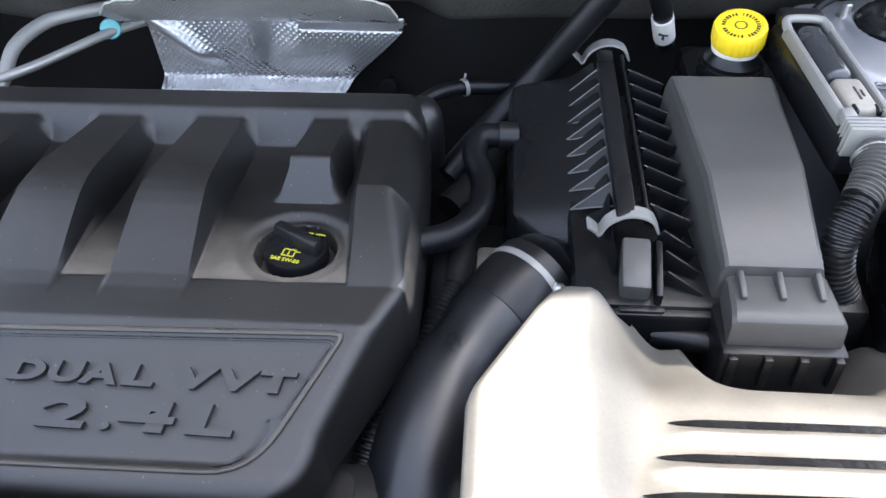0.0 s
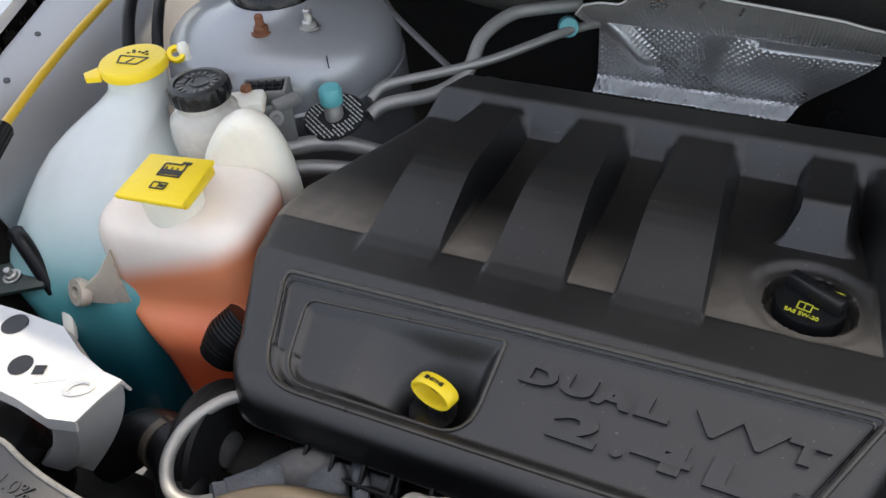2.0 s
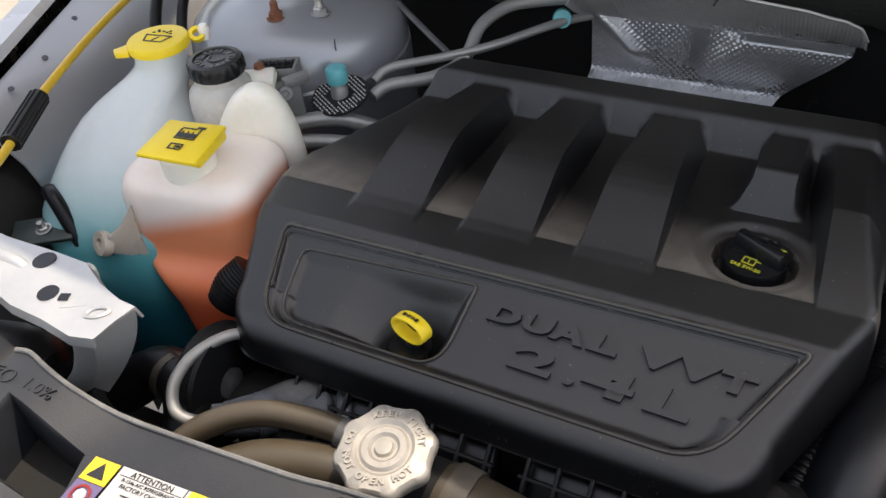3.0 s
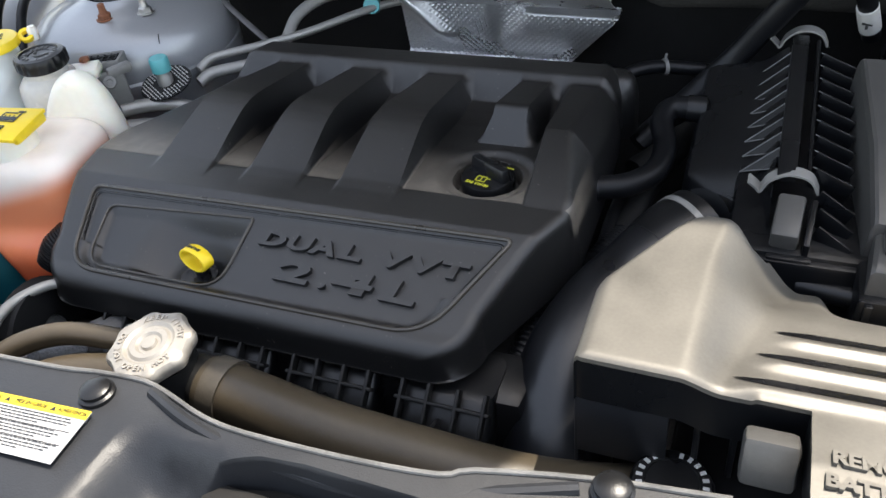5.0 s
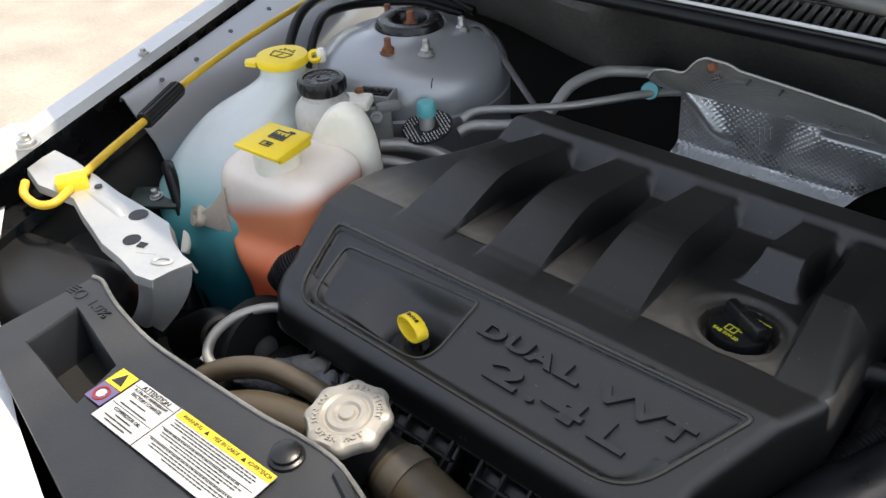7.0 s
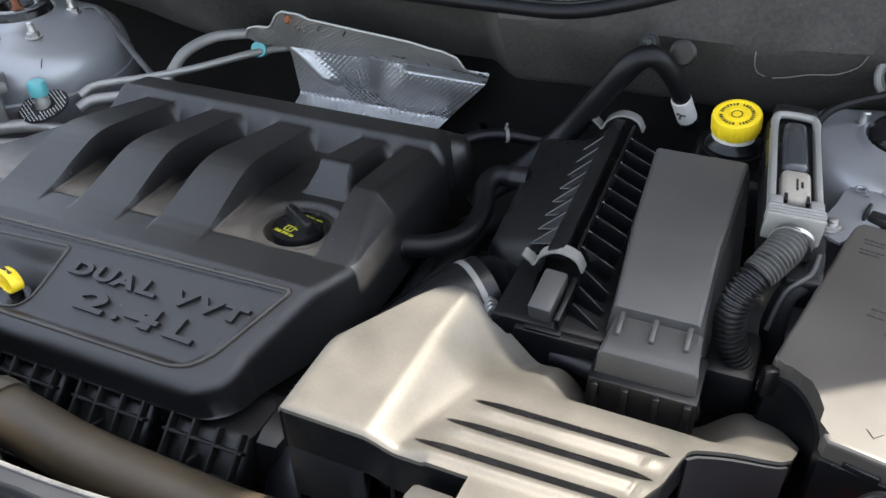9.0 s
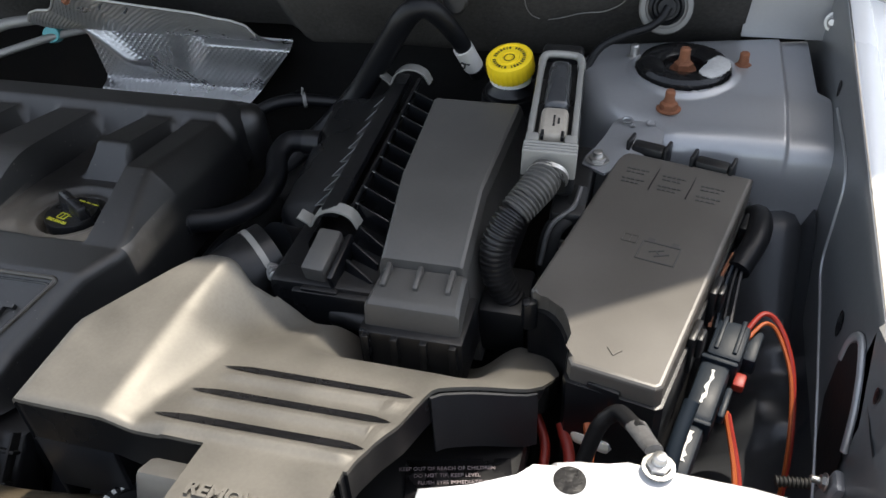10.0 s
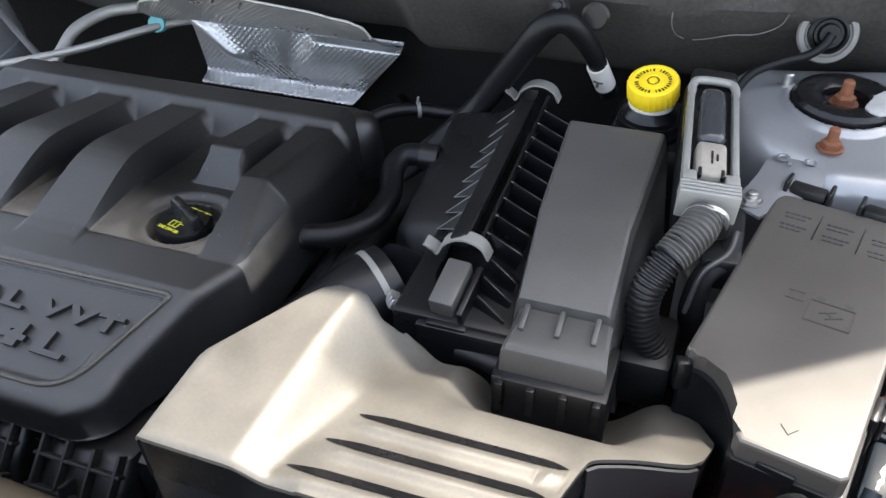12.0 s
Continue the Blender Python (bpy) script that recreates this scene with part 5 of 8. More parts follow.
def headlamp_bracket():
    b = thing("headlamp_bracket", (-0.62, 0.19, 0.92), "galvanised stamped bracket with round holes", "bracket")
    z = lambda x: 0.968 + 0.012 * step(-0.62, -0.76, x)
    pts_f = [(-0.775, 0.176), (-0.735, 0.168), (-0.690, 0.180), (-0.660, 0.172), (-0.630, 0.166), (-0.605, 0.160), (-0.570, 0.158), (-0.537, 0.153), (-0.518, 0.1575)]
    pts_b = [(-0.790, 0.214), (-0.750, 0.216), (-0.705, 0.216), (-0.668, 0.216), (-0.625, 0.219), (-0.585, 0.218), (-0.557, 0.204), (-0.530, 0.196), (-0.5125, 0.1945)]
    rows = []
    for (fx, fy), (bx, by) in zip(pts_f, pts_b):
        rows.append([(fx, fy - 0.002, z(fx) - 0.008), (fx, fy, z(fx)), ((fx + bx) / 2, (fy + by) / 2, z(fx) + 0.001), (bx, by, z(bx)), (bx + 0.001, by + 0.003, z(bx) - 0.012)])
    part("top_plate", thicken(strip(rows), 0.002), M_STEEL, b)
    part("stiffening_bead", tube([(-0.735, 0.192, 0.975), (-0.690, 0.197, 0.972), (-0.645, 0.198, 0.970), (-0.628, 0.196, 0.967)], 0.0055, 10, flat=0.5), M_STEEL, b)
    for x, y, rr in ((-0.715, 0.204, 0.0085), (-0.690, 0.207, 0.004), (-0.619, 0.207, 0.0095), (-0.586, 0.180, 0.0085)):
        part("hole", lathe([(0, 0), (rr, 0), (rr * 0.97, 0.0006), (0, 0.0006)], (x, y, z(x) + 0.0008), 20), M_TAR_GAP, b)
    part("square_hole", rbox((-0.570, 0.181, 0.9693), (0.008, 0.007, 0.0014), 0, (0, 0, 20)), M_TAR_GAP, b)
    bm = lathe([(0.0055, -0.001), (0.0080, 0.0008), (0.0060, 0.0016), (0.0050, 0.0006)], (0, 0, 0), 24)
    bm.transform(pose(-0.5335, 0.178, 0.9690, 0, 0, 35) @ Matrix.Diagonal((1.3, 0.75, 1, 1)))
    part("lanced_tab", bm, M_STEEL, b)
    rows = []
    for i in range(13):
        s = i / 12
        d, z_ = 0.012 * s + 0.034 * s * s, 0.9675 - 0.078 * s
        fl, fr, bk = -0.541 - d, -0.519 - 0.9 * d, -0.513 - 0.72 * d
        yb = 0.194 - 0.030 * s * s
        rows.append([(fl - 0.003, 0.166, z_), (fl, 0.156, z_), (fl + 0.004, 0.1545, z_), (fr - 0.006, 0.1565, z_), (fr - 0.002, 0.1580, z_), (fr, 0.163, z_), (bk, yb, z_)])
    part("leg", thicken(strip(rows), 0.002), M_STEEL, b)
    print_bars([(-0.004, 0.0, 0.020)], pose(-0.562, 0.174, 0.9688, 0, 0, 28), M_STEEL, b, "stamped_number", 0.0022, 0.0008)


def left_odds():
    # clutter under the bracket and beside the tank
    h = thing("headlamp_housing", (-0.70, 0.10, 0.80), "black headlamp housing below the bracket", "headlamp")
    part("body", rbox((-0.685, 0.110, 0.875), (0.21, 0.12, 0.12), 0.03, (0, 0, 14), seg=4), M_BLACK, h)
    part("rear_cover", rbox((-0.655, 0.175, 0.895), (0.10, 0.05, 0.07), 0.012, (0, 0, 14)), M_MATT, h)
    part("lens_edge", rbox((-0.760, 0.045, 0.895), (0.16, 0.09, 0.10), 0.03, (0, 0, 14), seg=4), M_BLACK, h, "black headlamp rim")
    part("adjuster", lathe([(0, 0), (0.012, 0), (0.012, 0.02), (0.007, 0.024), (0, 0.024)], (-0.640, 0.225, 0.880), 12), M_MATT, h)
    w = thing("wiring_loom", (-0.62, 0.24, 0.85), "black taped wiring loom beside the tanks", "wiring loom")
    part("sheath", tube([(-0.790, 0.330, 0.885), (-0.766, 0.312, 0.872), (-0.745, 0.298, 0.850), (-0.722, 0.282, 0.815), (-0.700, 0.268, 0.77)], 0.008, 10), M_RUBBER, w)
    part("branch", tube([(-0.745, 0.298, 0.850), (-0.725, 0.270, 0.850), (-0.70, 0.25, 0.84)], 0.005, 8), M_RUBBER, w)
    part("long_hose", tube([(-0.758, 0.318, 0.925), (-0.736, 0.308, 0.918), (-0.708, 0.296, 0.873), (-0.69, 0.29, 0.813), (-0.68, 0.286, 0.771)], 0.0075, 12), M_RUBBER, w)
    j = thing("junction_plate", (-0.748, 0.289, 0.898), "dark green plate with a small screw", "plate")
    part("plate", rbox((-0.748, 0.289, 0.898), (0.060, 0.036, 0.005), 0.002, (8, 0, 35)), M_GREENP, j)
    bolt((-0.746, 0.289, 0.901), 0.0035, 0.010, M_BOLT, "screw", "small zinc screw", (10, 0, 0), parent=j)
    f = thing("rubber_bellows", (-0.515, 0.30, 0.86), "ribbed black rubber boot beside the cover", "rubber boot")
    part("boot", tube([(-0.545, 0.300, 0.862), (-0.537, 0.310, 0.874), (-0.526, 0.326, 0.886)], [0.017, 0.022, 0.020], 22, ridges=330, depth=0.0008), M_RUBBER, f)
    a = thing("aluminium_pipe", (-0.49, 0.20, 0.87), "bent bare aluminium air-conditioning pipe", "pipe")
    part("pipe", tube([(-0.470, 0.268, 0.886), (-0.492, 0.248, 0.892), (-0.503, 0.218, 0.895), (-0.500, 0.190, 0.893), (-0.486, 0.172, 0.888), (-0.470, 0.172, 0.882), (-0.456, 0.186, 0.874)], 0.0049, 14), M_ALU, a)
    part("hex_nut", tube([(-0.461, 0.181, 0.877), (-0.453, 0.189, 0.873)], 0.0125, 6, 2), M_SENSOR, a)
    part("fitting", tube([(-0.455, 0.187, 0.874), (-0.444, 0.198, 0.869), (-0.428, 0.214, 0.864)], [0.0130, 0.0165, 0.0170], 18, 3), M_SENSOR, a, "dusty blue-grey fitting body")
    part("fitting_collar", tube([(-0.438, 0.204, 0.8665), (-0.433, 0.209, 0.865)], 0.0180, 18, 2), M_SENSOR, a)
    c = thing("compressor_fitting", (-0.45, 0.25, 0.80), "grimy grey alloy compressor fitting in front of the engine", "engine part")
    part("housing", tube([(-0.440, 0.214, 0.856), (-0.420, 0.230, 0.860), (-0.402, 0.246, 0.858)], [0.018, 0.020, 0.018], 16, 3), M_ALLOY, c)
    part("hose_block", rbox((-0.398, 0.228, 0.858), (0.030, 0.026, 0.034), 0.006, (12, -8, 28), seg=3), M_SENSOR, c)
    part("flange", rbox((-0.376, 0.236, 0.852), (0.012, 0.034, 0.044), 0.004, (8, 0, 30), seg=3), M_SENSOR, c)
    for i in range(3):
        part("stub", tube([(-0.372 + 0.018 * i, 0.230, 0.848), (-0.362 + 0.018 * i, 0.226, 0.838), (-0.358 + 0.018 * i, 0.224, 0.815)], 0.0065 - 0.001 * (i % 2), 10, 4), M_SENSOR if i < 2 else M_BLACK, c)
    part("lower_body", rbox((-0.43, 0.24, 0.80), (0.13, 0.05, 0.09), 0.015), M_DARK, c)
    p = thing("drive_pulley", (-0.495, 0.225, 0.83), "dark ribbed drive pulley", "pulley")
    part("wheel", lathe([(0, -0.012), (0.050, -0.012), (0.052, -0.008), (0.049, -0.004), (0.052, 0.0), (0.049, 0.004), (0.052, 0.008), (0.050, 0.012), (0.018, 0.012), (0.016, 0.004), (0, 0.004)], (-0.500, 0.235, 0.845), 36, (0, 82, 0)), M_MATT, p)
    part("hub", lathe([(0, 0), (0.016, 0), (0.014, 0.006), (0.006, 0.007), (0, 0.010)], (-0.497, 0.2345, 0.846), 18, (0, 82, 0)), M_ALLOY, p)
    d = thing("service_port", (-0.566, 0.560, 0.90), "air-conditioning port with a teal cap and a black label disc", "service port", "service ports")
    part("disc", lathe([(0, 0), (0.032, 0), (0.032, 0.0012), (0, 0.0014)], (-0.572, 0.566, 0.928), 36, (14, 0, 0)), M_MATT, d)
    part("stem", lathe([(0, 0), (0.0095, 0), (0.0095, 0.012), (0.008, 0.014), (0.008, 0.020), (0, 0.020)], (-0.572, 0.566, 0.926), 18), M_ALU, d)
    part("cap", lathe([(0, 0), (0.0115, 0), (0.0115, 0.015), (0.010, 0.017), (0, 0.017)], (-0.572, 0.566, 0.945), 22), M_TEAL, d, "teal plastic cap")
    bars = []
    dash = random.Random(12)
    for k in range(15):
        yy = -0.0275 + 0.0039 * k
        half = math.sqrt(max(0, 0.0300 ** 2 - yy * yy))
        x = -half
        while x < half - 0.003:
            w = dash.uniform(0.002, 0.0065)
            if abs(x + w / 2) > 0.0115 or abs(yy) > 0.012:
                bars.append((x, yy, min(w, half - x)))
            x += w + 0.0014
    print_bars(bars, pose(-0.572, 0.566, 0.9280, 14, 0, 0) @ pose(0, 0, 0.0016, 0, 0, -30), M_WINK, d, "print", 0.0013)
    q = thing("refrigerant_pipes", (-0.50, 0.68, 0.90), "pair of bent aluminium refrigerant pipes behind the cover", "pipe")
    part("lower_pipe", tube([(-0.555, 0.610, 0.925), (-0.545, 0.632, 0.932), (-0.500, 0.672, 0.932), (-0.455, 0.715, 0.933), (-0.400, 0.792, 0.934), (-0.36, 0.84, 0.93)], 0.0052, 12), M_ALU, q)
    part("upper_pipe", tube([(-0.552, 0.600, 0.912), (-0.540, 0.618, 0.918), (-0.500, 0.652, 0.918), (-0.480, 0.690, 0.925), (-0.478, 0.735, 0.945), (-0.462, 0.778, 0.952), (-0.435, 0.802, 0.952), (-0.395, 0.828, 0.950)], 0.0075, 12), M_ALU, q)
    part("drop_pipe", tube([(-0.602, 0.512, 0.918), (-0.580, 0.536, 0.914), (-0.555, 0.552, 0.908), (-0.52, 0.57, 0.89)], 0.0085, 12), M_ALU, q)
    part("drop_pipe", tube([(-0.600, 0.500, 0.902), (-0.575, 0.520, 0.896), (-0.545, 0.535, 0.890), (-0.51, 0.55, 0.88)], 0.0085, 12), M_ALU, q)
    e = thing("service_port", (-0.402, 0.806, 0.92), "air-conditioning port with a teal cap on the pipe", "service port", "service ports")
    part("cap", lathe([(0, -0.011), (0.0105, -0.011), (0.0115, -0.008), (0.0115, 0.008), (0.0105, 0.011), (0, 0.011)], (-0.402, 0.803, 0.934), 22, (70, 0, 20)), M_TEAL, e)
    s = thing("stay_bar", (-0.60, 0.74, 0.93), "thin grey steel stay from tower to bulkhead", "stay")
    part("bar", tube([(-0.655, 0.728, 0.984), (-0.640, 0.742, 0.988), (-0.622, 0.744, 0.984), (-0.575, 0.722, 0.962), (-0.530, 0.700, 0.944), (-0.490, 0.682, 0.928)], 0.0052, 10, 5, flat=0.5), M_ALLOY, s)
    g = thing("vacuum_hoses", (-0.85, 0.65, 0.98), "black hoses along the inner fender", "hose")
    part("hose", tube([(-0.795, 0.535, 0.965), (-0.815, 0.575, 1.000), (-0.838, 0.622, 1.012), (-0.860, 0.690, 1.005), (-0.82, 0.755, 0.996), (-0.77, 0.81, 0.99), (-0.70, 0.815, 0.975)], 0.0068, 10), M_RUBBER, g)
    part("hose", tube([(-0.775, 0.555, 0.960), (-0.790, 0.590, 0.995), (-0.815, 0.640, 1.002), (-0.810, 0.71, 0.995), (-0.77, 0.775, 0.985), (-0.71, 0.80, 0.972)], 0.0062, 10), M_RUBBER, g)
    part("hose", tube([(-0.838, 0.70, 1.01), (-0.80, 0.80, 1.02), (-0.785, 0.84, 1.05), (-0.80, 0.88, 1.09)], 0.0068, 10), M_RUBBER, g)


coolant_tank()
washer_tank()
steering_tank()
connector_bracket()
prop_rod()
headlamp_bracket()
left_odds()


# ---- heat shield ----
def embossed(x, z, pitch=0.0056):
    """Round pips in staggered rows."""
    a, b = 2 * math.pi * (x + z) / pitch / 1.414, 2 * math.pi * (z - x) / pitch / 1.414
    return 0.25 * (1 + math.cos(a)) * (1 + math.cos(b))


def heat_shield():
    s = thing("heat_shield", (-0.20, 0.85, 0.82), "bright embossed aluminium heat shield on the bulkhead", "heat shield")
    rows = []
    n, k = 400, 170
    for i in range(n + 1):
        u = i / n
        row = []
        for j in range(k + 1):
            v = j / k
            xl, xr = -0.377 + 0.003 * v, line_at([(0, -0.159), (0.08, -0.150), (0.90, -0.079), (1, -0.079)], v)
            x = xl + (xr - xl) * u
            z = 0.838 - 0.013 * u + (0.100 - 0.002 * u) * v
            y = 0.852 + 0.019 * u * (1 - v) + 0.007 * u * v - 0.019 * (1 - u) * v
            foot = math.exp(-((v - 0.02) / 0.07) ** 2)
            y -= 0.022 * foot
            y -= 0.017 * math.exp(-((u - 0.03 - 0.34 * (1 - v)) / 0.055) ** 2) * step(0.25, 0.55, v)
            band = step(0.58, 0.66, u) * step(0.86, 0.89, v)
            y -= 0.015 * step(0.50, 0.64, u) * step(0.10, 0.85, v) * step(1.0, 0.87, v)
            dent = math.exp(-((u - 0.03 - 0.34 * (1 - v)) / 0.075) ** 2) * step(0.25, 0.45, v)
            flat = (1 - 0.6 * math.exp(-((u - 0.42 - 0.12 * (1 - v)) / 0.05) ** 2)) * (1 - 0.92 * dent)
            row.append((x, y - 0.0015 * embossed(x, z) * (1 - 0.95 * band) * flat, z))
        rows.append(row)
    bm = strip(rows)
    part("face", bm, M_FOIL, s, sharp=80)
    rim = [(-0.376, 0.980), (-0.372, 0.990), (-0.352, 0.998), (-0.326, 1.002), (-0.312, 1.022), (-0.300, 1.028), (-0.274, 1.028), (-0.262, 1.024), (-0.190, 1.021), (-0.130, 1.009), (-0.095, 0.998), (-0.078, 0.988), (-0.072, 0.976)]
    depth = [(-0.376, 0.742), (-0.300, 0.724), (-0.190, 0.716), (-0.110, 0.736), (-0.072, 0.752)]
    rows = []
    for i in range(381):
        x = -0.376 + 0.304 * i / 380
        zt, yt = line_at(rim, x), line_at(depth, x)
        row = []
        for j in range(201):
            v = j / 200
            xx = x + 0.004 * (1 - v)
            z = 0.930 + (zt - 0.930) * v
            y = 0.834 + (yt - 0.834) * v - 0.010 * math.sin(math.pi * v)
            e = 0.0013 * embossed(xx, 0.14 * v)
            row.append((xx, y - 0.6 * e, z - 0.8 * e))
        rows.append(row)
    part("upper_flap", strip(rows), M_FOIL, s, sharp=80)
    part("rolled_edge", tube([(x, line_at(depth, x), line_at(rim, x)) for x in [-0.376 + 0.304 * i / 40 for i in range(41)]], 0.0018, 6, 2), M_ALU, s)
    part("rivet", lathe([(0, 0), (0.006, 0), (0.004, 0.004), (0, 0.005)], (-0.292, 0.722, 1.020), 10, (60, 0, 0)), M_RUST, s, "rusty fixing stud")
    for x in (-0.250, -0.214):
        part("crack", rbox((x, line_at(depth, x) + 0.008, line_at(rim, x) - 0.008), (0.0022, 0.003, 0.016), 0.0005, (-40, 25, 0)), M_TAR_GAP, s)
    print_bars([(-0.012, 0.007 * i, 0.024 - 0.005 * (i % 3)) for i in range(3)], pose(-0.268, 0.8385, 0.895, 90, 78, 0), M_PAPER, s, "stamped_print", 0.0016, 0.0012)


heat_shield()


# ---- air cleaner and hoses ----
def air_cleaner():
    a = thing("air_cleaner", (0.15, 0.55, 0.80), "black air cleaner housing with finned lid and spring clips", "air cleaner")
    # finned lid: its left flank falls away from the flange
    rows = []
    prof = [(0.040, 0.83), (0.044, 0.908), (0.048, 0.919), (0.056, 0.923), (0.096, 0.9295), (0.104, 0.9335), (0.122, 0.949)]
    for y in (0.430, 0.440, 0.452, 0.470, 0.490, 0.508, 0.516, 0.526, 0.55, 0.58, 0.61, 0.64, 0.67, 0.688):
        s = (y - 0.430) / 0.258
        left = line_at([(0.430, 0.117), (0.452, 0.104), (0.516, 0.047), (0.526, 0.041), (0.688, 0.040)], y)
        rows.append([(0.122 + (x - 0.122) * (0.122 - left) / 0.082, y, (z + 0.016 * s - 0.030 * (1 - s) * (0.122 - x) / 0.082) if z > 0.9 else z) for x, z in prof])
    bm = strip(rows)
    first = [v for v in bm.verts if abs(v.co.y - 0.430) < 1e-5]
    bm.faces.new(sorted(first, key=lambda v: (v.co.x, v.co.z)) + [bm.verts.new((0.122, 0.430, 0.83))])
    last = [v for v in bm.verts if abs(v.co.y - 0.688) < 1e-5]
    bm.faces.new(sorted(last, key=lambda v: (v.co.x, v.co.z)) + [bm.verts.new((0.122, 0.688, 0.83))])
    lid = part("lid", bm, M_BLACK, a, sharp=30)
    part("base", rbox((0.150, 0.545, 0.865), (0.115, 0.29, 0.13), 0.008), M_BLACK, a)
    up = lambda y: 0.016 * (y - 0.430) / 0.258
    # flange ridge in two bars with a groove between
    for x, w, h in ((0.131, 0.015, 0.010), (0.1475, 0.0035, 0.006)):
        part("flange", rbox((x, 0.574, 0.955 + h / 2 - 0.004 + 0.010), (w, 0.228, h), 0.002, (3.5, 0, 0)), M_BLACK, lid)
    for i in range(9):
        y = 0.476 + 0.0228 * i
        z = 0.949 + up(y)
        bm = bmesh.new()
        pts = ((0.0945, y + 0.0085, z - 0.0240), (0.125, y - 0.0105, z - 0.004), (0.125, y + 0.0085, z + 0.0060), (0.125, y + 0.0114, z - 0.006))
        v = [bm.verts.new(p) for p in pts]
        for f in ((0, 1, 2), (0, 2, 3), (1, 3, 2), (0, 3, 1)):
            bm.faces.new([v[i] for i in f])
        if i:
            fin = part("fin", bm, M_BLACK, lid)
            part("worn_edge", tube([pts[0], tuple((a + b) / 2 for a, b in zip(pts[0], pts[2])), pts[2]], 0.00085, 5, 1), M_SCUFF, lid)
            part("worn_edge", tube([pts[0], tuple((a + b) / 2 + (0.0004 if k == 2 else 0) for k, (a, b) in enumerate(zip(pts[0], pts[1]))), pts[1]], 0.00075, 5, 1), M_SCUFF, lid)
        else:
            bm.free()
        part("fin", rbox((0.165, y - 0.004, z - 0.004), (0.032, 0.0022, 0.020), 0.0008, (0, 18, -14)), M_BLACK, lid)
        part("worn_edge", tube([(0.1500, y - 0.0003, z + 0.0105), (0.1650, y - 0.0040, z + 0.0060), (0.1800, y - 0.0077, z + 0.0012)], 0.0005, 5, 1), M_SCUFF, lid)
    for i in range(3):
        y = 0.452 - 0.017 * i
        part("fin", rbox((0.168, y, 0.938 - 0.005 * i), (0.030, 0.0024, 0.022), 0.0008, (0, 22, -24)), M_BLACK, lid)
    # post at the front
    post = part("front_post", rbox((0.1365, 0.430, 0.926), (0.021, 0.044, 0.050), 0.003, (14, 0, -4)), M_GREYLID, a)
    part("post_rail", rbox((0.1530, 0.428, 0.924), (0.005, 0.048, 0.046), 0.0015, (14, 0, -4)), M_BLACK, post)
    part("post_foot", rbox((0.140, 0.404, 0.892), (0.034, 0.014, 0.070), 0.003), M_BLACK, post)
    part("front_wall", rbox((0.155, 0.405, 0.88), (0.080, 0.020, 0.09), 0.004), M_BLACK, a)
    part("cross_peg", tube([(0.150, 0.400, 0.900), (0.195, 0.392, 0.902)], 0.009, 12, 2), M_BLACK, a)
    for y0, z0 in ((0.464, 0.951), (0.698, 0.967)):
        pts = [(0.1035, y0 - 0.004, z0 + 0.005), (0.110, y0, z0 - 0.003), (0.1125, y0, z0 - 0.005), (0.117, y0, z0 + 0.004), (0.128, y0, z0 + 0.012), (0.140, y0, z0 + 0.013), (0.151, y0, z0 + 0.008), (0.157, y0, z0 - 0.003)]
        rows = [[(x, y - 0.0065, z), (x, y + 0.0065, z)] for x, y, z in [tuple(p) for p in smooth_path(pts, 4)]]
        part("clip", thicken(strip(rows), 0.0018), M_CLIP, a, "pale spring clip")
    # duct box beside it
    b = thing("air_intake_box", (0.225, 0.50, 0.86), "grey-black air intake box with a stepped snout", "air intake")
    rows = []
    for y, z, l, r in ((0.629, 0.980, 0.182, 0.268), (0.626, 0.986, 0.182, 0.267), (0.620, 0.989, 0.183, 0.267), (0.496, 0.9865, 0.189, 0.262), (0.486, 0.9850, 0.190, 0.261), (0.418, 0.963, 0.194, 0.261), (0.412, 0.960, 0.194, 0.261), (0.410, 0.950, 0.194, 0.261)):
        rows.append([(l - 0.010, y, 0.86), (l - 0.002, y, z - 0.008), (l, y, z - 0.0015), (l + 0.0025, y, z), (r - 0.0025, y, z), (r, y, z - 0.0015), (r + 0.003, y, z - 0.010), (r + 0.014, y, 0.86)])
    bm = strip(rows)
    bm.verts.ensure_lookup_table()
    bm.faces.new([bm.verts[i] for i in range(8)])
    bm.faces.new([bm.verts[i] for i in range(7 * 8, 8 * 8)])
    part("box", bm, M_GREYLID, b, sharp=12)
    rows = []
    for y, z, e in ((0.410, 0.953, 0.0), (0.404, 0.9535, 0.0), (0.378, 0.9520, 0.002), (0.3710, 0.9505, 0.003), (0.3690, 0.9490, 0.003), (0.3680, 0.9465, 0.003), (0.3660, 0.923, 0.004)):
        rows.append([(0.195 - e, y, 0.920), (0.196 - e, y, z - 0.003), (0.199 - e, y, z), (0.262 + e, y, z), (0.265 + e, y, z - 0.003), (0.266 + e, y, 0.920)])
    part("snout", strip(rows), M_GREYLID, b, sharp=30)
    for i in range(3):
        x = 0.203 + 0.026 * i
        part("snout_rib", rbox((x, 0.397, 0.9545), (0.0042, 0.022, 0.009), 0.0012, (14, 0, 0)), M_GREYLID, b)
    lip = part("snout_base", rbox((0.2305, 0.3865, 0.9045), (0.084, 0.056, 0.049), 0.003), M_BLACK, b)
    for i in range(4):
        part("base_lug", rbox((0.1955 + 0.0233 * i, 0.3575, 0.914), (0.006, 0.007, 0.028), 0.001), M_BLACK, lip)
    part("side_box", rbox((0.290, 0.446, 0.890), (0.042, 0.062, 0.05), 0.008), M_BLACK, b)


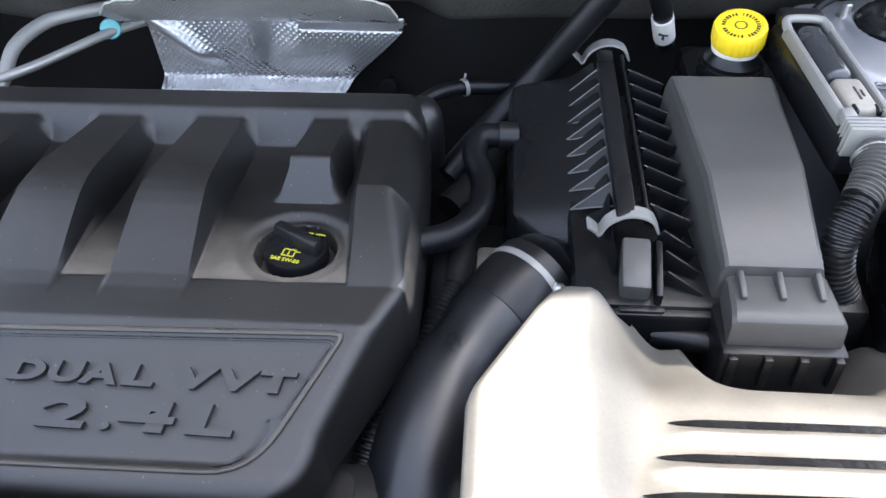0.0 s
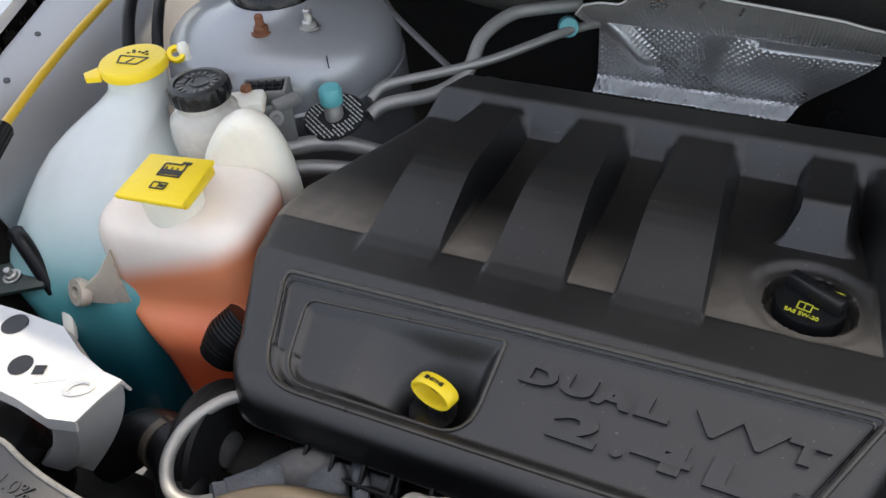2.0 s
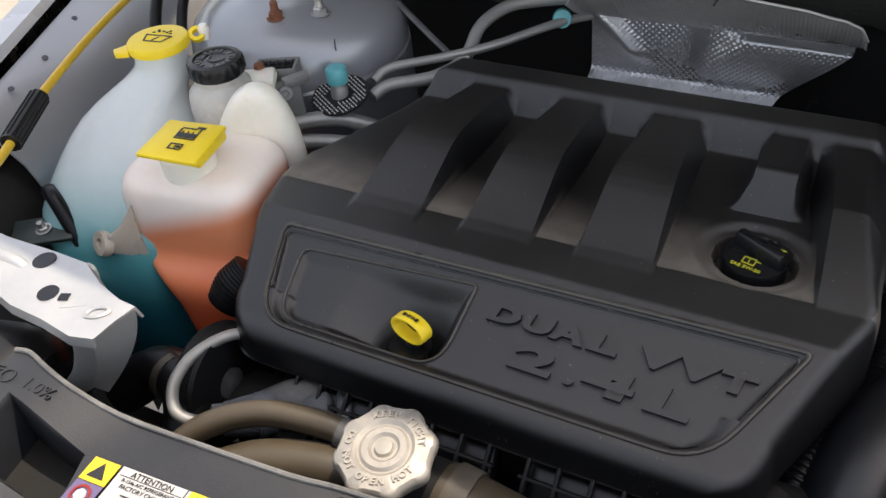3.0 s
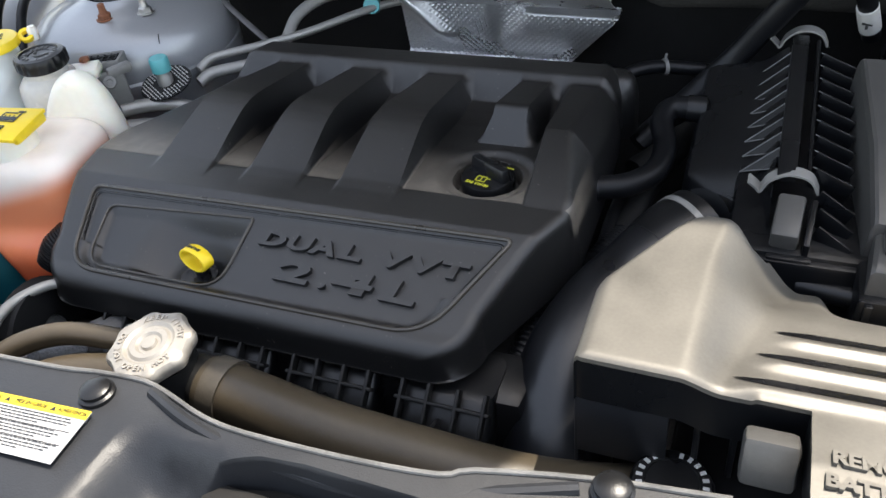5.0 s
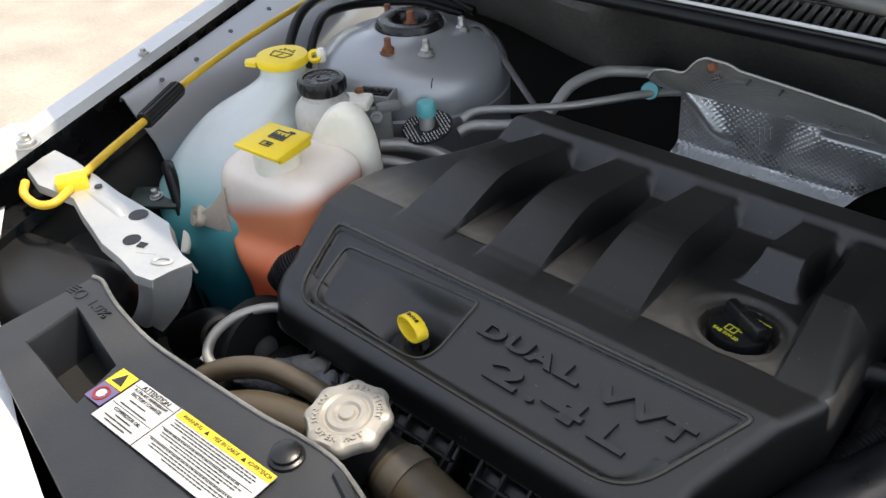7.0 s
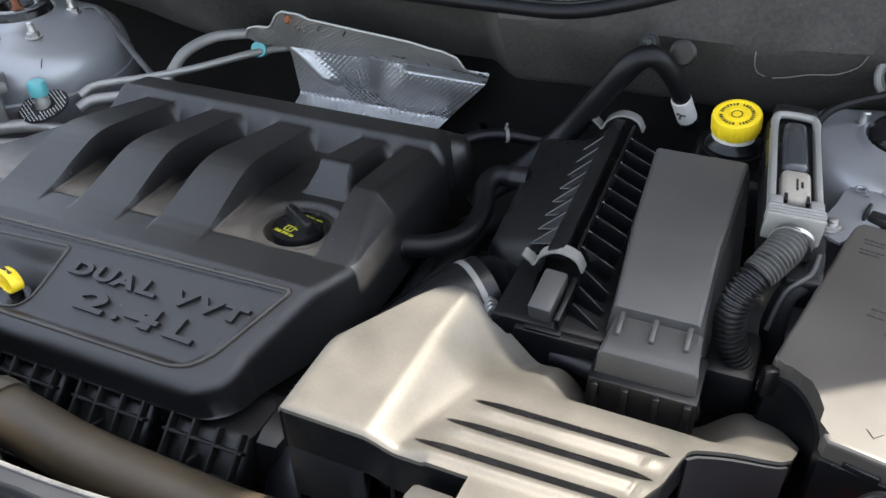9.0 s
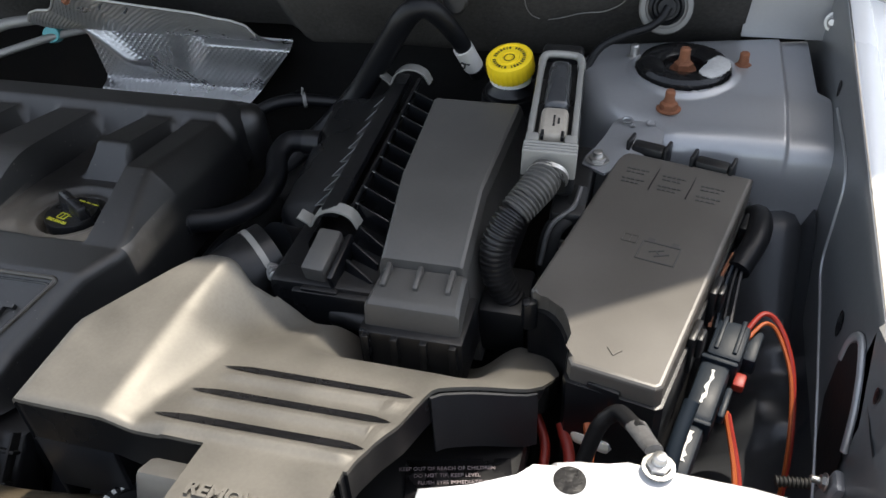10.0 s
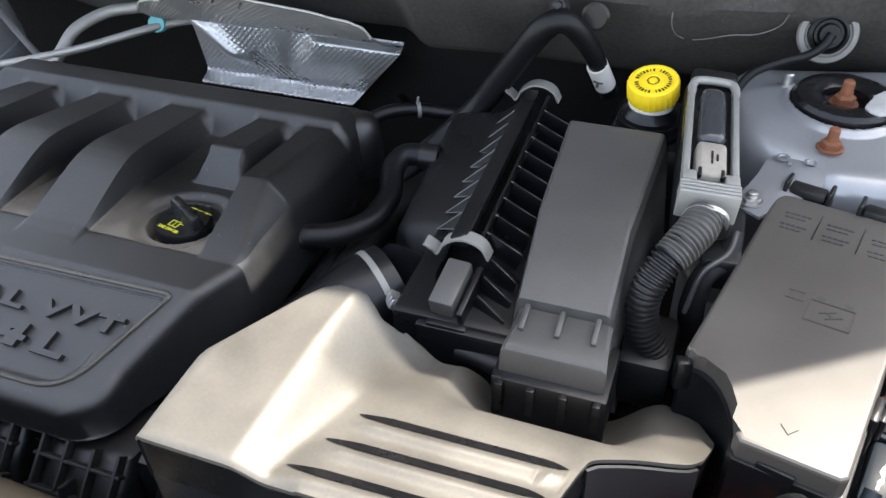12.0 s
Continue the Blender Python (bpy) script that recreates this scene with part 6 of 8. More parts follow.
def intake_hose():
    h = thing("intake_hose", (0.0, 0.33, 0.75), "fat black rubber intake hose with a steel clamp", "intake hose")
    part("hose", tube([(0.050, 0.440, 0.893), (0.030, 0.413, 0.888), (0.002, 0.365, 0.872), (-0.012, 0.310, 0.850), (-0.008, 0.258, 0.812), (0.004, 0.228, 0.765), (0.020, 0.225, 0.70)], [0.033, 0.032, 0.037, 0.042, 0.044, 0.043, 0.042], 28), M_INTAKE, h)
    part("cuff", tube([(0.068, 0.462, 0.897), (0.050, 0.440, 0.893), (0.035, 0.420, 0.889)], [0.037, 0.0375, 0.034], 28, 3), M_BLACK, h)
    part("neck", tube([(0.094, 0.492, 0.872), (0.080, 0.476, 0.884), (0.066, 0.460, 0.896)], [0.026, 0.032, 0.036], 28, 3), M_BLACK, h)
    c = part("clamp", tube([(0.0605, 0.4528, 0.8955), (0.0568, 0.4484, 0.8947)], 0.0380, 32, 2), M_CLIP, h, "steel worm-drive clamp")
    screw = part("clamp_screw", rbox((0.0815, 0.4315, 0.9125), (0.012, 0.028, 0.011), 0.003, (0, 32, 38)), M_STEEL, c)
    for i in range(5):
        part("thread", rbox((0.0880 - 0.0029 * i, 0.4230 + 0.0036 * i, 0.9165), (0.009, 0.0016, 0.006), 0.0006, (0, 32, 38)), M_BOLT, screw)


def bay_hoses():
    h = thing("breather_hose", (0.0, 0.54, 0.88), "black breather hose from the cover to the air cleaner", "hose", "hoses")
    part("hose", tube([(-0.040, 0.478, 0.910), (-0.022, 0.484, 0.911), (0.000, 0.500, 0.907), (0.019, 0.530, 0.905), (0.022, 0.568, 0.908), (0.013, 0.600, 0.916), (0.020, 0.622, 0.921), (0.052, 0.626, 0.920)], 0.0115, 16), M_RUBBER, h)
    part("hose_collar", tube([(-0.040, 0.478, 0.910), (-0.026, 0.4825, 0.911)], 0.0135, 16, 2), M_BLACK, h)
    part("hose_collar", tube([(0.034, 0.6245, 0.921), (0.052, 0.626, 0.920)], 0.0135, 16, 2), M_BLACK, h)
    h2 = thing("breather_hose", (0.0, 0.70, 0.90), "thin black hose behind the cover with a cable tie", "hose", "hoses")
    part("hose", tube([(-0.055, 0.672, 0.915), (-0.031, 0.690, 0.924), (-0.005, 0.708, 0.922), (0.031, 0.720, 0.916), (0.07, 0.73, 0.91)], 0.0075, 12), M_RUBBER, h2)
    part("cable_tie", lathe([(0.0078, -0.002), (0.0092, -0.002), (0.0092, 0.002), (0.0078, 0.002)], (-0.001, 0.709, 0.922), 14, (0, 90, 28)), M_GREY, h2)
    part("tie_tail", rbox((-0.001, 0.707, 0.934), (0.0026, 0.002, 0.010), 0.0005, (0, 12, 0)), M_GREY, h2)
    q = thing("hose_clip", (-0.105, 0.885, 0.82), "dark spring clip low on the bulkhead", "clip")
    part("stub", tube([(-0.105, 0.905, 0.815), (-0.104, 0.872, 0.824)], 0.0085, 14, 2), M_RUBBER, q)
    for i in range(3):
        part("loop", lathe([(0.008, -0.001), (0.010, -0.001), (0.010, 0.001), (0.008, 0.001)], (-0.1055, 0.882 - 0.005 * i, 0.821 + 0.0015 * i), 16, (78, 0, 8 * i - 8)), M_DARK, q)
    m = thing("battery_cable", (0.12, 0.70, 0.90), "thick black taped cable looping up to the bulkhead", "cable")
    part("cable", tube([(-0.015, 0.640, 0.860), (0.030, 0.685, 0.895), (0.070, 0.702, 0.940), (0.110, 0.696, 1.000), (0.138, 0.692, 1.040), (0.158, 0.694, 1.048), (0.176, 0.706, 1.026), (0.190, 0.728, 0.985), (0.198, 0.742, 0.955)], [0.016, 0.016, 0.015, 0.013, 0.013, 0.013, 0.0105, 0.0095, 0.0095], 14), M_RUBBER, m)
    part("tape_band", tube([(0.1865, 0.722, 0.9945), (0.1945, 0.736, 0.967)], 0.0108, 16, 2), M_TAPE, m, "white tape band")
    part("plus_mark", rbox((0.1895, 0.7185, 0.9775), (0.0100, 0.0010, 0.0024), 0, (-27, 12, 14)), M_INK, m)
    part("plus_mark", rbox((0.1895, 0.7185, 0.9775), (0.0024, 0.0010, 0.0100), 0, (-27, 12, 14)), M_INK, m)
    part("ring_terminal", lathe([(0.004, 0), (0.010, 0), (0.010, 0.003), (0.004, 0.003)], (0.150, 0.702, 1.058), 16, (70, 0, 0)), M_DARK, m)
    bolt((0.150, 0.702, 1.060), 0.004, 0.012, M_BLACK, "terminal_bolt", "small black bolt", (70, 0, 0), parent=m)
    g = thing("bulkhead_grommet", (0.385, 0.770, 1.0), "grey rubber grommet with a black wire", "grommet")
    part("flange", lathe([(0, 0), (0.026, 0), (0.0275, 0.002), (0.026, 0.005), (0.0215, 0.006), (0.020, 0.004), (0.0, 0.004)], (0.389, 0.772, 1.030), 32, (72, 0, 8)), M_GREY, g)
    part("boss", lathe([(0, 0), (0.0185, 0), (0.0180, 0.007), (0.0150, 0.009), (0.0130, 0.006), (0.0105, 0.006), (0.0090, 0.011), (0, 0.011)], (0.389, 0.770, 1.031), 28, (72, 0, 8)), M_RUBBER, g)
    part("wire", tube([(0.392, 0.758, 1.036), (0.386, 0.752, 1.026), (0.374, 0.746, 1.018), (0.352, 0.738, 1.012), (0.328, 0.728, 1.000), (0.312, 0.712, 0.97)], 0.0042, 10), M_RUBBER, g)
    p = thing("bulkhead_plug", (0.180, 0.716, 1.04), "round grey plug in the bulkhead lining", "plug")
    part("disc", lathe([(0, 0), (0.0135, 0), (0.0135, 0.002), (0.011, 0.004), (0, 0.004)], (0.182, 0.716, 1.047), 22, (80, 0, 0)), M_LOOM, p)
    l = thing("wiring_loom", (-0.02, 0.38, 0.84), "black convoluted loom beside the cover", "wiring loom")
    part("sheath", tube([(0.000, 0.470, 0.870), (-0.010, 0.430, 0.876), (-0.022, 0.388, 0.872), (-0.038, 0.350, 0.866), (-0.052, 0.310, 0.855), (-0.060, 0.27, 0.83), (-0.055, 0.24, 0.78)], 0.0105, 14, ridges=190, depth=0.0011), M_RUBBER, l)
    part("branch", tube([(0.012, 0.58, 0.865), (0.006, 0.52, 0.870), (0.000, 0.470, 0.870)], 0.012, 12), M_MATT, l)
    part("branch", tube([(-0.010, 0.56, 0.86), (-0.012, 0.50, 0.872), (-0.010, 0.43, 0.876)], 0.008, 10), M_RUBBER, l)
    t = thing("thermostat_housing", (0.04, 0.60, 0.80), "dark pipework low behind the air cleaner", "engine part")
    part("pipe", tube([(-0.01, 0.60, 0.85), (0.02, 0.64, 0.86), (0.04, 0.70, 0.87)], 0.018, 14), M_DARK, t)
    part("boss", rbox((0.02, 0.545, 0.83), (0.05, 0.08, 0.04), 0.01), M_DARK, t)
    # concrete-coloured block added for bright ground showing through the gap
    r = thing("ground_glimpse", (0.033, 0.52, 0.83), "pale block added for the sunlit ground seen between the hoses", "engine part")
    part("ground_block", rbox((0.034, 0.520, 0.845), (0.034, 0.05, 0.02), 0.006), M_CONC, r)


def brake_tank():
    b = thing("brake_fluid_tank", (0.247, 0.677, 0.93), "dark brake fluid tank with a knurled yellow cap", "brake fluid tank")
    part("neck", lathe([(0, -0.05), (0.026, -0.05), (0.026, -0.022), (0.021, -0.016), (0.019, -0.004), (0, -0.004)], (0.247, 0.677, 0.998), 30), M_BLACK, b)
    part("body", rbox((0.252, 0.700, 0.925), (0.085, 0.10, 0.06), 0.012), M_BLACK, b)
    part("collar", lathe([(0.0, -0.002), (0.029, -0.002), (0.030, -0.014), (0.0, -0.014)], (0.247, 0.677, 0.974), 28), M_BLACK, b)
    part("milky_neck", lathe([(0.0, -0.016), (0.0205, -0.016), (0.0215, -0.012), (0.0205, -0.008), (0, -0.008)], (0.247, 0.677, 1.000), 30), M_MILK, b, "milky plastic neck below the cap")
    cap = part("cap", lathe([(0, -0.010), (0.0225, -0.010), (0.0235, -0.008), (0.0235, 0.006), (0.0225, 0.0085), (0.019, 0.0095), (0.0185, 0.0080), (0.0105, 0.0080), (0.0100, 0.0095), (0.0070, 0.0095), (0.0065, 0.0082), (0.0035, 0.0082), (0.003, 0.0095), (0, 0.0095)], (0.247, 0.675, 1.003), 84, (13, -5, 0), wave=lambda a, r, z: r * (1 + (0.016 if math.cos(28 * a) > 0 else -0.016)) if r > 0.021 and z < 0.008 else r), M_YELLOW, b, "knurled yellow cap")
    face = pose(0.247, 0.675, 1.003, 13, -5, 0)
    ink = bmesh.new()
    for i in range(30):
        if i % 8 == 7:
            continue
        a = radians(12 * i)
        rbox((0.0150 * math.cos(a), 0.0150 * math.sin(a), 0.0083), (0.0032, 0.0016 if i % 3 else 0.0010, 0.0005), 0, (0, 0, 12 * i), bm=ink)
    for i in range(12):
        a = radians(30 * i)
        rbox((0.0050 * math.cos(a), 0.0050 * math.sin(a), 0.0084), (0.0010, 0.0020, 0.0005), 0, (0, 0, 30 * i), bm=ink)
    ink.transform(face)
    part("print", ink, M_INK, cap)


def control_unit():
    u = thing("engine_connector", (0.305, 0.588, 0.98), "black engine connector with a pale grey locking lever", "connector")
    m = pose(0.3055, 0.588, 1.008, 2.5, 3, 4.7)
    def at(x, y, z):
        return tuple(m @ Vector((x, y, z)))
    def bx(c, s, r, mt, n, par, lab="", taper=None):
        b = rbox((0, 0, 0), s, r, taper=taper, seg=3)
        b.transform(m @ pose(*c))
        return part(n, b, mt, par, lab)
    bx((0, 0.008, -0.020), (0.046, 0.176, 0.036), 0.006, M_BLACK, "housing", u)
    bx((0, 0.093, 0.002), (0.040, 0.018, 0.016), 0.005, M_BLACK, "rear_cap", u)
    # smoked window between the arms of the lever, and the pale insert before it
    lens = bx((0, 0.034, 0.0015), (0.026, 0.082, 0.014), 0.006, M_SMOKE, "window", u, "smoked glossy plastic window", (0.72, 0.94))
    bx((0, -0.034, 0.0015), (0.026, 0.046, 0.014), 0.004, M_INSERT, "pale_insert", u, taper=(0.86, 0.96))
    for s in (-1, 1):
        bx((0.0085 * s, -0.054, 0.0065), (0.003, 0.010, 0.005), 0.001, M_BLACK, "catch", u)
    arms = bmesh.new()
    for s in (-1, 1):
        b = rbox((0.0185 * s, 0.006, 0.000), (0.0055, 0.136, 0.014), 0.002)
        merge(arms, b)
        merge(arms, rbox((0.0160 * s, -0.060, 0.004), (0.011, 0.012, 0.010), 0.002))
    arms.transform(m)
    lever = part("lever", arms, M_CLIP, u, "pale grey locking lever")
    bow = bmesh.new()
    tube([at(-0.0185, 0.066, 0.003), at(-0.0180, 0.078, 0.005), at(-0.012, 0.085, 0.006), at(0.012, 0.085, 0.006), at(0.0180, 0.078, 0.005), at(0.0185, 0.066, 0.003)], 0.0038, 10, 5, bm=bow)
    part("bow", bow, M_CLIP, lever)
    for i in range(4):
        bx((0, -0.068 - 0.0042 * i, -0.004), (0.045, 0.0032, 0.026), 0.0014, M_CLIP, "collar_rib", u)
    part("cable_ring", tube([at(0, -0.088, -0.010), at(0, -0.092, -0.011)], 0.0175, 24, 2), M_BOLT, u)
    part("cable_ring", tube([at(0, -0.094, -0.012), at(0, -0.097, -0.013)], 0.0155, 24, 2), M_DARK, u)
    print_bars([(-0.009, 0.001, 0.005), (-0.003, 0.001, 0.004), (0.002, 0.001, 0.006), (-0.005, -0.003, 0.009)], m @ pose(0.001, -0.034, 0.0088, 0, 0, 90), M_INK, u, "print", 0.0018)
    bolt((0.346, 0.580, 0.9632), 0.0046, 0.009, M_BOLT, "bracket_bolt", "zinc bolt", parent=u)
    part("lower_arm", tube([(0.336, 0.530, 0.965), (0.334, 0.508, 0.955), (0.320, 0.494, 0.945), (0.316, 0.487, 0.915), (0.320, 0.485, 0.885)], [0.008, 0.008, 0.010, 0.012, 0.012], 10, flat=0.5), M_MATT, u)
    part("arm_edge", tube([(0.338, 0.524, 0.970), (0.334, 0.506, 0.961), (0.318, 0.489, 0.951), (0.311, 0.481, 0.915)], 0.0022, 8), M_ALLOY, u)
    part("lower_frame", rbox((0.330, 0.552, 0.945), (0.030, 0.11, 0.03), 0.004), M_BLACK, u)
    c = thing("corrugated_cable", (0.29, 0.45, 0.90), "grey-black convoluted cable sheath curving down", "cable")
    part("sheath", tube([(0.311, 0.497, 0.996), (0.306, 0.480, 0.993), (0.291, 0.458, 0.981), (0.281, 0.444, 0.960), (0.283, 0.437, 0.936), (0.294, 0.436, 0.913), (0.304, 0.438, 0.89)], 0.0117, 22, ridges=235, depth=0.0012), M_LOOM, c)
    part("torn_tape", tube([(0.312, 0.500, 0.997), (0.308, 0.485, 0.995), (0.300, 0.471, 0.989), (0.293, 0.461, 0.983)], [0.0134, 0.0141, 0.0136, 0.0126], 20, 12, ridges=290, depth=0.0010), M_TORN, c, "torn pale tape")


air_cleaner()
intake_hose()
bay_hoses()
brake_tank()
control_unit()


# ---- battery and its cover ----
def batt_front(x):
    return line_at([(0.154, 0.200), (0.1541, 0.120), (0.238, 0.120), (0.243, 0.185), (0.246, 0.205), (0.252, 0.224), (0.262, 0.243), (0.272, 0.278), (0.276, 0.283), (0.297, 0.295), (0.318, 0.306), (0.330, 0.314), (0.338, 0.326), (0.343, 0.345), (0.346, 0.3605)], x)


def batt_back(x):
    return line_at([(0.020, 0.262), (0.024, 0.275), (0.060, 0.338), (0.070, 0.352), (0.080, 0.358), (0.100, 0.358), (0.112, 0.352), (0.136, 0.366), (0.160, 0.370), (0.176, 0.388), (0.20, 0.395), (0.255, 0.403), (0.289, 0.408), (0.312, 0.407), (0.326, 0.402), (0.336, 0.390), (0.342, 0.375), (0.346, 0.3618)], x)


def batt_height(x, y):
    bend = max(0.0, y - 0.292) + 0.25 * max(0.0, 0.012 - abs(y - 0.292)) ** 2 / 0.012
    low = 0.980 - 0.01 * (x - 0.11) - 0.15 * (y - 0.217) - 0.50 * bend - 0.12 * max(0.0, x - 0.270)
    low -= 0.040 * step(0.296, 0.356, y) * step(0.160, 0.196, x) * step(0.312, 0.266, x)
    high = 0.9910 + 0.01 * (y - 0.204) - 0.02 * (x - 0.03)
    # the dome's right flank swings out towards the back
    a = line_at([(0.20, 0.082), (0.30, 0.086), (0.36, 0.094)], y)
    b = line_at([(0.20, 0.106), (0.23, 0.112), (0.30, 0.132), (0.345, 0.146), (0.36, 0.150)], y)
    m = 0.75 * step(a, b, x) + 0.25 * ramp(a, b, x)
    z = high + (min(low, high) - high) * m
    # rounded crown edges
    e = min(y - 0.198 if x < 0.154 else 1, batt_back(x) - y, x - 0.020 + (0.01 if y > 0.27 else 0))
    if x < 0.125 and e < 0.008:
        z -= 0.006 * (1 - math.sqrt(max(0.0, 1 - (1 - max(e, 0) / 0.008) ** 2)))
    return z


SLOTS = ((0.132, 0.264, 0.2670, 0.2690), (0.122, 0.257, 0.2415, 0.2440), (0.111, 0.249, 0.2155, 0.2190))


def battery_cover():
    c = thing("battery_cover", (0.18, 0.28, 0.90), "worn bronze-grey plastic battery cover with three louvres", "battery cover")
    bm = bmesh.new()
    xs = sorted({round(0.020 + 0.134 * i / 56, 5) for i in range(57)} | {round(0.1542 + (0.346 - 0.1542) * i / 76, 5) for i in range(77)} | {0.0205, 0.022, 0.238, 0.243, 0.246, 0.3455})
    n = 96
    cols = []
    for x in xs:
        f, b = max(0.200, batt_front(x)) if x > 0.15 else batt_front(x), batt_back(x)
        col = []
        for j in range(n + 1):
            y = f + (b - f) * j / n
            z = batt_height(x, y)
            for x0, x1, y0, y1 in SLOTS:
                s = (x - x0) / (x1 - x0)
                d = y - (y0 + (y1 - y0) * s)
                if -0.05 < s < 1.05:
                    z += 0.0030 * math.exp(-((d + 0.0075) / 0.0050) ** 2) * step(-0.05, 0.12, s) * step(1.05, 0.90, s)
            col.append(bm.verts.new((x, y, z)))
        cols.append(col)
    for p, q in zip(cols, cols[1:]):
        for j in range(n):
            bm.faces.new((p[j], q[j], q[j + 1], p[j + 1]))
    # the tongue with the lettering reaches forward
    tongue = []
    for x in [v for v in xs if 0.154 <= v <= 0.2431]:
        f = batt_front(x) if x > 0.1541 else 0.120
        tongue.append([bm.verts.new((x, f + (0.200 - f) * j / 28, batt_height(x, f + (0.200 - f) * j / 28) + (0.0022 * math.exp(-((0.20 + (f - 0.20) * (1 - j / 28) - 0.2095) / 0.005) ** 2)))) for j in range(29)])
    for p, q in zip(tongue, tongue[1:]):
        for j in range(28):
            bm.faces.new((p[j], q[j], q[j + 1], p[j + 1]))
    bmesh.ops.remove_doubles(bm, verts=bm.verts, dist=0.0009)
    rim = [e for e in bm.edges if e.is_boundary]
    low_edge = bmesh.ops.extrude_edge_only(bm, edges=rim)["geom"]
    for v in [g for g in low_edge if isinstance(g, bmesh.types.BMVert)]:
        v.co.z -= 0.0035
    skirt = bmesh.new()
    for a, b in [[v.co.copy() for v in e.verts] for e in bm.edges if e.is_boundary]:
        quad = []
        for p in (a, b):
            drop = 0.050 if p.y > 0.30 and p.x < 0.125 else (0.026 if p.x > 0.15 else 0.034)
            quad += [(skirt.verts.new(p), skirt.verts.new(p - Vector((0, 0, drop))))]
        skirt.faces.new((quad[0][0], quad[1][0], quad[1][1], quad[0][1]))
    bmesh.ops.remove_doubles(skirt, verts=skirt.verts, dist=0.0001)
    part("skirt", skirt, M_BLACK, c, "black lower rim")
    part("shell", bm, M_BATT, c, sharp=45)
    for x0, x1, y0, y1 in SLOTS:
        out = []
        for i in range(25):
            s = i / 24
            half = 0.0034 * (min(1, s / 0.16) ** 0.6) * (min(1, (1 - s) / 0.10) ** 0.6)
            out.append((x0 + (x1 - x0) * s, y0 + (y1 - y0) * s, half))
        rows = [[(x, y - h, batt_height(x, y - h) + 0.0010 + 0.3 * h), (x, y + h, batt_height(x, y + h) + 0.0007)] for x, y, h in out]
        part("louvre_gap", strip(rows), M_TAR_GAP, c, "dark louvre opening")
    # dark front wall with a window through which the battery shows
    part("front_wall", rbox((0.050, 0.203, 0.932), (0.058, 0.004, 0.070), 0.001), M_SHROUD, c)
    part("front_wall", rbox((0.118, 0.203, 0.968), (0.078, 0.004, 0.014), 0.001), M_SHROUD, c)
    part("side_wall", rbox((0.0215, 0.232, 0.92), (0.003, 0.062, 0.105), 0.001), M_SHROUD, c)
    for i in range(3):
        part("window_bar", rbox((0.096 + 0.022 * i, 0.214, 0.930), (0.004, 0.014, 0.07), 0.001), M_BLACK, c)
    part("front_tab", rbox((0.136, 0.177, 0.962), (0.030, 0.020, 0.030), 0.004, (-25, 0, 0)), M_GREYLID, c, "dark grey tab")
    m = lambda x, y: pose(x, y, batt_height(x, y) + 0.0008, -5.7, 2.9, 0)
    words("REMOVE", 0.0125, m(0.187, 0.1655), M_BATT, c, "lettering", 0.0022, 1.0, 0.0005)
    words("BATTERY", 0.0125, m(0.186, 0.1500), M_BATT, c, "lettering", 0.0022, 1.0, 0.0005)
    words("COVER", 0.0125, m(0.186, 0.1345), M_BATT, c, "lettering", 0.0022, 1.0, 0.0005)
    # curtain at the right, round the battery's corner
    rows = []
    for i in range(12):
        s = i / 11
        x = 0.272 + 0.063 * s
        y = batt_front(x)
        rows.append([(x, y - 0.0015, batt_height(x, y) - 0.0035), (x, y - 0.0005, batt_height(x, y) - 0.060)])
    part("curtain", thicken(strip(rows), 0.002), M_SHROUD, c)
    b = thing("battery", (0.20, 0.25, 0.72), "black car battery with a white printed label", "battery")
    part("case", rbox((0.205, 0.255, 0.80), (0.25, 0.18, 0.17), 0.006), M_BLACK, b)
    lm = pose(0.292, 0.262, 0.8885, 0, 0, 14)
    part("label", rbox((0.292, 0.262, 0.8868), (0.075, 0.055, 0.002), 0.0005, (0, 0, 14)), M_TAR_GAP, b)
    rows = []
    for j, t in enumerate(("KEEP OUT OF REACH OF CHILDREN", "DO NOT TIP. KEEP LEVEL", "FLUSH EYES IMMEDIATELY", "WITH WATER. GET", "MEDICAL HELP FAST")):
        words(t, 0.0042, lm @ pose(-0.008 + 0.004 * (j > 1), 0.019 - 0.0058 * j, 0), M_DIMINK, b, "print", 0.0003)
    words("CAUTION: FOR SAFE JUMP STARTING", 0.0036, lm @ pose(-0.006, -0.013, 0), M_DIMINK, b, "print", 0.0003)
    words("FOLLOW INSTRUCTIONS IN VEHICLE", 0.0036, lm @ pose(-0.006, -0.018, 0), M_DIMINK, b, "print", 0.0003)
    bm = bmesh.new()
    for i in range(3):
        a = radians(120 * i + 90)
        rbox((0.026 + 0.006 * math.cos(a), -0.002 + 0.006 * math.sin(a), 0), (0.009, 0.0018, 0.0004), 0, (0, 0, 120 * i + 10), bm=bm)
    bm.transform(lm)
    part("recycling_symbol", bm, M_DIMINK, b)
    r = thing("positive_cables", (0.33, 0.32, 0.85), "red battery cables beside the battery", "cable")
    part("cable", tube([(0.330, 0.350, 0.88), (0.342, 0.328, 0.865), (0.340, 0.290, 0.845), (0.335, 0.26, 0.82)], 0.0040, 10), M_RED, r)
    part("cable", tube([(0.352, 0.338, 0.885), (0.362, 0.312, 0.875), (0.356, 0.285, 0.855), (0.350, 0.25, 0.83)], 0.0044, 10), M_RED, r)
    part("cable", tube([(0.372, 0.322, 0.91), (0.376, 0.300, 0.90), (0.370, 0.272, 0.875), (0.36, 0.25, 0.85)], 0.0035, 8), M_ORANGE, r)


battery_cover()


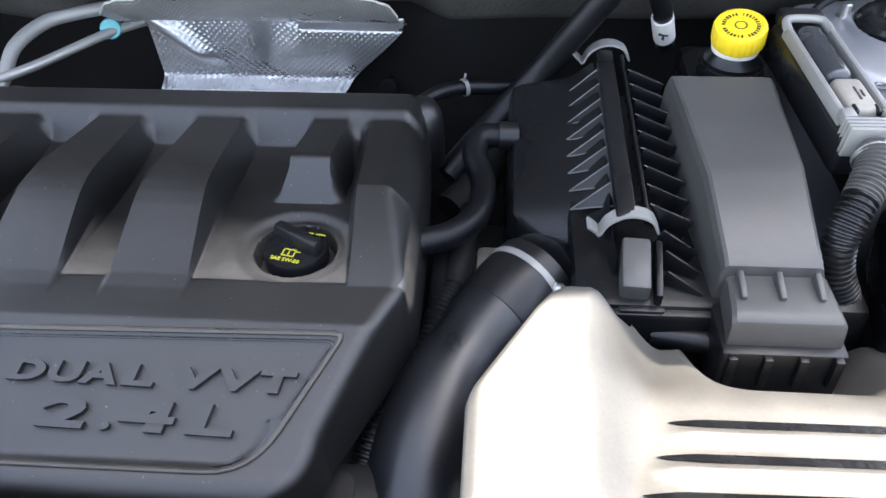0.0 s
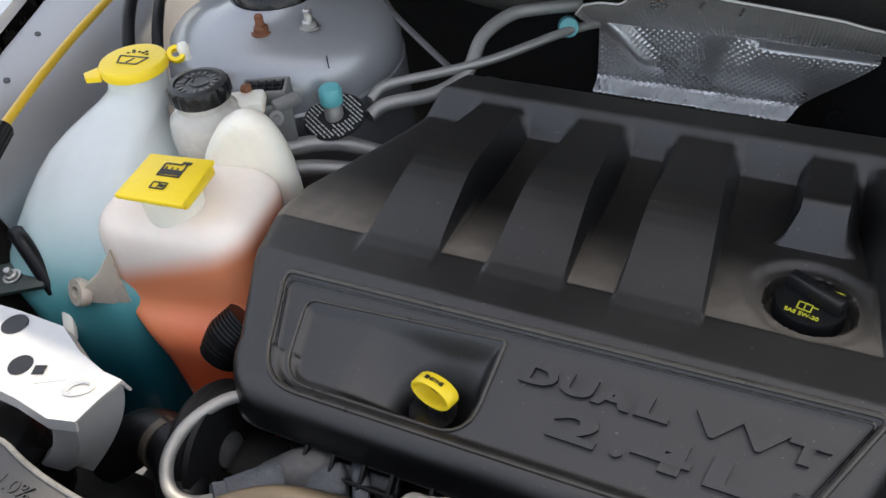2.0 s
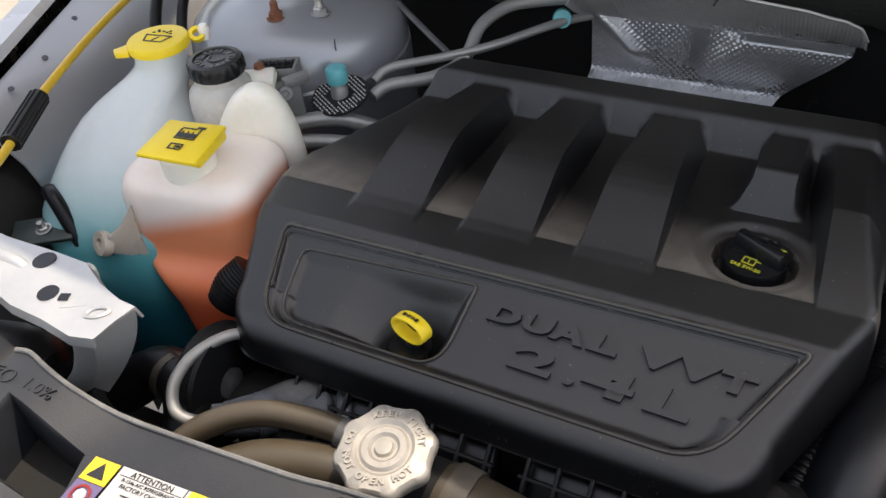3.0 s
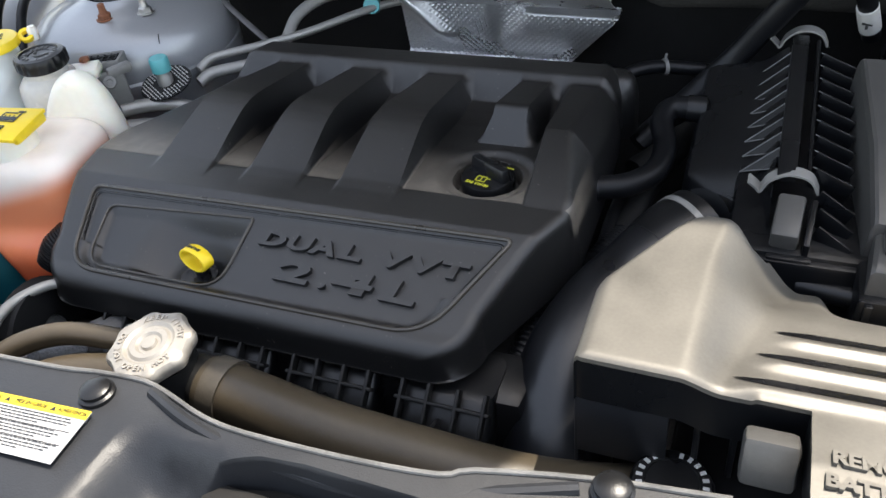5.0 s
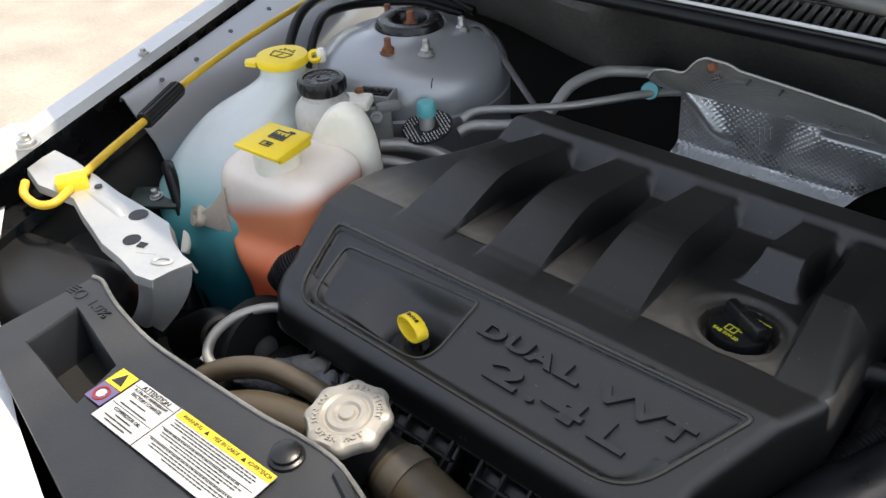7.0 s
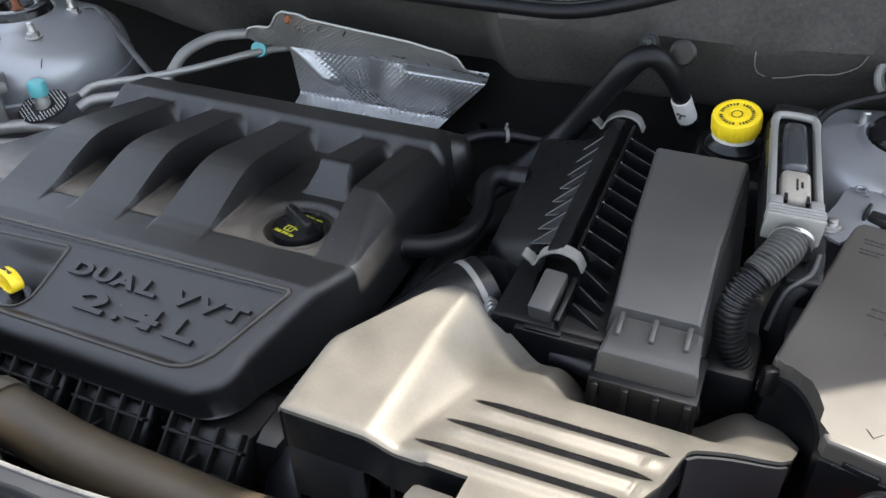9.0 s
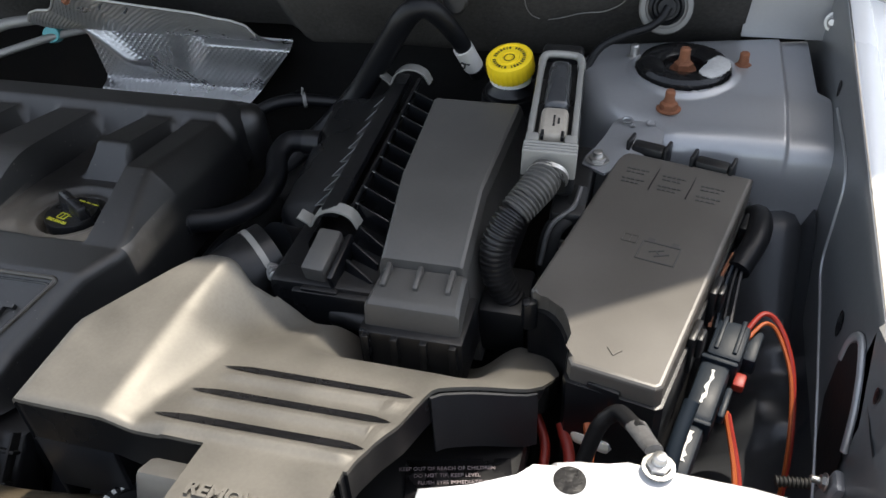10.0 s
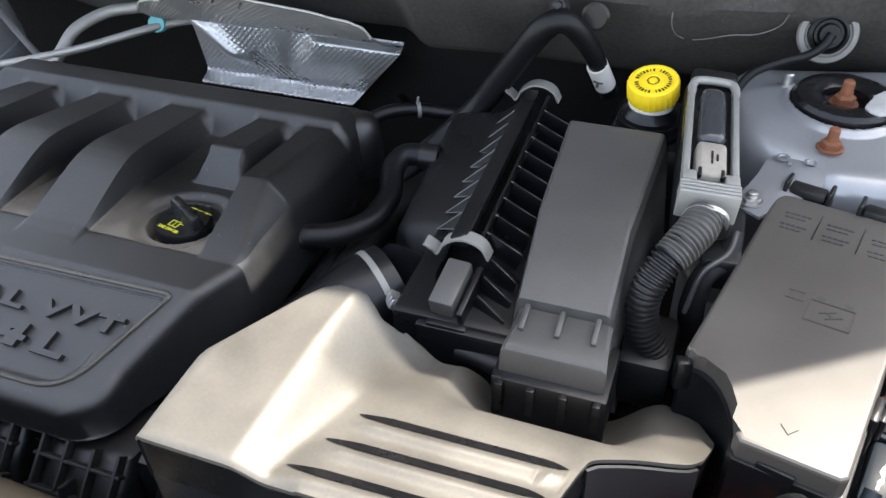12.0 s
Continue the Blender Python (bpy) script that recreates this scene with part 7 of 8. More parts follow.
# ---- fuse box and right-hand wiring ----
def fuse_box():
    f = thing("fuse_box", (0.40, 0.46, 0.86), "grained brown-black fuse box lid with embossed symbols", "fuse box")
    top = [(0.367, 0.600), (0.3165, 0.404), (0.3185, 0.400), (0.324, 0.4005), (0.331, 0.3990), (0.3375, 0.3940), (0.3435, 0.3855), (0.3485, 0.3750), (0.3525, 0.3620), (0.3540, 0.3500), (0.3530, 0.3400), (0.3560, 0.3340), (0.413, 0.3215), (0.418, 0.3245), (0.480, 0.570)]
    bm = prism(top[::-1], 0.940, 0.9605, 0.0035, 3)
    for v in bm.verts:
        v.co.z += 0.028 * (v.co.y - 0.46) + 0.03 * (v.co.x - 0.40)
    lid = part("lid", bm, M_LID, f, sharp=14)
    low = [(x + 0.002 * (1 if x > 0.40 else -1), y - 0.003 if y < 0.45 else y + 0.003) for x, y in top]
    bm = prism(low[::-1], 0.885, 0.9395, 0.001)
    part("base", bm, M_BLACK, f)
    mid = [(0.40 + (x - 0.40) * 0.99 - 0.0, 0.46 + (y - 0.46) * 0.99) for x, y in low]
    part("lower_tray", prism(mid[::-1], 0.83, 0.885, 0.001), M_MATT, f)
    zt = lambda x, y: 0.9608 + 0.028 * (y - 0.46) + 0.03 * (x - 0.40)
    # rear hinges
    for x, y in ((0.390, 0.602), (0.446, 0.584)):
        h = part("hinge", rbox((x, y, 0.962), (0.030, 0.014, 0.016), 0.003, (0, 0, -16)), M_BLACK, f)
        for s in (-1, 1):
            part("hinge_ear", rbox((x + s * 0.0165, y - s * 0.0048, 0.964), (0.0035, 0.018, 0.020), 0.0012, (0, 0, -16)), M_BLACK, h)
    # latches along the right side and the front
    for s in (0.14, 0.50, 0.72):
        x, y = 0.4165 + (0.4815 - 0.4165) * (1 - s), 0.326 + (0.566 - 0.326) * (1 - s)
        l = part("latch", rbox((x + 0.004, y, 0.930), (0.006, 0.024, 0.036), 0.002, (0, 0, -15)), M_BLACK, f)
        part("latch_loop", rbox((x + 0.0085, y - 0.002, 0.936), (0.005, 0.014, 0.020), 0.002, (0, 0, -15)), M_BLACK, l)
    for x, y, r in ((0.380, 0.3290, -15), (0.4385, 0.4, 75)):
        if y < 0.35:
            part("latch", rbox((x, y, 0.932), (0.024, 0.006, 0.024), 0.002, (0, 0, r)), M_BLACK, f)
    part("latch", rbox((0.3165, 0.398, 0.935), (0.012, 0.010, 0.028), 0.003, (0, 0, 20)), M_BLACK, f)
    m = lambda x, y, r=-14: pose(x, y, zt(x, y) + 0.0002, 1.6, -1.7, r)
    # symbol coloured darker than the lid for the shade of its embossing
    bm = bmesh.new()
    for x, y, w, h, a in ((0, 0.011, 0.030, 0.0009, 0), (0, -0.011, 0.030, 0.0009, 0), (-0.015, 0, 0.0009, 0.022, 0), (0.015, 0, 0.0009, 0.022, 0), (-0.009, 0.0135, 0.006, 0.0045, 0), (0.010, 0.0135, 0.006, 0.0045, 0),
                         (-0.002, 0.002, 0.012, 0.0009, 28), (0.0, 0.0, 0.006, 0.0009, -40), (0.003, -0.002, 0.012, 0.0009, 28)):
        rbox((x, y, 0), (w, h, 0.0010), 0, (0, 0, a), bm=bm)
    bm.transform(m(0.4065, 0.458))
    part("battery_symbol", bm, M_GREYLID, lid, "embossed battery symbol")
    bm = bmesh.new()
    for x, y, w, h in ((-0.006, 0, 0.0008, 0.009), (0.006, 0, 0.0008, 0.009), (0, 0, 0.0008, 0.009), (0, 0.0045, 0.012, 0.0008), (0, -0.0045, 0.012, 0.0008)):
        rbox((x, y, 0), (w, h, 0.0008), 0, bm=bm)
    bm.transform(m(0.384, 0.474))
    part("manual_symbol", bm, M_LID, lid)
    bm = bmesh.new()
    for x, y, w, h, a in ((-0.0022, -0.0025, 0.0085, 0.0010, -58), (0.0026, -0.0030, 0.0070, 0.0010, 40)):
        rbox((x, y, 0), (w, h, 0.0008), 0, (0, 0, a), bm=bm)
    bm.transform(m(0.3835, 0.352, 0))
    part("arrow", bm, M_LID, lid)
    for bx, by in ((0.381, 0.560), (0.412, 0.551), (0.444, 0.540)):
        print_bars([(-0.010 + 0.0042 * k + 0.001 * (i % 2), 0.010 - 0.0052 * i - (0.005 if i > 1 else 0), 0.0030 + 0.0006 * ((i + k) % 2)) for i in range(4) for k in range(5 - (i * 3 % 2))], m(bx, by), M_GREYLID, lid, "embossed_writing", 0.0018, 0.0006)
    for x, y in ((0.3975, 0.557), (0.4285, 0.548)):
        part("embossed_rule", rbox((x, y, zt(x, y)), (0.0007, 0.034, 0.0008), 0, (0, 0, -14)), M_BLACK, lid)
    part("cream_foot", rbox((0.376, 0.334, 0.884), (0.032, 0.020, 0.014), 0.005, (0, 0, -15)), M_MILK, f, "cream plastic foot")


def right_wiring():
    c = thing("relay_connectors", (0.455, 0.39, 0.86), "dark blue-black stacked connectors with white marks", "connector")
    base = pose(0.463, 0.404, 0.900, 0, 0, -14) @ Matrix.Diagonal((0.86, 0.92, 0.9, 1))
    def bx(p, s, r, mt, n):
        b = rbox((0, 0, 0), s, r)
        b.transform(base @ pose(*p, 8, 0, 0))
        return part(n, b, mt, c)
    bx((0, 0.020, 0.004), (0.030, 0.040, 0.030), 0.004, M_NAVY, "socket")
    bx((-0.004, -0.030, -0.006), (0.026, 0.060, 0.026), 0.005, M_NAVY, "plug")
    bx((-0.006, -0.085, -0.016), (0.022, 0.050, 0.022), 0.005, M_NAVY, "plug")
    bx((0.020, 0.030, 0.0), (0.012, 0.034, 0.020), 0.003, M_NAVY, "side_socket")
    bx((0.018, -0.005, -0.004), (0.010, 0.014, 0.010), 0.002, M_RED, "red_lock")
    bx((0.0, 0.043, 0.002), (0.026, 0.006, 0.026), 0.002, M_NAVY, "collar")
    bx((-0.002, -0.002, 0.0), (0.032, 0.005, 0.030), 0.002, M_NAVY, "collar")
    bx((-0.005, -0.061, -0.010), (0.028, 0.005, 0.026), 0.002, M_NAVY, "collar")
    for s in (-1, 1):
        bx((0.008 * s, 0.022, 0.0195), (0.004, 0.036, 0.004), 0.001, M_NAVY, "rail")
    bx((0.013, -0.035, -0.003), (0.006, 0.030, 0.012), 0.002, M_NAVY, "release_tab")
    # flaking white paint marks
    flake = random.Random(7)
    for cy, cz, ln in ((-0.030, 0.0072, 0.034), (-0.085, -0.0045, 0.028)):
        b = bmesh.new()
        side = [(flake.uniform(0.0006, 0.0030), -ln / 2 + ln * i / 9) for i in range(10)]
        drift = [flake.uniform(-0.0012, 0.0012) for i in side]
        ring = [(-0.004 + w + d, y) for (w, y), d in zip(side, drift)] + [(-0.004 - w + d, y) for (w, y), d in zip(side[::-1], drift[::-1])]
        b = prism(ring, 0.0, 0.0006)
        b.transform(base @ pose(0, cy, cz, 8, 0, 0))
        part("white_mark", b, M_WINK, c)
    w = thing("connector_wires", (0.49, 0.42, 0.86), "bundle of red, orange and blue wires", "wires")
    part("red_wire", tube([(0.478, 0.432, 0.912), (0.492, 0.450, 0.920), (0.506, 0.446, 0.912), (0.518, 0.420, 0.890), (0.522, 0.382, 0.850), (0.520, 0.35, 0.80), (0.518, 0.335, 0.75)], 0.0021, 8), M_RED, w)
    part("orange_wire", tube([(0.480, 0.428, 0.910), (0.494, 0.444, 0.916), (0.506, 0.440, 0.907), (0.517, 0.414, 0.886), (0.520, 0.378, 0.848), (0.518, 0.35, 0.80), (0.515, 0.335, 0.75)], 0.0016, 8), M_ORANGE, w)
    part("orange_wire", tube([(0.470, 0.380, 0.880), (0.478, 0.340, 0.865), (0.480, 0.300, 0.855), (0.488, 0.26, 0.85)], 0.0022, 8), M_ORANGE, w)
    part("red_wire", tube([(0.472, 0.378, 0.880), (0.481, 0.338, 0.865), (0.484, 0.300, 0.855), (0.492, 0.26, 0.85)], 0.0018, 8), M_RED, w)
    for i in range(4):
        part("thin_wire", tube([(0.452 + 0.005 * i, 0.432, 0.915), (0.456 + 0.005 * i, 0.462, 0.935 - 0.002 * i), (0.466 + 0.003 * i, 0.49, 0.945)], 0.0016, 6), (M_RUST, M_NAVY, M_RUBBER, M_LOOM)[i], w)
    part("taped_trunk", tube([(0.470, 0.478, 0.938), (0.484, 0.510, 0.948), (0.488, 0.548, 0.942), (0.480, 0.575, 0.92)], 0.010, 12), M_RUBBER, w)
    for i in range(4):
        part("thin_wire", tube([(0.438 + 0.006 * i, 0.292, 0.880), (0.446 + 0.006 * i, 0.265, 0.868), (0.456 + 0.004 * i, 0.24, 0.85)], 0.0016, 6), (M_NAVY, M_RED, M_RUBBER, M_WINK)[i], w)
    part("grey_sleeve", tube([(0.440, 0.345, 0.925), (0.432, 0.318, 0.905), (0.428, 0.290, 0.88)], 0.0055, 10), M_NAVY, w)
    g = thing("ground_cable", (0.40, 0.28, 0.93), "grey earth cable with a crimped lug under a bolt", "cable")
    part("cable", tube([(0.372, 0.296, 0.900), (0.380, 0.305, 0.930), (0.391, 0.306, 0.946), (0.400, 0.292, 0.955), (0.406, 0.280, 0.962)], 0.0056, 12), M_LOOM, g)
    part("crimp", tube([(0.403, 0.286, 0.960), (0.410, 0.268, 0.969), (0.414, 0.258, 0.975)], [0.0070, 0.0062, 0.0058], 12, 3, flat=0.6), M_ALLOY, g)
    part("lug", lathe([(0.003, 0), (0.0088, 0), (0.0088, 0.002), (0.003, 0.002)], (0.417, 0.246, 0.974), 16), M_ALLOY, g)
    bolt((0.417, 0.246, 0.976), 0.0042, 0.011, M_BOLT, "bolt", "zinc bolt", parent=g)
    b = thing("front_crossmember", (0.40, 0.20, 0.90), "white painted crossmember end with a round hole", "crossmember", kind="structure")
    out = [(0.284, 0.207), (0.315, 0.214), (0.342, 0.221), (0.352, 0.232), (0.358, 0.242), (0.372, 0.246), (0.400, 0.2485), (0.470, 0.2495), (0.520, 0.240), (0.60, 0.225), (0.60, 0.10), (0.284, 0.10)]
    bm = prism(out[::-1], 0.935, 0.972, 0.006, 3)
    part("beam", bm, M_WHITE, b)
    part("hole", lathe([(0, 0), (0.0098, 0), (0.0094, 0.0012), (0, 0.0012)], (0.369, 0.229, 0.9712), 24), M_TAR_GAP, b)
    s = thing("headlamp_screw", (0.50, 0.26, 0.95), "long threaded adjuster screw with spring", "screw")
    part("thread", tube([(0.492, 0.290, 0.925), (0.512, 0.292, 0.926)], 0.0034, 12, 4, ridges=420, depth=0.0005), M_DARK, s)


fuse_box()
right_wiring()


# ---- radiator top, hoses and the front panel ----
def radiator_cap():
    c = thing("pressure_cap", (-0.295, 0.178, 0.91), "pale alloy radiator cap with stamped warning words", "radiator cap")
    m = pose(-0.293, 0.172, 0.938, 6, 0, -12)
    bm = lathe([(0, -0.006), (0.0285, -0.006), (0.0315, -0.003), (0.0325, 0.002), (0.0318, 0.0055), (0.0298, 0.0075), (0.020, 0.0085), (0.0175, 0.0065), (0.0165, 0.0065), (0.0145, 0.0085), (0.0105, 0.0085), (0.0085, 0.0065), (0.0065, 0.0065), (0.0055, 0.0090), (0, 0.0095)], (0, 0, 0), 96,
               wave=lambda a, r, z: r * (1 + 0.055 * max(-0.6, math.cos(8 * a)) * step(0.024, 0.032, r)))
    bm.transform(m)
    cap = part("disc", bm, M_CAST, c)
    for text, a0 in (("DO NOT OPEN HOT", 190), ("KEEP TIGHT", 55)):
        n = len(text)
        for i, ch in enumerate(text):
            if ch == " ":
                continue
            a = a0 + (i * 9.2 if a0 > 100 else -0)
            ang = (190 + 11.5 * i) if a0 > 100 else (142 - 11.5 * i)
            turn = ang + 90 if a0 > 100 else ang - 90
            words(ch, 0.0064, m @ pose(0.0240 * math.cos(radians(ang)), 0.0240 * math.sin(radians(ang)), 0.0086) @ pose(0, 0, 0, 0, 0, turn), M_CAST, cap, "stamped_letter", 0.0013, 1.0, 0.0002)
    n = thing("radiator_neck", (-0.29, 0.18, 0.87), "dark filler neck with hose stubs below the cap", "filler neck")
    part("neck", lathe([(0, -0.04), (0.027, -0.04), (0.027, -0.006), (0, -0.006)], (-0.293, 0.174, 0.934), 26), M_MATT, n)
    part("outlet", tube([(-0.292, 0.180, 0.898), (-0.268, 0.182, 0.899), (-0.240, 0.180, 0.898)], 0.0215, 22, 3), M_MATT, n)


def radiator_hoses():
    h = thing("radiator_hose", (-0.1, 0.18, 0.86), "dusty brown upper radiator hose with a spring clamp", "radiator hose")
    part("hose", tube([(-0.262, 0.181, 0.898), (-0.225, 0.178, 0.895), (-0.160, 0.172, 0.890), (-0.090, 0.172, 0.884), (-0.020, 0.175, 0.876), (0.030, 0.186, 0.868), (0.085, 0.208, 0.858), (0.12, 0.24, 0.85)], 0.0235, 26), M_DUSTY, h)
    part("clamp", tube([(-0.256, 0.1808, 0.8978), (-0.240, 0.1795, 0.8965)], 0.0255, 26, 2), M_DUSTCLAMP, h, "dull brown steel spring clamp")
    s = thing("overflow_hose", (-0.38, 0.16, 0.89), "thin dusty hose from the filler neck", "hose", "dusty hoses")
    part("hose", tube([(-0.322, 0.186, 0.916), (-0.350, 0.185, 0.922), (-0.395, 0.175, 0.925), (-0.432, 0.152, 0.918), (-0.455, 0.120, 0.90)], 0.0095, 14), M_DUSTY, s)
    part("hose_clip", tube([(-0.330, 0.1862, 0.9175), (-0.340, 0.1858, 0.9195)], 0.0108, 14, 2), M_ALLOY, s)
    t = thing("heater_hose", (-0.38, 0.14, 0.87), "thick dusty hose from the filler neck", "hose", "dusty hoses")
    part("hose", tube([(-0.318, 0.170, 0.900), (-0.350, 0.164, 0.903), (-0.390, 0.150, 0.901), (-0.425, 0.125, 0.890), (-0.44, 0.10, 0.87)], 0.0165, 18), M_DUSTY, t)
    b = thing("lower_hose", (-0.52, 0.20, 0.82), "black curved hose low beside the headlamp", "hose")
    part("hose", tube([(-0.60, 0.205, 0.82), (-0.565, 0.225, 0.842), (-0.525, 0.215, 0.848), (-0.495, 0.180, 0.84), (-0.48, 0.14, 0.82)], 0.022, 18), M_RUBBER, b)
    part("hose_clamp", tube([(-0.546, 0.2225, 0.8460), (-0.538, 0.2200, 0.8470)], 0.0232, 18, 2), M_DUSTCLAMP, b, "dull steel hose clamp")
    i = thing("intake_manifold", (-0.25, 0.25, 0.80), "black ribbed intake manifold runners under the cover's front", "intake manifold")
    for k in range(4):
        x = -0.385 + 0.098 * k
        r = part("runner", loft([(x, 0.208, 0.775, 0.062, 0.030, 0.010, 0), (x, 0.222, 0.815, 0.074, 0.040, 0.012, 0), (x, 0.240, 0.850, 0.078, 0.050, 0.012, 0), (x, 0.266, 0.872, 0.074, 0.050, 0.012, 0)]), M_BLACK, i)
        part("runner_rib", rbox((x, 0.206, 0.852), (0.086, 0.016, 0.004), 0.0015, (-20, 0, 0)), M_BLACK, r)
        part("runner_rib", rbox((x, 0.200, 0.832), (0.004, 0.016, 0.080), 0.0015, (-24, 0, 0)), M_BLACK, r)
        part("runner_rib", rbox((x, 0.192, 0.816), (0.080, 0.016, 0.004), 0.0015, (-20, 0, 0)), M_BLACK, r)
        for dx in (-0.034, -0.012, 0.012, 0.034):
            part("runner_rib", rbox((x + dx, 0.2250, 0.8655), (0.0030, 0.046, 0.010), 0.001, (40, 0, 0)), M_MATT, r)
        for dy in (-0.012, 0.006):
            part("runner_rib", rbox((x, 0.2250 + dy, 0.8655 + 0.84 * dy), (0.078, 0.0030, 0.009), 0.001, (40, 0, 0)), M_MATT, r)
    part("plenum", rbox((-0.24, 0.275, 0.80), (0.42, 0.06, 0.14), 0.015), M_BLACK, i)


SHROUD_BACK = [(-0.560, 0.128), (-0.548, 0.130), (-0.525, 0.124), (-0.500, 0.120), (-0.460, 0.119), (-0.398, 0.122), (-0.330, 0.126), (-0.300, 0.130), (-0.262, 0.132), (-0.235, 0.126), (-0.205, 0.117), (-0.170, 0.113), (-0.10, 0.114), (-0.040, 0.119), (-0.02, 0.128), (0.05, 0.142), (0.12, 0.150)]


def front_shroud():
    s = thing("radiator_shroud", (-0.3, 0.05, 0.90), "weathered grey plastic shroud over the radiator support", "shroud", kind="structure")
    hole = [(-0.527, 0.050), (-0.447, 0.046), (-0.459, 0.086), (-0.534, 0.098)]
    def zt(x, y):
        z = 0.956 + 0.014 * step(-0.44, -0.53, x) - 0.035 * step(-0.255, -0.215, x) * step(0.10, 0.07, y) * step(-0.02, -0.06, x)
        z -= 0.006 * step(0.0, -0.10, y)
        return z - 0.05 * step(-0.09, -0.16, y)
    def dense(loop, gap=0.008):
        out = []
        for (ax, ay), (bx, by) in zip(loop, loop[1:] + loop[:1]):
            k = max(1, int(math.hypot(bx - ax, by - ay) / gap))
            out += [(ax + (bx - ax) * i / k, ay + (by - ay) * i / k) for i in range(k)]
        return out
    latch = [(-0.195, 0.050), (-0.183, 0.044), (-0.046, 0.044), (-0.036, 0.052), (-0.036, 0.093), (-0.044, 0.1010), (-0.120, 0.1025), (-0.150, 0.1000), (-0.178, 0.0920), (-0.195, 0.070)]
    front = [(0.12, -0.03), (-0.10, -0.03), (-0.36, -0.004), (-0.515, 0.024), (-0.56, 0.035)]
    bm = bmesh.new()
    walls = bmesh.new()
    edges = []
    for k, lp in enumerate((SHROUD_BACK + front, hole, latch)):
        flat_loop = [(x, y, zt(x, y)) for x, y in dense(lp)]
        vs = [bm.verts.new(p) for p in flat_loop]
        edges += [bm.edges.new((p, q)) for p, q in zip(vs, vs[1:] + vs[:1])]
        loop = [Vector(p) for p in flat_loop]
        mid = sum(loop, Vector()) / len(loop)
        prev = [walls.verts.new(p) for p in loop]
        for dz, out in ((-0.0015, 0.0012), (-0.004, 0.0022), (-0.024, 0.003)):
            ring = []
            for p in loop:
                w = (p - mid) * (1 if k == 0 else -1)
                w.z = 0
                w.normalize()
                ring.append(walls.verts.new(p + w * out + Vector((0, 0, dz if k == 0 or dz > -0.01 else -0.05))))
            for i in range(len(loop)):
                j = (i + 1) % len(loop)
                walls.faces.new((prev[i], prev[j], ring[j], ring[i]))
            prev = ring
    bmesh.ops.triangle_fill(bm, use_beauty=True, use_dissolve=False, edges=edges)
    for k in range(5):
        long = [e for e in bm.edges if not e.is_boundary and e.calc_length() > 0.014]
        if not long:
            break
        bmesh.ops.subdivide_edges(bm, edges=long, cuts=1)
        bmesh.ops.triangulate(bm, faces=bm.faces[:])
        bmesh.ops.beautify_fill(bm, faces=bm.faces[:], edges=[e for e in bm.edges if not e.is_boundary])
    for v in bm.verts:
        v.co.z = zt(v.co.x, v.co.y)
    merge(bm, walls)
    bmesh.ops.remove_doubles(bm, verts=bm.verts, dist=0.0002)
    part("top", bm, M_SHROUD, s, sharp=40)
    part("latch_bar", rbox((-0.115, 0.076, 0.922), (0.15, 0.030, 0.016), 0.005), M_DARK, s, "greasy black latch bar")
    part("rear_flange", tube([(x, y - 0.001, zt(x, y) + 0.0008) for x, y in SHROUD_BACK], 0.0019, 8, 3), M_EDGE, s, "worn pale edge")
    part("swage", tube([(-0.250, 0.124, 0.957), (-0.205, 0.108, 0.9565), (-0.150, 0.103, 0.945), (-0.08, 0.104, 0.940), (-0.03, 0.112, 0.95), (0.04, 0.132, 0.957)], 0.0042, 8), M_SHROUD, s)
    words("1.0%", 0.0120, pose(-0.518, 0.1080, 0.9690, 0, 3, -2), M_SHROUD, s, "embossed_writing", 0.0024, 1.2, 0.0)
    bm = lathe([(0.0046, 0), (0.0056, 0), (0.0056, 0.0012), (0.0046, 0.0012)], (-0.546, 0.108, 0.9698), 20)
    for k in range(4):
        rbox((-0.558, 0.1125 - 0.003 * k, 0.9706), (0.008, 0.0008, 0.0012), 0, (0, 0, 8), bm=bm)
    part("embossed_symbol", bm, M_SHROUD, s)
    p = thing("push_pin", (-0.287, 0.112, 0.955), "black push-pin fastener in the shroud", "push-pin", "push-pins")
    part("head", lathe([(0, 0), (0.0125, 0), (0.0125, 0.003), (0.0105, 0.004), (0.0105, 0.007), (0.008, 0.0085), (0, 0.009)], (-0.287, 0.112, 0.956), 28), M_BLACK, p)
    copy_thing(p, pose(0.058, 0.135, 0.955))
    l = thing("warning_label", (-0.35, 0.075, 0.957), "white and yellow air-conditioning warning label on the shroud", "label")
    m = pose(-0.352, 0.0755, 0.9590, 0, -0.6, 2.6)
    def flat(x, y, w, h, mt, n, up=0.0):
        b = rbox((0, 0, 0), (w, h, 0.0006), 0)
        b.transform(m @ pose(x, y, up))
        return part(n, b, mt, l)
    sheet = flat(0.0, -0.004, 0.152, 0.042, M_PAPER, "sheet")
    flat(0.026, 0.0135, 0.100, 0.0072, M_LYEL, "yellow_strip", 0.0004)
    flat(-0.088, 0.0085, 0.020, 0.016, M_LYEL, "yellow_square", 0.0002)
    flat(-0.088, -0.0085, 0.020, 0.017, M_LPUR, "violet_square", 0.0002)
    flat(-0.0265, -0.004, 0.0006, 0.042, M_INK, "rule", 0.0004)
    up = 0.0009
    words("WARNING", 0.0044, m @ pose(-0.008, 0.0135, up), M_INK, l, "print", 0.0003)
    words("MISE EN GARDE", 0.0044, m @ pose(0.0285, 0.0135, up), M_INK, l, "print", 0.0003, 0.85)
    words("ADVERTENCIA", 0.0044, m @ pose(0.063, 0.0135, up), M_INK, l, "print", 0.0003, 0.8)
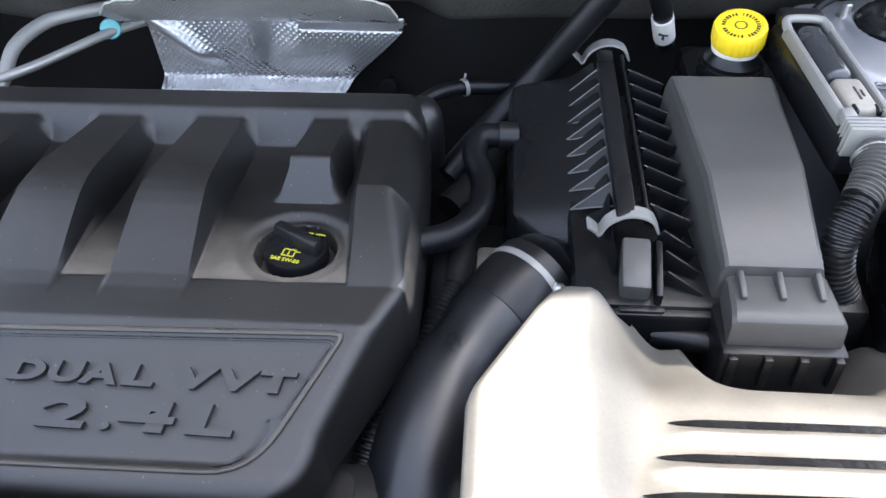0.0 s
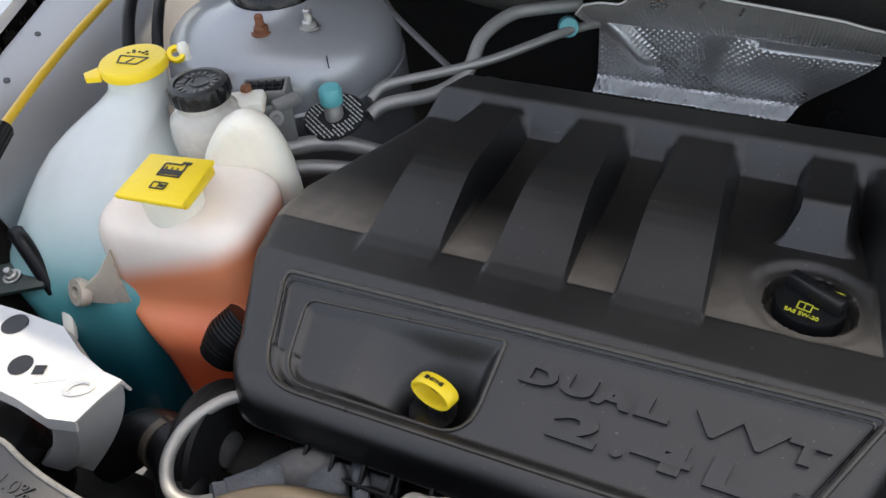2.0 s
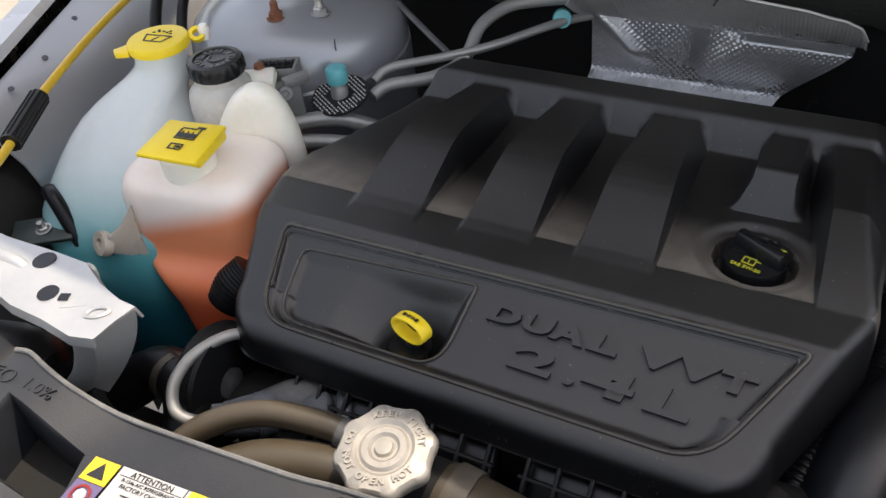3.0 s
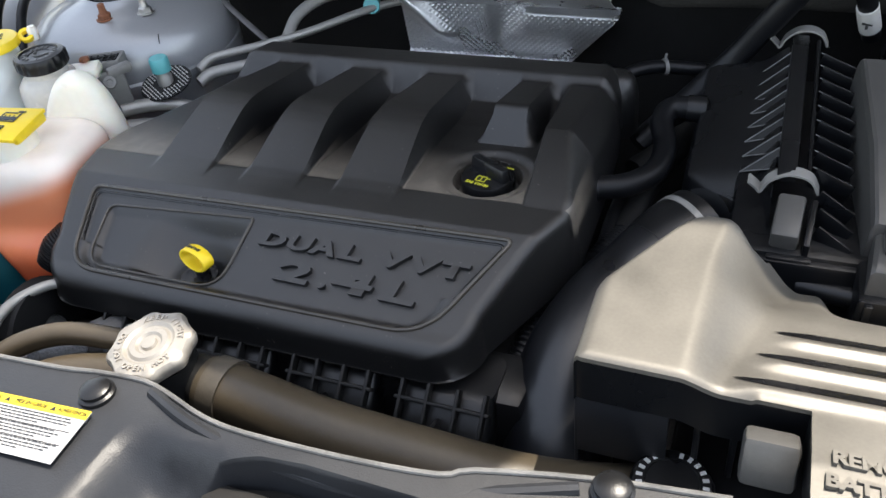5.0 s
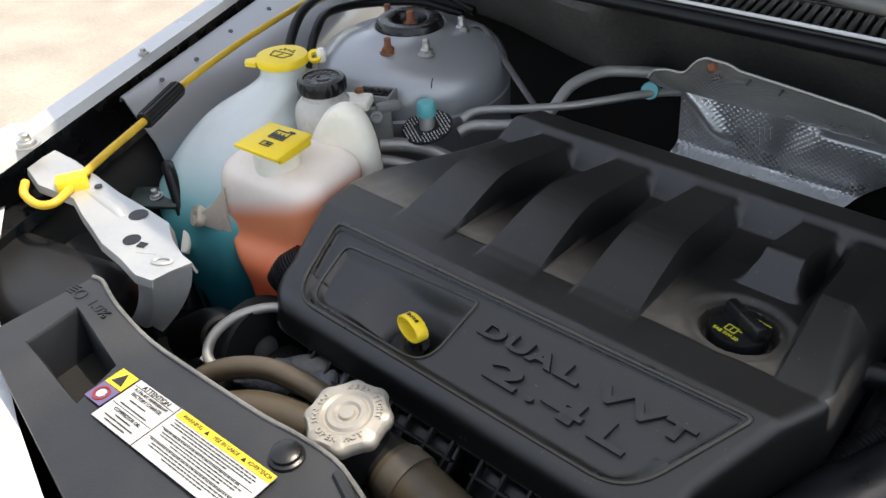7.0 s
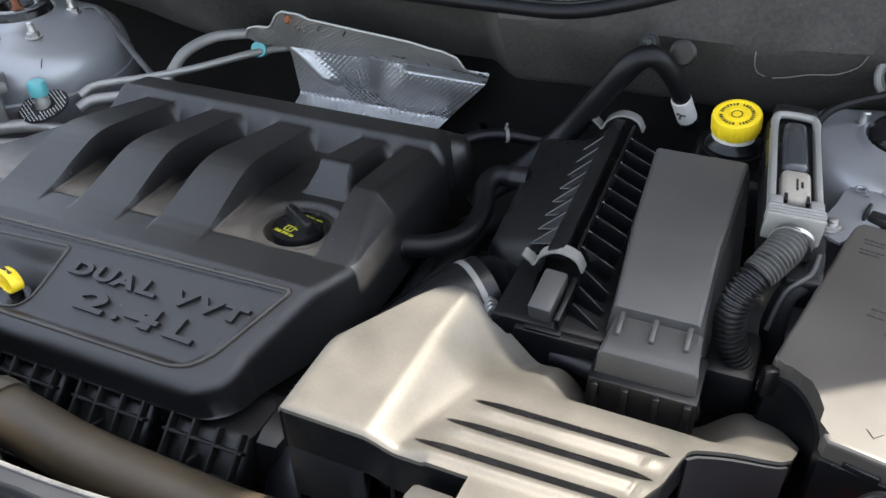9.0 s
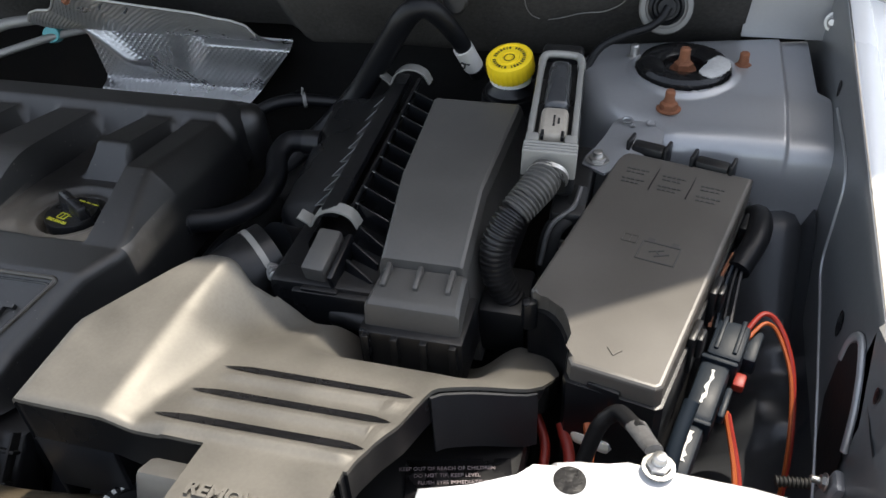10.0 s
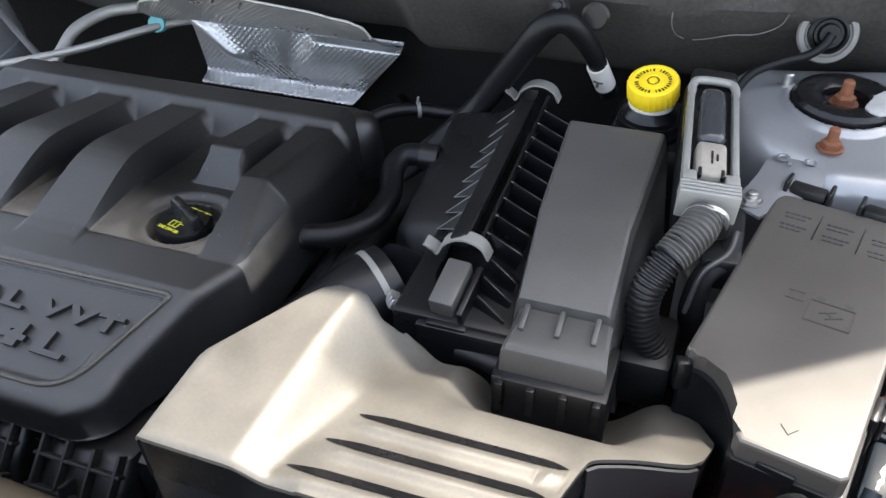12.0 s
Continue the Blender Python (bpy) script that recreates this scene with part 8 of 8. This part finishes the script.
    words("ATTENTION", 0.0056, m @ pose(-0.051, 0.0135, up), M_INK, l, "print", 0.0003)
    words("R-134a A/C REFRIGERANT", 0.0034, m @ pose(-0.051, 0.0085, up), M_INK, l, "print", 0.0003)
    words("FACTORY CHARGE:", 0.0040, m @ pose(-0.051, 0.0045, up), M_INK, l, "print", 0.0003)
    words("COMPRESSOR OIL:", 0.0038, m @ pose(-0.051, -0.0115, up), M_INK, l, "print", 0.0003)
    bm = bmesh.new()
    v = [bm.verts.new((0.0075 * math.cos(radians(90 + 120 * i)), 0.0075 * math.sin(radians(90 + 120 * i)), 0)) for i in range(3)]
    bm.faces.new(v)
    bm.transform(m @ pose(-0.088, 0.0072, up))
    part("warning_triangle", bm, M_INK, l)
    part("prohibition_ring", lathe([(0.0052, 0), (0.0068, 0), (0.0068, 0.0004), (0.0052, 0.0004)], tuple(m @ Vector((-0.088, -0.0088, up))), 22), M_RED, l)
    part("white_symbol", lathe([(0, 0), (0.0042, 0), (0.0042, 0.0003), (0, 0.0003)], tuple(m @ Vector((-0.088, -0.0088, up))), 7), M_PAPER, l)
    # three paragraphs of fine print between thin rules
    rows = []
    fine = random.Random(3)
    for k in range(12):
        y = 0.0078 - 0.0023 * k - 0.0011 * (k // 4)
        x, end = -0.022 + fine.uniform(0, 0.006), 0.072 - fine.uniform(0, 0.010)
        if k % 4 == 3:
            x, end = x + 0.018, end - 0.018
        while x < end - 0.002:
            w = fine.uniform(0.0012, 0.0052)
            rows.append((x, y, min(w, end - x)))
            x += w + 0.0009
    print_bars(rows, m @ pose(0, 0, up), M_INK, l, "small_print", 0.00062)
    for y in (-0.0014, -0.0117):
        flat(0.0245, y, 0.096, 0.00028, M_INK, "rule", 0.0005)
    for y in (0.0112, -0.0080):
        flat(-0.051, y, 0.046, 0.00028, M_INK, "rule", 0.0005)
    for x in (0.0085, 0.0475):
        bm = bmesh.new()
        bm.faces.new([bm.verts.new((0.0026 * math.cos(radians(90 + 120 * q)), 0.0026 * math.sin(radians(90 + 120 * q)), 0)) for q in range(3)])
        bm.transform(m @ pose(x, 0.0130, up))
        part("small_triangle", bm, M_INK, l)
    print_bars([(-0.064, -0.0005, 0.008), (-0.055, -0.0005, 0.010), (-0.068, -0.0055, 0.012), (-0.055, -0.0055, 0.018), (-0.060, -0.0152, 0.018), (-0.068, -0.0185, 0.014), (-0.053, -0.0185, 0.018), (-0.064, -0.0215, 0.024)], m @ pose(0, 0, up), M_INK, l, "small_print", 0.0008)
    k = thing("fluid_cap", (0.083, 0.192, 0.88), "black fluid cap with white print around its rim", "fluid cap")
    part("disc", lathe([(0, -0.02), (0.026, -0.02), (0.026, 0.0), (0.024, 0.003), (0.017, 0.0032), (0.0165, 0.002), (0, 0.002)], (0.086, 0.186, 0.905), 36), M_BLACK, k)
    for i in range(22):
        if i in (6, 7, 15, 16):
            continue
        a = radians(16.4 * i)
        part("white_mark", rbox((0.086 + 0.0205 * math.cos(a), 0.186 + 0.0205 * math.sin(a), 0.9083), (0.0040, 0.0026, 0.0004), 0, (0, 0, 16.4 * i)), M_WINK, k)
    g = thing("front_bumper", (-0.3, -0.2, 0.5), "white painted front panel ahead of the shroud", "bumper", kind="structure")
    rows = []
    for i in range(21):
        x = -0.98 + 1.66 * i / 20
        c = 0.30 * ((x + 0.15) / 0.83) ** 2
        rows.append([(x, -0.035 + c, 0.945 - 0.03 * c), (x, -0.06 + c, 0.952 - 0.03 * c), (x, -0.12 + c, 0.935), (x, -0.17 + c, 0.86), (x, -0.20 + c, 0.60), (x, -0.19 + c, 0.30)])
    part("skin", thicken(strip(rows), 0.003), M_WHITE, g)


radiator_cap()
radiator_hoses()
front_shroud()
